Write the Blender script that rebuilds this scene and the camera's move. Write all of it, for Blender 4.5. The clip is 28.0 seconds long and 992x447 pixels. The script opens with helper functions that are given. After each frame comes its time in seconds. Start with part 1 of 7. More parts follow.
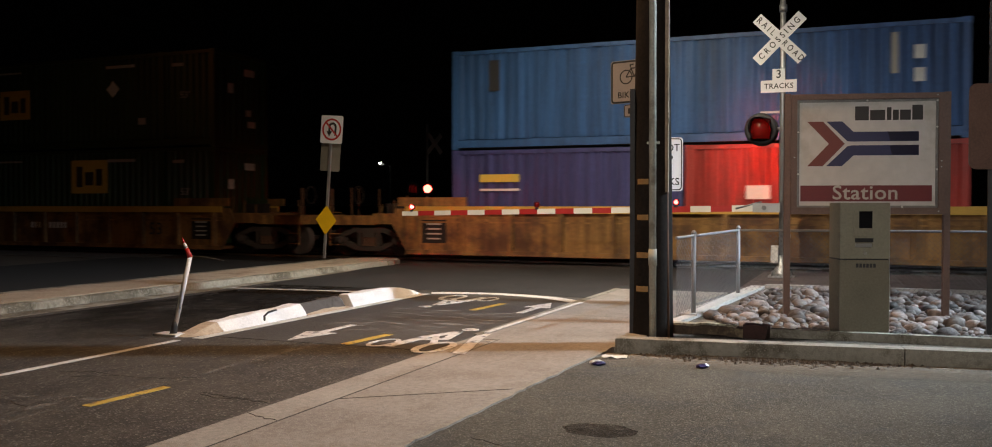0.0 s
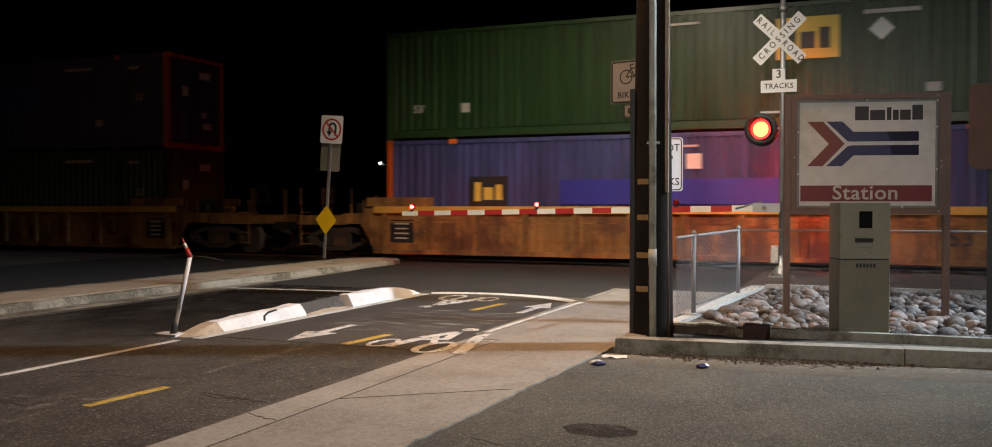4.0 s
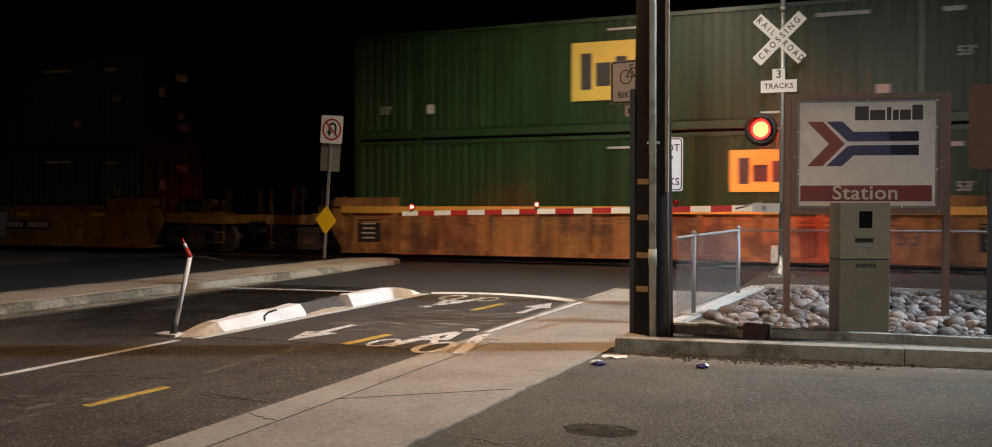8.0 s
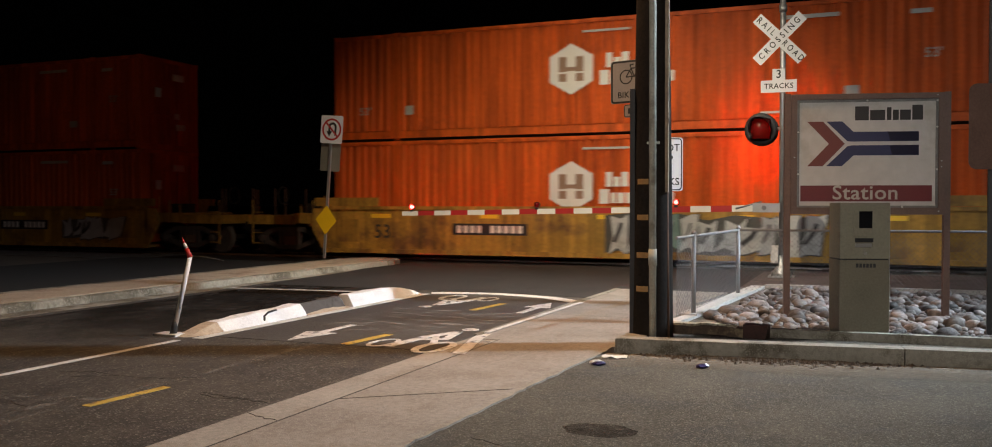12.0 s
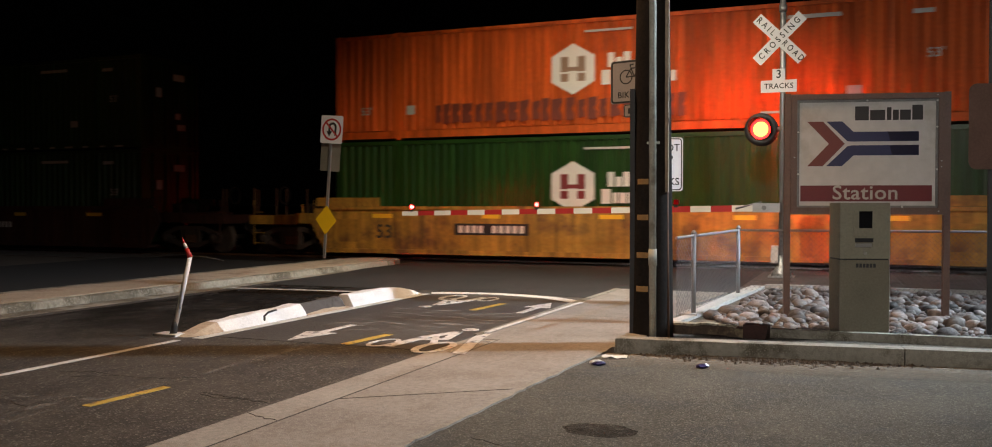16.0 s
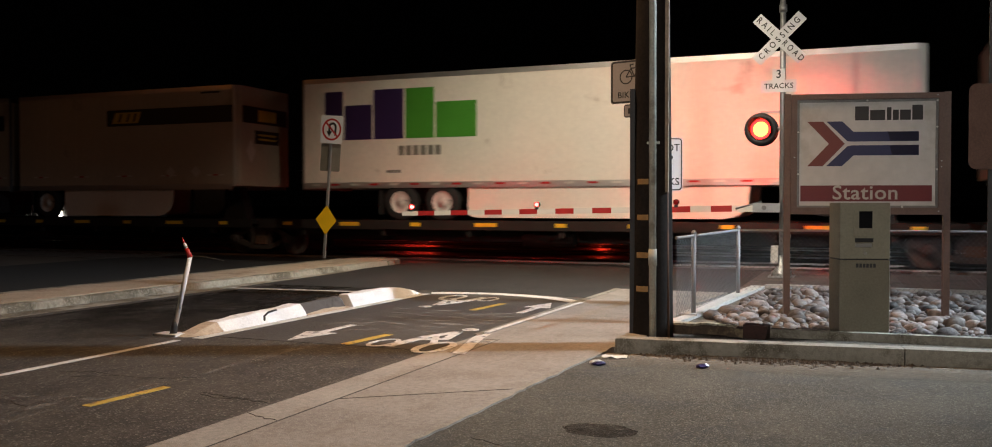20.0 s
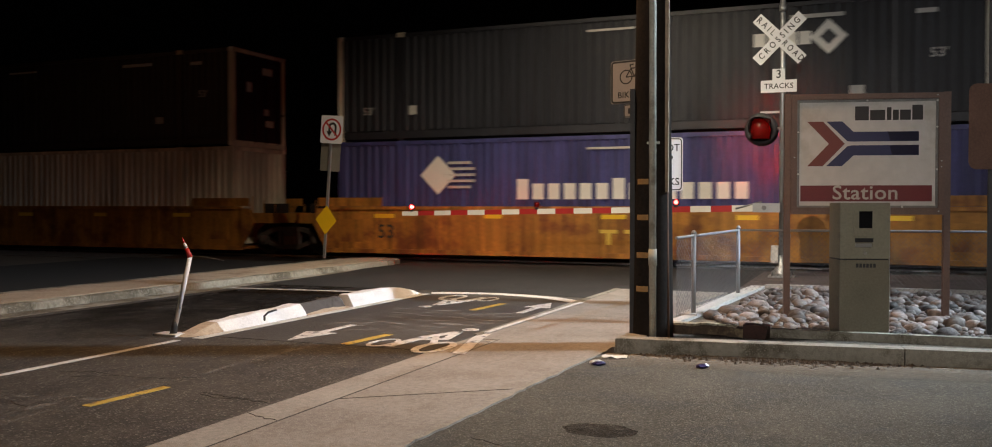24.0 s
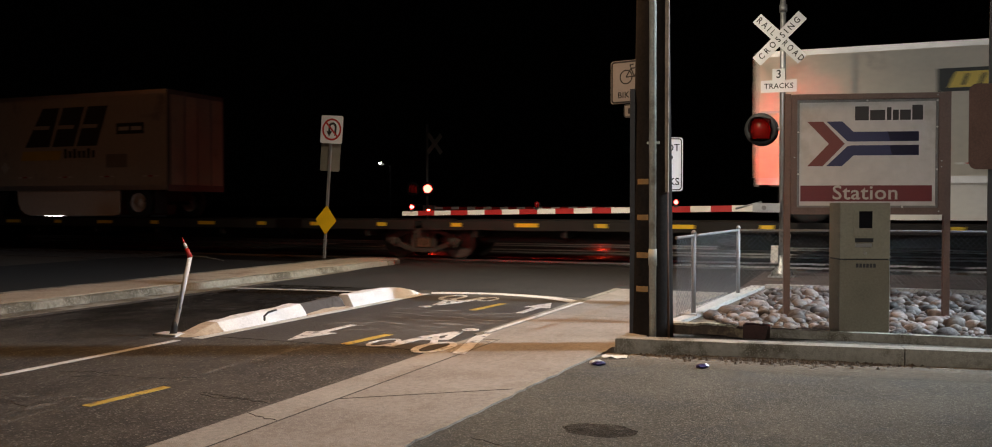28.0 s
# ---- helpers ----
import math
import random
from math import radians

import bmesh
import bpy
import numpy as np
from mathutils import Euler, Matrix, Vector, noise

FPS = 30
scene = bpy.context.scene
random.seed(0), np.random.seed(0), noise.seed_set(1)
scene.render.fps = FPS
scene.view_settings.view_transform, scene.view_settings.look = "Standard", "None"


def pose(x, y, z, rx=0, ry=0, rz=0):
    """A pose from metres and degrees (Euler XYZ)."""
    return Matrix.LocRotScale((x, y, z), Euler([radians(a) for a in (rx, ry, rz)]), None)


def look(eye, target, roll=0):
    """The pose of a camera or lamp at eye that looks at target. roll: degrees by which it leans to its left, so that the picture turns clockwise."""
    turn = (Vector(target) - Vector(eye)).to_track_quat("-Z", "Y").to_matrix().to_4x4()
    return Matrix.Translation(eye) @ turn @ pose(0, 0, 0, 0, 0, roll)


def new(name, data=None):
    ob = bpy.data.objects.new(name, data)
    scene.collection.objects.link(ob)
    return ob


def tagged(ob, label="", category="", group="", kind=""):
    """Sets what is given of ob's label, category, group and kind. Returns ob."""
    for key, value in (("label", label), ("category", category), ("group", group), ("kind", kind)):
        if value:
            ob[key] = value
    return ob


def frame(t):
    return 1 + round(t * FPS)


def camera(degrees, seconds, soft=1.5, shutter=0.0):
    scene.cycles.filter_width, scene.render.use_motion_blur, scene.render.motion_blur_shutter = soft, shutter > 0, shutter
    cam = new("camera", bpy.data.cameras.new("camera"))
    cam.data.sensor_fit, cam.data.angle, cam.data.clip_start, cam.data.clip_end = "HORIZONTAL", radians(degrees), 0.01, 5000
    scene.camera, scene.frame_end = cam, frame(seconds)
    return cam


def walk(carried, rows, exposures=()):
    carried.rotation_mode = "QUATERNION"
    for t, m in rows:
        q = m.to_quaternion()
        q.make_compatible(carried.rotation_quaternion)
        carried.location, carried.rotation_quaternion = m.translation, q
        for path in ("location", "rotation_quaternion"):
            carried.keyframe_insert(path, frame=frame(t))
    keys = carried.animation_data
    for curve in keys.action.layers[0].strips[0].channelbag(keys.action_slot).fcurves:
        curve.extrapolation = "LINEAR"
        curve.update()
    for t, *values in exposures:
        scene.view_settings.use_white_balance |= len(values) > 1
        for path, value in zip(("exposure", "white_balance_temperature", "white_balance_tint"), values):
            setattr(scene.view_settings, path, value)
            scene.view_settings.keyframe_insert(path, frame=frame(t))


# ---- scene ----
# ---------------------------------------------------------------- camera
cam = camera(57.14, 28.0, 1.0, 0.22)
AIM = pose(0, 0, 1.45, 88.85, 0, 22.08)
# the picture darkens a little while the long white trailer passes
walk(cam, [(0.0, AIM), (28.0, AIM)], [(0.0, 0.0), (20.1, 0.0), (20.4, -0.27), (21.0, -0.27), (21.45, 0.0), (28.0, 0.0)])

# ---------------------------------------------------------------- night sky and lamps
world = bpy.data.worlds.new("night")
scene.world = world
world.use_nodes = True
world.node_tree.nodes["Background"].inputs[0].default_value = (0.55, 0.45, 0.42, 1)
world.node_tree.nodes["Background"].inputs[1].default_value = 0.0003


def spot(name, eye, target, watts, colour, degrees, blend, radius):
    data = bpy.data.lights.new(name, "SPOT")
    data.energy, data.color, data.shadow_soft_size = watts, colour, radius
    data.spot_size, data.spot_blend = radians(degrees), blend
    ob = new(name, data)
    ob.matrix_world = look(eye, target)
    return ob


# a white station lamp beside the stones with an added trackside head, two street lamps on arms of the wooden pole, an
# added, unseen fill lamp back in the parking area and a sodium lamp across the road
spot("station_light", (7.6, 13.6, 7.8), (-7.2, 9.4, 0.0), 16400, (0.70, 0.85, 0.97), 72, 0.9, 0.32)
# extra beam added to whiten the right end of the train
spot("added_trackside_light", (8.8, 12.9, 7.8), (3.8, 22.0, 1.0), 1500, (0.86, 0.94, 1.0), 88, 1.0, 0.15)
spot("sodium_light", (-27.7, 6.0, 8.9), (-20.5, 22.0, 2.4), 180, (1.0, 0.30, 0.05), 56, 1.0, 0.15)
spot("street_light", (-4.2, 12.4, 8.9), (-5.9, 18.6, 1.6), 5800, (1.0, 0.84, 0.62), 90, 0.9, 0.07)
spot("street_light_downward", (-3.1, 8.95, 8.8), (-6.2, 8.8, 0.0), 3000, (1.0, 0.57, 0.27), 122, 0.7, 0.15)
# assumed fill from behind the camera, added to brighten camera-facing sides
spot("parking_fill_light", (0.6, -11.0, 8.9), (-0.6, 10.6, 1.6), 7000, (1.0, 0.92, 0.83), 40, 1.0, 0.20)

TRAIN_Y = 23.2          # middle of the track the train runs on
PERIOD, FIRST, LIT = 1.209, 0.22, 0.53   # the crossing lamps' flash


# ---------------------------------------------------------------- materials
def mat(name, base, rough=0.6, metal=0.0, var=0.25, scale=2.0, fine=60.0, bump=0.15, stain=None, cover=0.5, stain_scale=1.2, spec=0.5, coat=0.0):
    m = bpy.data.materials.new(name)
    m.use_nodes = True
    nt = m.node_tree
    b = nt.nodes["Principled BSDF"]
    b.inputs["Roughness"].default_value, b.inputs["Metallic"].default_value = rough, metal
    b.inputs["Specular IOR Level"].default_value = spec
    b.inputs["Coat Weight"].default_value = coat
    co = nt.nodes.new("ShaderNodeTexCoord")
    n1, n2 = nt.nodes.new("ShaderNodeTexNoise"), nt.nodes.new("ShaderNodeTexNoise")
    n1.inputs["Scale"].default_value, n1.inputs["Detail"].default_value = scale, 6
    n2.inputs["Scale"].default_value, n2.inputs["Detail"].default_value = fine, 3
    for n in (n1, n2):
        nt.links.new(co.outputs["Object"], n.inputs["Vector"])
    mix1 = nt.nodes.new("ShaderNodeMix")
    mix1.data_type = "RGBA"
    lo, hi = [c * (1 - var) for c in base], [min(1, c * (1 + var)) for c in base]
    mix1.inputs[6].default_value, mix1.inputs[7].default_value = (*lo, 1), (*hi, 1)
    add = nt.nodes.new("ShaderNodeMath")
    add.operation = "MULTIPLY_ADD"
    add.inputs[1].default_value, add.inputs[2].default_value = 0.5, 0.0
    half = nt.nodes.new("ShaderNodeMath")
    half.operation = "MULTIPLY_ADD"
    half.inputs[1].default_value = 0.5
    nt.links.new(n2.outputs["Fac"], add.inputs[0])
    nt.links.new(n1.outputs["Fac"], half.inputs[0])
    nt.links.new(add.outputs[0], half.inputs[2])
    ramp = nt.nodes.new("ShaderNodeMapRange")
    ramp.inputs[1].default_value, ramp.inputs[2].default_value = 0.32, 0.68
    nt.links.new(half.outputs[0], ramp.inputs[0])
    nt.links.new(ramp.outputs[0], mix1.inputs[0])
    out = mix1.outputs[2]
    if stain:
        n3 = nt.nodes.new("ShaderNodeTexNoise")
        n3.inputs["Scale"].default_value, n3.inputs["Detail"].default_value, n3.inputs["Roughness"].default_value = stain_scale, 8, 0.65
        nt.links.new(co.outputs["Object"], n3.inputs["Vector"])
        r3 = nt.nodes.new("ShaderNodeMapRange")
        r3.inputs[1].default_value, r3.inputs[2].default_value = cover, cover + 0.12
        nt.links.new(n3.outputs["Fac"], r3.inputs[0])
        mix2 = nt.nodes.new("ShaderNodeMix")
        mix2.data_type = "RGBA"
        mix2.inputs[7].default_value = (*stain, 1)
        nt.links.new(r3.outputs[0], mix2.inputs[0])
        nt.links.new(out, mix2.inputs[6])
        out = mix2.outputs[2]
    nt.links.new(out, b.inputs["Base Color"])
    if bump:
        bp = nt.nodes.new("ShaderNodeBump")
        bp.inputs["Strength"].default_value, bp.inputs["Distance"].default_value = bump, 0.02
        nt.links.new(n2.outputs["Fac"], bp.inputs["Height"])
        nt.links.new(bp.outputs[0], b.inputs["Normal"])
    return m


def glow(name, colour, strength):
    m = bpy.data.materials.new(name)
    m.use_nodes = True
    b = m.node_tree.nodes["Principled BSDF"]
    b.inputs["Base Color"].default_value = (*[c * 0.5 for c in colour], 1)
    b.inputs["Emission Color"].default_value, b.inputs["Emission Strength"].default_value = (*colour, 1), strength
    return m


def glass(name, colour, rough=0.05):
    m = bpy.data.materials.new(name)
    m.use_nodes = True
    b = m.node_tree.nodes["Principled BSDF"]
    b.inputs["Base Color"].default_value = (*colour, 1)
    b.inputs["Roughness"].default_value, b.inputs["Transmission Weight"].default_value, b.inputs["IOR"].default_value = rough, 1.0, 1.45
    return m


def speckled(name, base, speck, amount, scale=90.0, rough=0.85, stain=None, cover=0.55, stain_scale=0.5, var=0.3):
    """Asphalt and concrete: stones of two tones in a binder, with stains."""
    m = mat(name, base, rough, 0.0, var, 1.1, 22, 0.0, stain, cover, stain_scale)
    nt = m.node_tree
    b = nt.nodes["Principled BSDF"]
    co = next(n for n in nt.nodes if n.type == "TEX_COORD")
    v = nt.nodes.new("ShaderNodeTexVoronoi")
    v.inputs["Scale"].default_value = scale
    nt.links.new(co.outputs["Object"], v.inputs["Vector"])
    r = nt.nodes.new("ShaderNodeMapRange")
    r.inputs[1].default_value, r.inputs[2].default_value = 1.0 - amount, 1.0
    sep = nt.nodes.new("ShaderNodeSeparateColor")
    nt.links.new(v.outputs["Color"], sep.inputs[0])
    nt.links.new(sep.outputs[0], r.inputs[0])
    mix = nt.nodes.new("ShaderNodeMix")
    mix.data_type = "RGBA"
    mix.inputs[7].default_value = (*speck, 1)
    old = b.inputs["Base Color"].links[0].from_socket
    nt.links.new(r.outputs[0], mix.inputs[0])
    nt.links.new(old, mix.inputs[6])
    nt.links.new(mix.outputs[2], b.inputs["Base Color"])
    bp = nt.nodes.new("ShaderNodeBump")
    bp.inputs["Strength"].default_value, bp.inputs["Distance"].default_value = 0.5, 0.006
    nt.links.new(v.outputs["Distance"], bp.inputs["Height"])
    nt.links.new(bp.outputs[0], b.inputs["Normal"])
    return m


def varied(m, amount=0.5):
    """Gives every object that wears m a tone of its own."""
    nt = m.node_tree
    b = nt.nodes["Principled BSDF"]
    old = b.inputs["Base Color"].links[0].from_socket
    info, hsv, rng = nt.nodes.new("ShaderNodeObjectInfo"), nt.nodes.new("ShaderNodeHueSaturation"), nt.nodes.new("ShaderNodeMapRange")
    rng.inputs[3].default_value, rng.inputs[4].default_value = 1 - amount, 1 + amount
    nt.links.new(info.outputs["Random"], rng.inputs[0])
    nt.links.new(rng.outputs[0], hsv.inputs["Value"])
    nt.links.new(old, hsv.inputs["Color"])
    nt.links.new(hsv.outputs[0], b.inputs["Base Color"])
    return m


def islanded(m, amount=0.5):
    """Gives every loose piece of a joined mesh that wears m a tone of its own."""
    nt = m.node_tree
    b = nt.nodes["Principled BSDF"]
    old = b.inputs["Base Color"].links[0].from_socket
    info, hsv, rng = nt.nodes.new("ShaderNodeNewGeometry"), nt.nodes.new("ShaderNodeHueSaturation"), nt.nodes.new("ShaderNodeMapRange")
    rng.inputs[3].default_value, rng.inputs[4].default_value = 1 - amount, 1 + amount
    nt.links.new(info.outputs["Random Per Island"], rng.inputs[0])
    nt.links.new(rng.outputs[0], hsv.inputs["Value"])
    nt.links.new(old, hsv.inputs["Color"])
    nt.links.new(hsv.outputs[0], b.inputs["Base Color"])
    return m


def scuffed(m, pale, dark, stretch=(2.6, 0.32, 1.0), amount=0.55):
    """Rolls long scuffs along y and small blotches into m, some paler and some darker."""
    nt = m.node_tree
    b = nt.nodes["Principled BSDF"]
    co = next(n for n in nt.nodes if n.type == "TEX_COORD")
    for colour, scale, lo, hi, seed in ((pale, stretch, 0.56, 0.74, 0.0), (dark, (3.5, 1.2, 1.0), 0.55, 0.68, 7.3), (pale, (9.0, 5.0, 1.0), 0.57, 0.72, 3.1), (dark, (13.0, 8.0, 1.0), 0.56, 0.68, 5.7)):
        mp = nt.nodes.new("ShaderNodeMapping")
        mp.inputs["Scale"].default_value, mp.inputs["Location"].default_value = scale, (seed, seed, 0)
        n = nt.nodes.new("ShaderNodeTexNoise")
        n.inputs["Scale"].default_value, n.inputs["Detail"].default_value, n.inputs["Roughness"].default_value = 1.0, 9, 0.72
        r = nt.nodes.new("ShaderNodeMapRange")
        r.inputs[1].default_value, r.inputs[2].default_value, r.inputs[4].default_value = lo, hi, amount
        mix = nt.nodes.new("ShaderNodeMix")
        mix.data_type = "RGBA"
        mix.inputs[7].default_value = (*colour, 1)
        old = b.inputs["Base Color"].links[0].from_socket
        nt.links.new(co.outputs["Object"], mp.inputs[0])
        nt.links.new(mp.outputs[0], n.inputs["Vector"])
        nt.links.new(n.outputs["Fac"], r.inputs[0])
        nt.links.new(r.outputs[0], mix.inputs[0])
        nt.links.new(old, mix.inputs[6])
        nt.links.new(mix.outputs[2], b.inputs["Base Color"])
    return m


def film_of(name, colour, stretch, lo, hi, rough=0.85, most=0.9, fade=None):
    """A thin film (dust, rubbed-off paint, damp) that covers its sheet in ragged patches; fade=(full, none) thins it along the sheet's y."""
    m = mat(name, colour, rough, 0, 0.25, 5, 60, 0.0)
    nt = m.node_tree
    b = nt.nodes["Principled BSDF"]
    co = next(n for n in nt.nodes if n.type == "TEX_COORD")
    mp, n, r = nt.nodes.new("ShaderNodeMapping"), nt.nodes.new("ShaderNodeTexNoise"), nt.nodes.new("ShaderNodeMapRange")
    mp.inputs["Scale"].default_value = stretch
    n.inputs["Scale"].default_value, n.inputs["Detail"].default_value, n.inputs["Roughness"].default_value = 1.0, 9, 0.7
    r.inputs[1].default_value, r.inputs[2].default_value, r.inputs[4].default_value = lo, hi, most
    nt.links.new(co.outputs["Object"], mp.inputs[0])
    nt.links.new(mp.outputs[0], n.inputs["Vector"])
    nt.links.new(n.outputs["Fac"], r.inputs[0])
    out = r.outputs[0]
    if fade:
        sep, g, mul = nt.nodes.new("ShaderNodeSeparateXYZ"), nt.nodes.new("ShaderNodeMapRange"), nt.nodes.new("ShaderNodeMath")
        g.inputs[1].default_value, g.inputs[2].default_value = fade[1], fade[0]
        mul.operation = "MULTIPLY"
        nt.links.new(co.outputs["Object"], sep.inputs[0])
        nt.links.new(sep.outputs[1], g.inputs[0])
        nt.links.new(g.outputs[0], mul.inputs[0])
        nt.links.new(out, mul.inputs[1])
        out = mul.outputs[0]
    nt.links.new(out, b.inputs["Alpha"])
    return m


ASPHALT = speckled("road_asphalt", (0.049, 0.042, 0.034), (0.20, 0.18, 0.155), 0.18, 75, 0.8, (0.026, 0.022, 0.021), 0.50, 1.6, 0.6)
ASPHALT_OLD = speckled("worn_asphalt", (0.060, 0.0555, 0.043), (0.20, 0.187, 0.150), 0.24, 115, 0.9, (0.047, 0.046, 0.042), 0.51, 1.7, 0.55)
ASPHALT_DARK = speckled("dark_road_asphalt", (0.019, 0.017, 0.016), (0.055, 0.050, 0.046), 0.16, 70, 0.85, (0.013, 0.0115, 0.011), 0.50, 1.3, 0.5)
# road asphalt coloured near black for lanes the lamps hardly reach
ASPHALT_FAR = speckled("unlit_black_asphalt", (0.013, 0.012, 0.011), (0.03, 0.027, 0.025), 0.12, 70, 0.9, (0.009, 0.008, 0.0075), 0.50, 1.1, 0.5)
ASPHALT_NEW = speckled("lane_asphalt", (0.056, 0.049, 0.044), (0.10, 0.093, 0.084), 0.2, 70, 0.75, (0.07, 0.066, 0.062), 0.55, 0.9)
CONCRETE = speckled("pavement_concrete", (0.255, 0.225, 0.195), (0.34, 0.305, 0.27), 0.25, 120, 0.85, (0.165, 0.14, 0.115), 0.54, 0.9)
ISLAND_KERB = speckled("weathered_island_kerb", (0.36, 0.33, 0.26), (0.34, 0.31, 0.26), 0.25, 110, 0.9, (0.11, 0.095, 0.065), 0.45, 1.1)
KERB = speckled("kerb_concrete", (0.27, 0.25, 0.21), (0.31, 0.285, 0.24), 0.25, 110, 0.9, (0.105, 0.09, 0.065), 0.49, 2.2)
BUFF = speckled("island_concrete", (0.44, 0.345, 0.25), (0.50, 0.41, 0.31), 0.25, 100, 0.85, (0.27, 0.20, 0.14), 0.52, 1.1)
DIRT = speckled("dirt", (0.10, 0.08, 0.06), (0.18, 0.15, 0.12), 0.3, 40, 0.95, (0.06, 0.05, 0.04), 0.5, 0.4)
BALLAST = speckled("ballast", (0.10, 0.095, 0.09), (0.2, 0.19, 0.18), 0.45, 22, 0.9, (0.05, 0.047, 0.045), 0.5, 0.6)
ROCK = varied(mat("river_stone", (0.145, 0.126, 0.120), 0.65, 0, 0.4, 7, 50, 0.25, (0.062, 0.052, 0.050), 0.50, 5), 0.75)
ROCKFILL = islanded(mat("stone_fill", (0.145, 0.126, 0.120), 0.65, 0, 0.4, 7, 50, 0.25, (0.062, 0.052, 0.050), 0.50, 5), 0.75)
scuffed(ASPHALT, (0.115, 0.10, 0.09), (0.022, 0.019, 0.018), (2.6, 0.32, 1.0), 0.65)
scuffed(ASPHALT, (0.09, 0.08, 0.072), (0.024, 0.021, 0.02), (0.5, 1.7, 1.0), 0.5)
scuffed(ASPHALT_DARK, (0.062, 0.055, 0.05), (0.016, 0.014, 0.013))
scuffed(ASPHALT_NEW, (0.10, 0.09, 0.085), (0.022, 0.02, 0.02), (1.6, 0.9, 1.0), 0.45)
scuffed(ASPHALT_OLD, (0.10, 0.087, 0.077), (0.038, 0.038, 0.035), (1.1, 0.8, 1.0), 0.45)
scuffed(CONCRETE, (0.30, 0.265, 0.225), (0.15, 0.12, 0.095), (0.9, 0.9, 1.0), 0.4)


def streaked(m, low=0.62, high=1.22):
    """Rain streaks, faded bands and dents down a painted steel side, set apart from box to box."""
    nt = m.node_tree
    b = nt.nodes["Principled BSDF"]
    co, info, push = nt.nodes.new("ShaderNodeTexCoord"), nt.nodes.new("ShaderNodeObjectInfo"), nt.nodes.new("ShaderNodeVectorMath")
    push.operation = "MULTIPLY_ADD"
    push.inputs[1].default_value = (1, 1, 1)
    shift = nt.nodes.new("ShaderNodeCombineXYZ")
    far = nt.nodes.new("ShaderNodeMath")
    far.operation, far.inputs[1].default_value = "MULTIPLY", 37.0
    nt.links.new(info.outputs["Random"], far.inputs[0])
    nt.links.new(far.outputs[0], shift.inputs[0])
    nt.links.new(co.outputs["Object"], push.inputs[0])
    nt.links.new(shift.outputs[0], push.inputs[2])
    old = b.inputs["Base Color"].links[0].from_socket
    for stretch, lo, hi in (((4.3, 1.0, 0.22), low, high), ((14.0, 1.0, 0.5), 0.8, 1.15)):
        mp, n, r = nt.nodes.new("ShaderNodeMapping"), nt.nodes.new("ShaderNodeTexNoise"), nt.nodes.new("ShaderNodeMapRange")
        mp.inputs["Scale"].default_value = stretch
        n.inputs["Scale"].default_value, n.inputs["Detail"].default_value, n.inputs["Roughness"].default_value = 1.0, 6, 0.65
        r.inputs[1].default_value, r.inputs[2].default_value, r.inputs[3].default_value, r.inputs[4].default_value = 0.33, 0.67, lo, hi
        hsv = nt.nodes.new("ShaderNodeHueSaturation")
        nt.links.new(push.outputs[0], mp.inputs[0])
        nt.links.new(mp.outputs[0], n.inputs["Vector"])
        nt.links.new(n.outputs["Fac"], r.inputs[0])
        nt.links.new(r.outputs[0], hsv.inputs["Value"])
        nt.links.new(old, hsv.inputs["Color"])
        old = hsv.outputs[0]
    nt.links.new(old, b.inputs["Base Color"])
    return m


SAND = film_of("sandy_dust", (0.20, 0.175, 0.14), (1.4, 3.0, 1.0), 0.28, 0.60, 0.95, 0.85, (0.0, -0.75))
LINE_W = mat("dirty_lane_paint", (0.58, 0.555, 0.515), 0.75, 0, 0.25, 3, 40, 0.1, (0.16, 0.145, 0.13), 0.58, 14)
WORN_W = mat("worn_symbol_paint", (0.60, 0.57, 0.54), 0.7, 0, 0.2, 3, 40, 0.1, (0.075, 0.066, 0.062), 0.525, 9)
GHOST_W = film_of("rubbed_white_paint", (0.42, 0.39, 0.36), (1.8, 8.0, 1.0), 0.52, 0.70, 0.8, 0.60)
PATCH_W = film_of("rubbed_pale_patch", (0.50, 0.44, 0.38), (3.0, 6.0, 1.0), 0.40, 0.62, 0.8, 0.75)
GHOST_L = film_of("worn_off_line", (0.30, 0.27, 0.245), (9.0, 3.0, 1.0), 0.48, 0.70, 0.8, 0.42)
SOIL = islanded(mat("dry_soil", (0.042, 0.032, 0.022), 0.95, 0, 0.5, 20, 90, 0.4), 0.7)
FENCE_G = mat("dull_galvanised_tube", (0.26, 0.25, 0.25), 0.6, 0.3, 0.2, 5, 60, 0.05)
PAVER = speckled("dark_pavers", (0.105, 0.078, 0.074), (0.16, 0.13, 0.12), 0.25, 60, 0.85, (0.06, 0.045, 0.043), 0.5, 1.4)
EDGE_C = speckled("pale_edging_concrete", (0.46, 0.43, 0.40), (0.54, 0.51, 0.48), 0.25, 110, 0.85, (0.30, 0.27, 0.24), 0.55, 1.6)
FADED_TAN = mat("faded_reflective_strip", (0.30, 0.17, 0.06), 0.6, 0, 0.25, 6, 40, 0.0)
CONDUIT = mat("painted_conduit", (0.38, 0.375, 0.325), 0.6, 0.0, 0.25, 5, 50, 0.05, (0.20, 0.185, 0.15), 0.53, 3)
# white sheeting greyed, so the colour carries the dim light on this sign
BIKE_W = mat("shaded_sign_sheeting", (0.22, 0.205, 0.20), 0.5, 0, 0.1, 3, 60, 0.0)
PAINT_W = mat("road_paint_white", (0.62, 0.59, 0.56), 0.7, 0, 0.15, 3, 40, 0.1, (0.12, 0.11, 0.10), 0.555, 12)
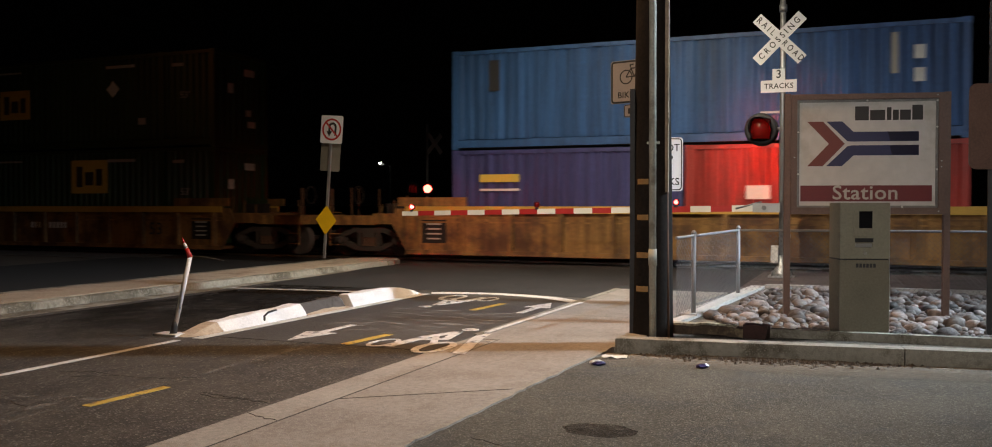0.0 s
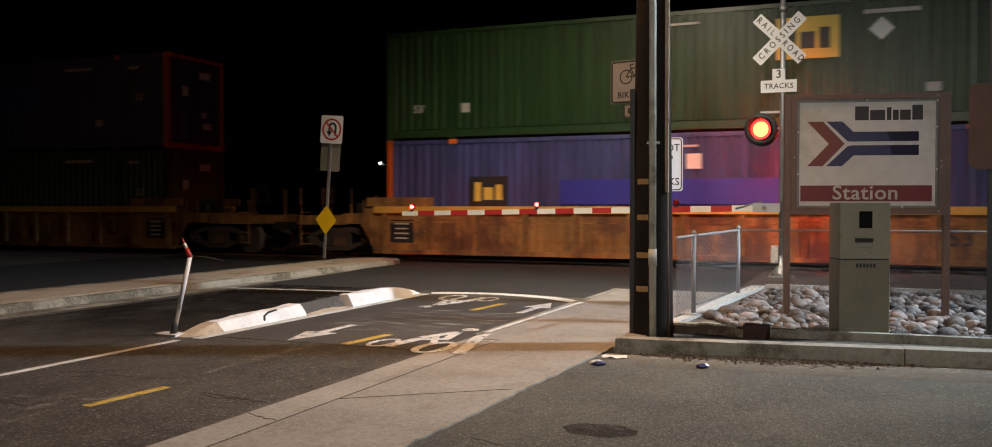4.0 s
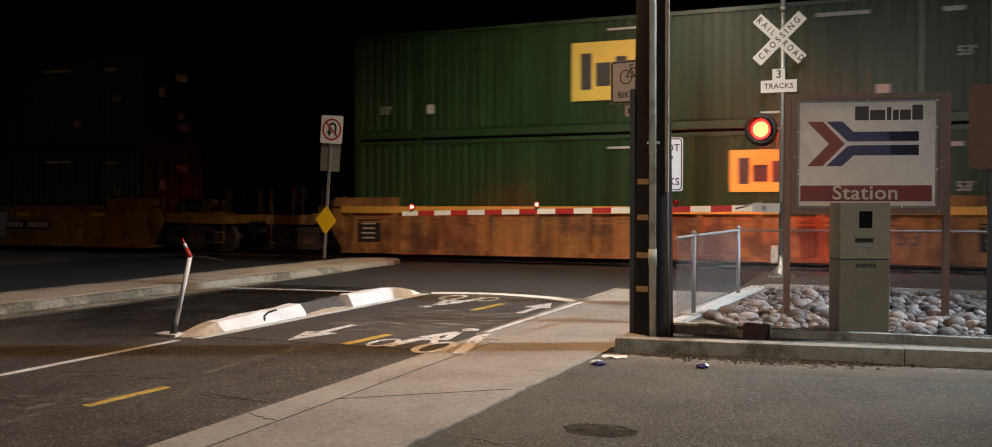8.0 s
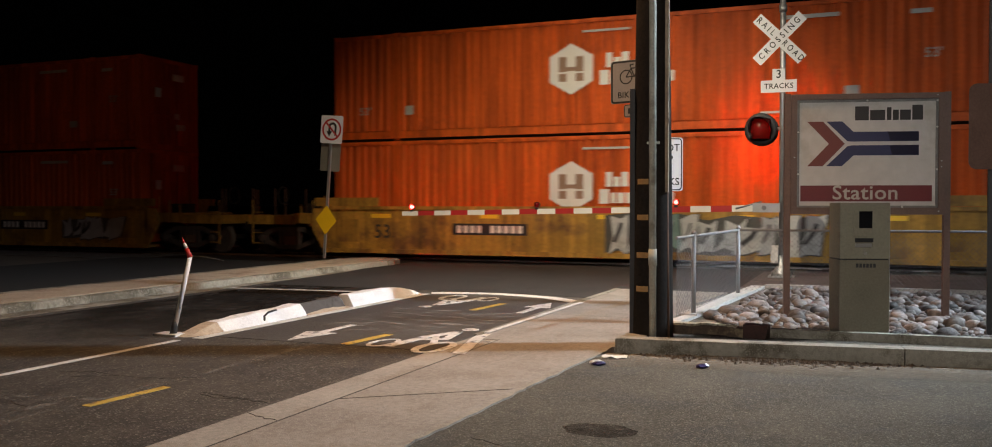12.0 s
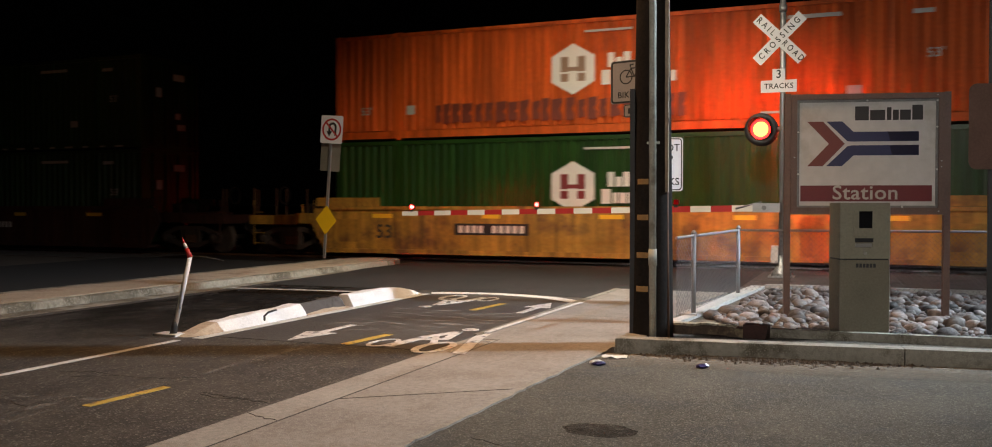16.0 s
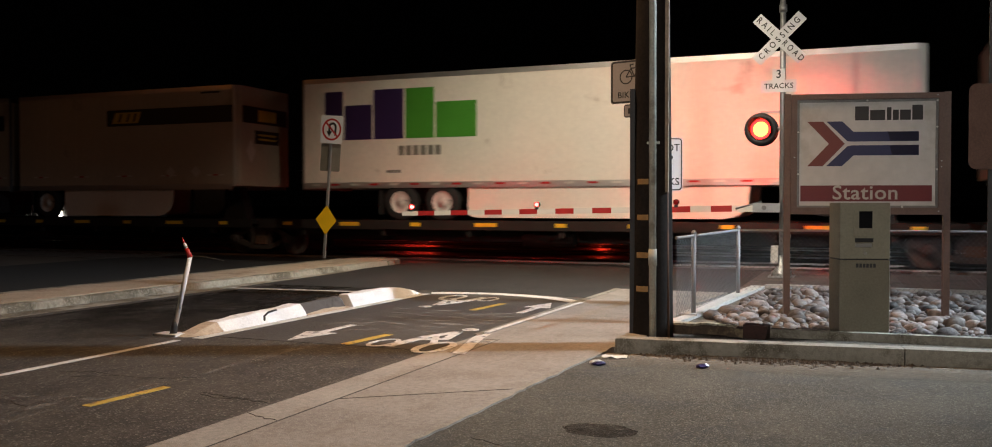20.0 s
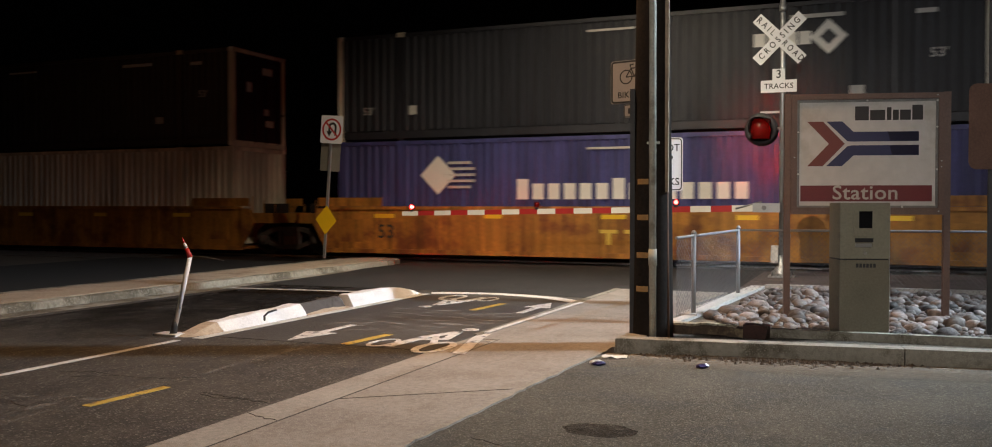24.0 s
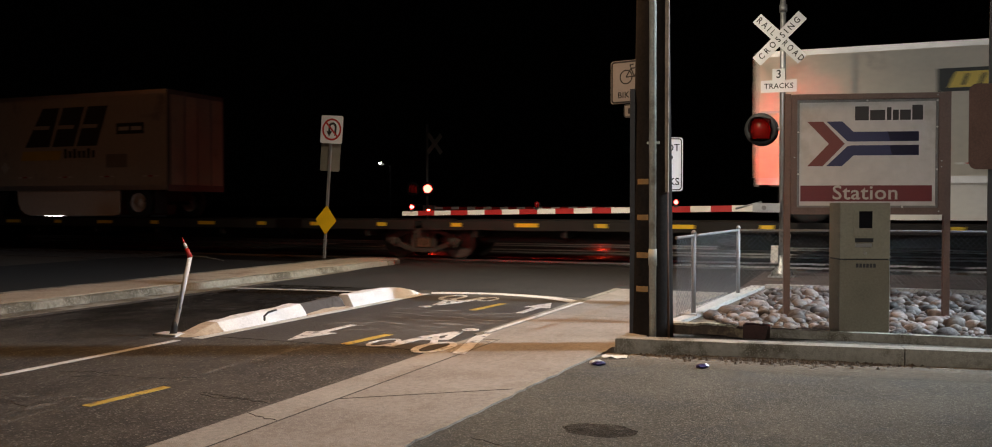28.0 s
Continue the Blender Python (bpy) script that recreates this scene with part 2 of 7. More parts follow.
PAINT_Y = mat("road_paint_yellow", (0.50, 0.33, 0.06), 0.7, 0, 0.2, 3, 40, 0.1, (0.13, 0.10, 0.06), 0.54, 11)
CURB_W = mat("painted_curb", (0.74, 0.73, 0.72), 0.7, 0, 0.18, 3, 40, 0.3, (0.34, 0.29, 0.22), 0.61, 4)
WOOD = mat("creosoted_wood", (0.014, 0.010, 0.008), 0.95, 0, 0.5, 3, 30, 0.12, (0.04, 0.027, 0.018), 0.64, 5, spec=0.2)
LUMBER = mat("dark_lumber", (0.07, 0.045, 0.03), 0.85, 0, 0.4, 3, 40, 0.5, (0.26, 0.20, 0.12), 0.57, 4)
WORN_LIT_WOOD = mat("weathered_lit_wood", (0.34, 0.30, 0.22), 0.9, 0, 0.5, 6, 50, 0.4, (0.10, 0.07, 0.045), 0.50, 9)
CHARRED = mat("dark_red_brown_wood", (0.038, 0.014, 0.011), 0.8, 0, 0.4, 6, 40, 0.4)
GALV = mat("galvanised_steel", (0.42, 0.43, 0.44), 0.45, 0.75, 0.15, 5, 60, 0.05)
STEEL = mat("grey_steel", (0.22, 0.22, 0.22), 0.5, 0.6, 0.25, 4, 60, 0.08)
RAIL = mat("polished_rail", (0.6, 0.57, 0.55), 0.32, 1.0, 0.1, 3, 60, 0.03)
RUST = mat("rusted_steel", (0.11, 0.055, 0.03), 0.8, 0.2, 0.4, 3, 40, 0.25)
BLACK = mat("black_paint", (0.018, 0.018, 0.02), 0.55, 0, 0.3, 3, 40, 0.05)
UNDER = mat("grimy_underframe", (0.020, 0.016, 0.014), 0.8, 0.2, 0.4, 2, 30, 0.2)
TRUCKM = mat("truck_casting", (0.050, 0.037, 0.030), 0.85, 0.1, 0.4, 3, 40, 0.25)
WHEELM = mat("wheel_steel", (0.085, 0.068, 0.06), 0.65, 0.4, 0.3, 4, 50, 0.1)
SIGN_W = mat("sign_sheeting", (0.74, 0.75, 0.77), 0.5, 0, 0.05, 3, 60, 0.0)
SIGN_K = mat("sign_black", (0.012, 0.012, 0.012), 0.5, 0, 0.1, 3, 60, 0.0)
SIGN_R = mat("sign_red", (0.42, 0.02, 0.015), 0.45, 0, 0.1, 3, 60, 0.0)
SIGN_Y = mat("sign_yellow", (0.75, 0.46, 0.01), 0.45, 0, 0.06, 3, 60, 0.0)
SIGN_BACK = mat("sign_back", (0.30, 0.28, 0.24), 0.5, 0.5, 0.2, 3, 60, 0.03)
SIGN_BROWN = mat("brown_sign_back", (0.16, 0.09, 0.07), 0.7, 0.0, 0.25, 3, 60, 0.1)
FRAME_BR = mat("bronze_frame", (0.15, 0.10, 0.085), 0.55, 0.2, 0.2, 4, 50, 0.08)
PANEL = mat("sign_panel_plastic", (0.60, 0.59, 0.58), 0.3, 0, 0.10, 0.8, 9, 0.02, (0.45, 0.43, 0.40), 0.55, 0.9, coat=0.4)
BRAND_R = mat("faded_red_print", (0.19, 0.06, 0.055), 0.4, 0, 0.1, 3, 60, 0.0, coat=0.3)
BRAND_B = mat("faded_blue_print", (0.045, 0.05, 0.12), 0.4, 0, 0.1, 3, 60, 0.0, coat=0.3)
BRAND_N = mat("dark_navy_print", (0.010, 0.010, 0.035), 0.35, 0, 0.1, 3, 60, 0.0, coat=0.3)
BRAND_M = mat("maroon_band", (0.16, 0.035, 0.04), 0.4, 0, 0.1, 3, 60, 0.0, coat=0.3)
CHARCOAL = mat("charcoal_print", (0.035, 0.033, 0.035), 0.5, 0, 0.1, 3, 60, 0.0)
OLIVE = mat("cabinet_paint", (0.27, 0.25, 0.19), 0.6, 0.1, 0.15, 3, 50, 0.06, (0.2, 0.18, 0.13), 0.58, 3)
OLIVE_D = mat("cabinet_lower_paint", (0.19, 0.17, 0.125), 0.65, 0.1, 0.2, 3, 50, 0.06)
SCREEN = mat("dark_screen", (0.012, 0.012, 0.014), 0.12, 0, 0.1, 3, 60, 0.0)
PLASTIC_W = mat("white_tube", (0.66, 0.63, 0.60), 0.5, 0, 0.15, 5, 60, 0.05, (0.07, 0.06, 0.055), 0.55, 7)
ARM_W = mat("arm_white", (0.72, 0.70, 0.65), 0.5, 0, 0.08, 3, 60, 0.02)
ARM_R = mat("arm_red", (0.38, 0.02, 0.02), 0.45, 0, 0.1, 3, 60, 0.02)
LENS_DARK = mat("dark_red_shutter", (0.10, 0.006, 0.006), 0.25, 0, 0.1, 3, 60, 0.0)
HOODM = mat("lamp_hood", (0.09, 0.08, 0.085), 0.6, 0.1, 0.2, 3, 60, 0.05)
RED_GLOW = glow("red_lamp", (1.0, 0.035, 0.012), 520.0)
RED_SMALL = glow("small_red_lamp", (1.0, 0.035, 0.03), 26.0)
RED_TIP = glow("tip_red_lamp", (1.0, 0.012, 0.010), 90.0)
RED_HALO = glow("red_halo_ring", (1.0, 0.008, 0.008), 12.0)
FAR_WHITE = glow("far_white_lamp", (1.0, 0.92, 0.8), 14.0)
FAR_WINDOW = glow("lit_doorway", (1.0, 0.93, 0.82), 5.0)
LUMINAIRE = glow("lamp_diffuser", (1.0, 0.87, 0.7), 8.0)
RUBBER = mat("tyre_rubber", (0.02, 0.02, 0.02), 0.85, 0, 0.2, 5, 60, 0.1)
LITTER_W = mat("paper_litter", (0.6, 0.58, 0.54), 0.8, 0, 0.15, 6, 60, 0.1)
LITTER_B = mat("blue_wrapper", (0.035, 0.028, 0.10), 0.3, 0, 0.3, 12, 60, 0.1)
BLOCK = mat("bare_dark_block", (0.085, 0.076, 0.07), 0.85, 0, 0.3, 6, 60, 0.25, (0.05, 0.044, 0.04), 0.52, 5)
TAR = mat("tar_crack", (0.055, 0.048, 0.043), 0.9, 0, 0.3, 6, 60, 0.1)
GRIME = film_of("tyre_grime", (0.016, 0.013, 0.011), (0.8, 0.5, 1.0), 0.34, 0.58, 0.6, 0.75, (-3.2, -7.0))
STAIN_O = film_of("oil_stain", (0.045, 0.036, 0.033), (7.0, 9.0, 1.0), 0.25, 0.60, 0.7, 0.34)

GREEN = mat("green_container", (0.021, 0.053, 0.016), 0.36, 0.0, 0.22, 0.5, 14, 0.04, (0.034, 0.048, 0.025), 0.58, 0.9)
GREEN2 = mat("deep_green_container", (0.019, 0.062, 0.010), 0.33, 0.0, 0.2, 0.5, 14, 0.04, (0.021, 0.05, 0.015), 0.60, 0.9)
ORANGE = mat("orange_container", (0.66, 0.128, 0.016), 0.55, 0.0, 0.2, 0.5, 14, 0.04, (0.42, 0.085, 0.018), 0.58, 0.9, spec=0.25)
REDORG = mat("red_orange_container", (0.62, 0.105, 0.013), 0.55, 0.0, 0.2, 0.5, 14, 0.04, (0.40, 0.07, 0.014), 0.58, 0.9, spec=0.25)
BLUE = mat("blue_container", (0.035, 0.105, 0.27), 0.5, 0.0, 0.2, 0.5, 14, 0.04, (0.03, 0.08, 0.20), 0.6, 0.9)
BLUE_D = mat("dark_blue_container", (0.055, 0.06, 0.22), 0.5, 0.0, 0.2, 0.5, 14, 0.04, (0.04, 0.045, 0.14), 0.6, 0.9)
BLUE_P = mat("violet_blue_container", (0.06, 0.06, 0.185), 0.5, 0.0, 0.2, 0.5, 14, 0.04, (0.05, 0.05, 0.15), 0.6, 0.9)
RED_C = mat("red_container", (0.42, 0.04, 0.03), 0.5, 0.0, 0.2, 0.5, 14, 0.04, (0.3, 0.04, 0.03), 0.6, 0.9)
NAVY = mat("charcoal_container", (0.021, 0.022, 0.029), 0.5, 0.0, 0.25, 0.5, 14, 0.04, (0.035, 0.032, 0.032), 0.6, 0.9)
WHITE_C = mat("cream_container", (0.78, 0.70, 0.56), 0.5, 0.0, 0.08, 0.5, 14, 0.04, (0.45, 0.36, 0.24), 0.63, 1.2)
WELL_Y = mat("yellow_well_car", (0.42, 0.235, 0.035), 0.6, 0.0, 0.3, 0.6, 12, 0.06, (0.17, 0.085, 0.03), 0.52, 0.8)
WELL_T = mat("rusty_tan_well_car", (0.30, 0.155, 0.045), 0.7, 0.0, 0.35, 0.6, 12, 0.1, (0.12, 0.055, 0.025), 0.49, 0.8)
WELL_R = mat("brown_red_well_car", (0.068, 0.026, 0.017), 0.75, 0.0, 0.3, 0.6, 12, 0.08, (0.055, 0.025, 0.018), 0.52, 0.8)
WELL_O = mat("orange_well_car", (0.42, 0.185, 0.03), 0.6, 0.0, 0.3, 0.6, 12, 0.06, (0.20, 0.065, 0.02), 0.51, 0.8)
CHORD_Y = mat("yellow_chord", (0.60, 0.36, 0.06), 0.6, 0.0, 0.2, 1.5, 20, 0.05, (0.35, 0.17, 0.04), 0.58, 1.5)
LOGO_Y = mat("yellow_logo_panel", (0.72, 0.52, 0.09), 0.5, 0, 0.1, 1.5, 20, 0.0)
LOGO_DIM = mat("faded_white_marking", (0.48, 0.46, 0.42), 0.5, 0, 0.1, 1.5, 20, 0.0)
CROSS_RUBBER = mat("crossing_rubber", (0.018, 0.016, 0.016), 0.42, 0, 0.3, 1.5, 30, 0.03)
GUTTER = speckled("gutter_concrete", (0.285, 0.258, 0.225), (0.37, 0.33, 0.29), 0.25, 120, 0.85, (0.20, 0.165, 0.135), 0.54, 1.2)
LOGO_W = mat("white_marking", (0.74, 0.72, 0.66), 0.5, 0, 0.08, 1.5, 20, 0.0)
LOGO_DR = mat("dark_red_marking", (0.22, 0.03, 0.03), 0.5, 0, 0.1, 1.5, 20, 0.0)
LOGO_BR = mat("faded_brown_marking", (0.30, 0.185, 0.12), 0.5, 0, 0.15, 1.5, 20, 0.0)
LOGO_DB = mat("dark_blue_marking", (0.03, 0.05, 0.16), 0.5, 0, 0.1, 1.5, 20, 0.0)
LOGO_PB = mat("bright_blue_marking", (0.03, 0.03, 0.30), 0.5, 0, 0.1, 1.5, 20, 0.0)
LOGO_PU = mat("purple_marking", (0.034, 0.016, 0.08), 0.5, 0, 0.1, 1.5, 20, 0.0)
LOGO_GR = mat("green_marking", (0.07, 0.31, 0.03), 0.5, 0, 0.1, 1.5, 20, 0.0)
REFLEX = mat("yellow_reflector", (0.85, 0.55, 0.03), 0.4, 0, 0.1, 3, 40, 0.0)
GRAF_G = mat("grey_spray_paint", (0.36, 0.36, 0.36), 0.6, 0, 0.3, 2, 20, 0.0)
GRAF_W = mat("off_white_spray_paint", (0.50, 0.50, 0.48), 0.6, 0, 0.25, 2, 20, 0.0, (0.34, 0.33, 0.30), 0.54, 1.5)
GRAF_T = mat("teal_spray_paint", (0.16, 0.25, 0.22), 0.6, 0, 0.3, 2, 20, 0.0)
GRAF_K = mat("dark_olive_spray_paint", (0.075, 0.075, 0.065), 0.6, 0, 0.4, 2, 20, 0.0)
GRAF_D = mat("dark_rust_spray", (0.17, 0.03, 0.014), 0.6, 0, 0.4, 2, 20, 0.0)
GRAF_L = mat("pale_blue_spray_paint", (0.40, 0.50, 0.58), 0.6, 0, 0.3, 2, 20, 0.0)
TRAILER_W = mat("trailer_white", (0.86, 0.81, 0.72), 0.45, 0.0, 0.07, 0.6, 12, 0.02, (0.52, 0.45, 0.37), 0.62, 0.8)
PUP_W = mat("pup_trailer_cream", (0.56, 0.50, 0.40), 0.45, 0.0, 0.08, 0.6, 12, 0.02, (0.33, 0.28, 0.225), 0.60, 0.8)
WIRE = mat("wire_mesh_steel", (0.10, 0.095, 0.095), 0.6, 0.2, 0.1, 5, 60, 0.0)
TRAILER_B = mat("trailer_band", (0.015, 0.02, 0.018), 0.5, 0, 0.1, 2, 20, 0.0)
ALU = mat("aluminium", (0.6, 0.59, 0.57), 0.4, 0.8, 0.1, 3, 40, 0.03)
for painted in (GREEN, GREEN2, ORANGE, REDORG, BLUE, BLUE_D, BLUE_P, RED_C, NAVY, WHITE_C):
    streaked(painted)
for painted in (WELL_Y, WELL_T, WELL_R, WELL_O):
    streaked(painted, 0.5, 1.25)
TAPE_R = mat("red_tape", (0.5, 0.03, 0.03), 0.4, 0, 0.1, 3, 40, 0.0)


# ---------------------------------------------------------------- mesh helpers
def box(bm, x0, x1, y0, y1, z0, z1):
    v = [bm.verts.new(p) for p in ((x0, y0, z0), (x1, y0, z0), (x1, y1, z0), (x0, y1, z0), (x0, y0, z1), (x1, y0, z1), (x1, y1, z1), (x0, y1, z1))]
    for f in ((0, 3, 2, 1), (4, 5, 6, 7), (0, 1, 5, 4), (1, 2, 6, 5), (2, 3, 7, 6), (3, 0, 4, 7)):
        bm.faces.new([v[i] for i in f])
    return bm


def solid(bm, poly, z0, z1, m=None):
    """A polygon (counterclockwise) drawn up from z0 to z1, then moved by m."""
    m = m or Matrix()
    lo = [bm.verts.new(m @ Vector((x, y, z0))) for x, y in poly]
    hi = [bm.verts.new(m @ Vector((x, y, z1))) for x, y in poly]
    bm.faces.new(hi)
    bm.faces.new(lo[::-1])
    n = len(poly)
    for i in range(n):
        j = (i + 1) % n
        bm.faces.new((lo[i], lo[j], hi[j], hi[i]))
    return bm


def rod(bm, p, q, r, r2=None, n=10, caps=True):
    p, q = Vector(p), Vector(q)
    r2 = r if r2 is None else r2
    turn = (q - p).to_track_quat("Z", "Y").to_matrix()
    ring = lambda c, rad: [bm.verts.new(c + turn @ Vector((rad * math.cos(2 * math.pi * i / n), rad * math.sin(2 * math.pi * i / n), 0))) for i in range(n)]
    a, b = ring(p, r), ring(q, r2)
    for i in range(n):
        f = bm.faces.new((a[i], a[(i + 1) % n], b[(i + 1) % n], b[i]))
        f.smooth = n > 6
    if caps:
        bm.faces.new(a[::-1])
        bm.faces.new(b)
    return bm


def lathe(bm, profile, n=20, m=None, close=False):
    """Turns (radius, height) points round z, then moves them by m."""
    m = m or Matrix()
    rings = [[bm.verts.new(m @ Vector((r * math.cos(2 * math.pi * i / n), r * math.sin(2 * math.pi * i / n), z))) for i in range(n)] for r, z in profile]
    for a, b in zip(rings, rings[1:]):
        for i in range(n):
            f = bm.faces.new((a[i], a[(i + 1) % n], b[(i + 1) % n], b[i]))
            f.smooth = True
    if close:
        bm.faces.new(rings[0][::-1])
        bm.faces.new(rings[-1])
    return bm


def soften(bm, width, segments=1):
    edges = [e for e in bm.edges if len(e.link_faces) == 2 and e.calc_face_angle(0) > 0.6]
    bmesh.ops.bevel(bm, geom=edges, offset=width, segments=segments, affect="EDGES", clamp_overlap=True)
    return bm


def as_mesh(bm, material, name="piece"):
    me = bpy.data.meshes.new(name)
    bm.normal_update()
    bm.to_mesh(me)
    bm.free()
    me.materials.append(material)
    return me


def part(name, shape, material=None, parent=None, label="", m=None):
    """Links a bmesh, or a finished mesh, as one object under a thing or part."""
    me = shape if isinstance(shape, bpy.types.Mesh) else as_mesh(shape, material, name)
    ob = new(name, me)
    if parent:
        ob.parent = parent
    if m:
        ob.matrix_basis = m
    return tagged(ob, label)


def thing(name, m, label, category, group="", kind=""):
    ob = new(name)
    ob.empty_display_size = 0.2
    ob.matrix_basis = m
    return tagged(ob, label, category, group, kind)


def setting(name, shape, material, label, category):
    return tagged(part(name, shape, material), label, category, "", "structure")


LETTERS = {}


def lettering(name, words, size, material, parent, m, depth=0.002, label="", wide=1.0):
    key = (words, size, material.name, wide)
    if key not in LETTERS:
        cu = bpy.data.curves.new(name, "FONT")
        cu.body, cu.size, cu.extrude, cu.align_x, cu.align_y, cu.space_character = words, size, depth, "CENTER", "CENTER", 1.05
        cu.resolution_u = 3
        cu.offset = 0.012 * size
        ob = bpy.data.objects.new(name, cu)
        scene.collection.objects.link(ob)
        me = bpy.data.meshes.new_from_object(ob.evaluated_get(bpy.context.evaluated_depsgraph_get()))
        bpy.data.objects.remove(ob)
        if wide != 1.0:
            me.transform(Matrix.Diagonal((wide, 1, 1, 1)))
        me.materials.clear()
        me.materials.append(material)
        LETTERS[key] = me
    return part(name, LETTERS[key], None, parent, label, m)




def flat(poly, thick=0.004):
    return solid(bmesh.new(), poly, 0, thick)


def rounded(w, h, r=0.03, n=4):
    pts = []
    for cx, cy, a0 in ((w / 2 - r, h / 2 - r, 0), (-w / 2 + r, h / 2 - r, 90), (-w / 2 + r, -h / 2 + r, 180), (w / 2 - r, -h / 2 + r, 270)):
        pts += [(cx + r * math.cos(radians(a0 + 90 * i / n)), cy + r * math.sin(radians(a0 + 90 * i / n))) for i in range(n + 1)]
    return pts


def band(bm, pts, width, z0, z1, m=None):
    """A stroke of even width along the points, mitred at the bends."""
    m = m or Matrix()
    v = [Vector(p) for p in pts]
    ring = (v[0] - v[-1]).length < 1e-6
    side = []
    for i in range(len(v)):
        before = v[i] - v[i - 1] if i else (v[0] - v[-2] if ring else v[1] - v[0])
        after = v[i + 1] - v[i] if i + 1 < len(v) else (v[1] - v[0] if ring else before)
        n0, n1 = Vector((-before.y, before.x)).normalized(), Vector((-after.y, after.x)).normalized()
        n = n0 + n1
        n = n.normalized() if n.length > 0.2 else n1
        side.append(n * (width / 2 / max(n.dot(n1), 0.45)))
    for i in range(len(v) - 1):
        solid(bm, [tuple(v[i] + side[i]), tuple(v[i] - side[i]), tuple(v[i + 1] - side[i + 1]), tuple(v[i + 1] + side[i + 1])], z0, z1, m)
    return bm


def oval(rx, ry, width, n=22, cx=0, cy=0, z0=0, z1=0.004, m=None, bm=None, a0=0, a1=360):
    bm = bm or bmesh.new()
    m = m or Matrix()
    steps = [radians(a0 + (a1 - a0) * i / n) for i in range(n + 1)]
    for a, b in zip(steps, steps[1:]):
        c = [(cx + (rx - width) * math.cos(a), cy + (ry - width) * math.sin(a)), (cx + rx * math.cos(a), cy + ry * math.sin(a)),
             (cx + rx * math.cos(b), cy + ry * math.sin(b)), (cx + (rx - width) * math.cos(b), cy + (ry - width) * math.sin(b))]
        solid(bm, c, z0, z1, m)
    return bm


# ---------------------------------------------------------------- ground, road, pavements
def slab(name, poly, z0, z1, material, label, category, bevel=0.0):
    bm = solid(bmesh.new(), poly, z0, z1)
    if bevel:
        soften(bm, bevel, 2)
    return setting(name, bm, material, label, category)


def rect(x0, x1, y0, y1):
    return [(x0, y0), (x1, y0), (x1, y1), (x0, y1)]


slab("ground", rect(-900, 900, -700, 1500), -0.6, -0.07, DIRT, "dark bare dirt ground reaching the horizon", "ground")
slab("road", rect(-10.62, -3.98, -40, 19.9), -0.3, 0.0, ASPHALT, "dark worn asphalt road leading to the level crossing", "road")
slab("road_far_lanes", rect(-19.2, -12.3, -40, 19.9), -0.3, -0.01, ASPHALT_FAR, "asphalt lanes beyond the median island, coloured dark as unlit", "road")
slab("road_beyond", rect(-19.2, -3.98, 34.5, 160), -0.3, 0.0, ASPHALT, "dark asphalt road beyond the railway tracks", "road")
slab("lane_overlay", rect(-6.72, -4.0, 8.12, 13.6), 0.0, 0.005, ASPHALT_NEW, "newer dark asphalt of the bicycle lanes", "road")
slab("parking_lot", [(-2.62, -30), (30, -30), (30, 11.9), (-2.25, 8.72), (-2.42, 8.3), (-2.62, 4.5)], -0.3, 0.0, ASPHALT_OLD, "worn grey asphalt of a parking area", "ground")
slab("gutter", [(-10.6, -40), (-10.05, -40), (-10.2, 10), (-10.42, 17), (-10.6, 18)], -0.3, 0.005, ISLAND_KERB, "pale gutter strip along the median island", "pavement")
slab("gutter", rect(-3.98, -3.62, -40, 9.2), -0.3, 0.006, GUTTER, "pale concrete gutter along the road", "pavement")
def apron_edge(y):
    """The apron's broken edge towards the parking area."""
    base = -2.56 if y < 4.5 else -2.56 + (y - 4.5) * 0.045
    return base + 0.022 * noise.noise(Vector((y * 5.0, 1.3, 0))) + 0.014 * noise.noise(Vector((y * 17.0, 4.1, 0)))


for i, (a, b) in enumerate(((-30, -4), (-4, 2.0), (2.0, 6.45), (6.45, 9.0))):
    n = max(3, int((b - a) / 0.07)) if i > 1 else 6
    edge = [(apron_edge(a + (b - a) * k / n), a + (b - a) * k / n) for k in range(n + 1)]
    slab("sidewalk", [(-3.61, b - (0.72 if i == 2 else 0)), (-3.61, a - (0.72 if i == 3 else 0))] + edge, -0.3, 0.014, CONCRETE, "buff concrete driveway apron slab", "pavement")
# the joint line runs across the apron at a slant
for i, (a, b) in enumerate(((9.0, 11.4), (11.41, 13.3), (13.31, 15.3))):
    slab("sidewalk", [(-3.93, a), (-2.3, a), (-2.08, b), (-3.9, b)], -0.3, 0.014, CONCRETE, "pale concrete sidewalk slab beside the fence", "pavement")
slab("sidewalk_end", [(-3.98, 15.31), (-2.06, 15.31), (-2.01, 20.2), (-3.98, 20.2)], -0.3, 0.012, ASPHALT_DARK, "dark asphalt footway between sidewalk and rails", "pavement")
slab("sidewalk_edge", [(-4.02, 9.25), (-3.93, 9.25), (-3.9, 15.3), (-3.99, 15.3)], -0.3, 0.022, KERB, "pale concrete edge of the sidewalk", "pavement")
slab("road_dark_section", [(-10.6, 13.9), (-6.4, 13.95), (-5.2, 13.98), (-4.03, 13.7), (-4.0, 19.9), (-10.62, 19.9)], -0.1, 0.003, ASPHALT_DARK, "darker asphalt between the stop line and the rails", "road")
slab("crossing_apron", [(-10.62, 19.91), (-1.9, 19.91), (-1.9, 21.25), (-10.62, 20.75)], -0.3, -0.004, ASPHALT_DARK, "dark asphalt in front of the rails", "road")
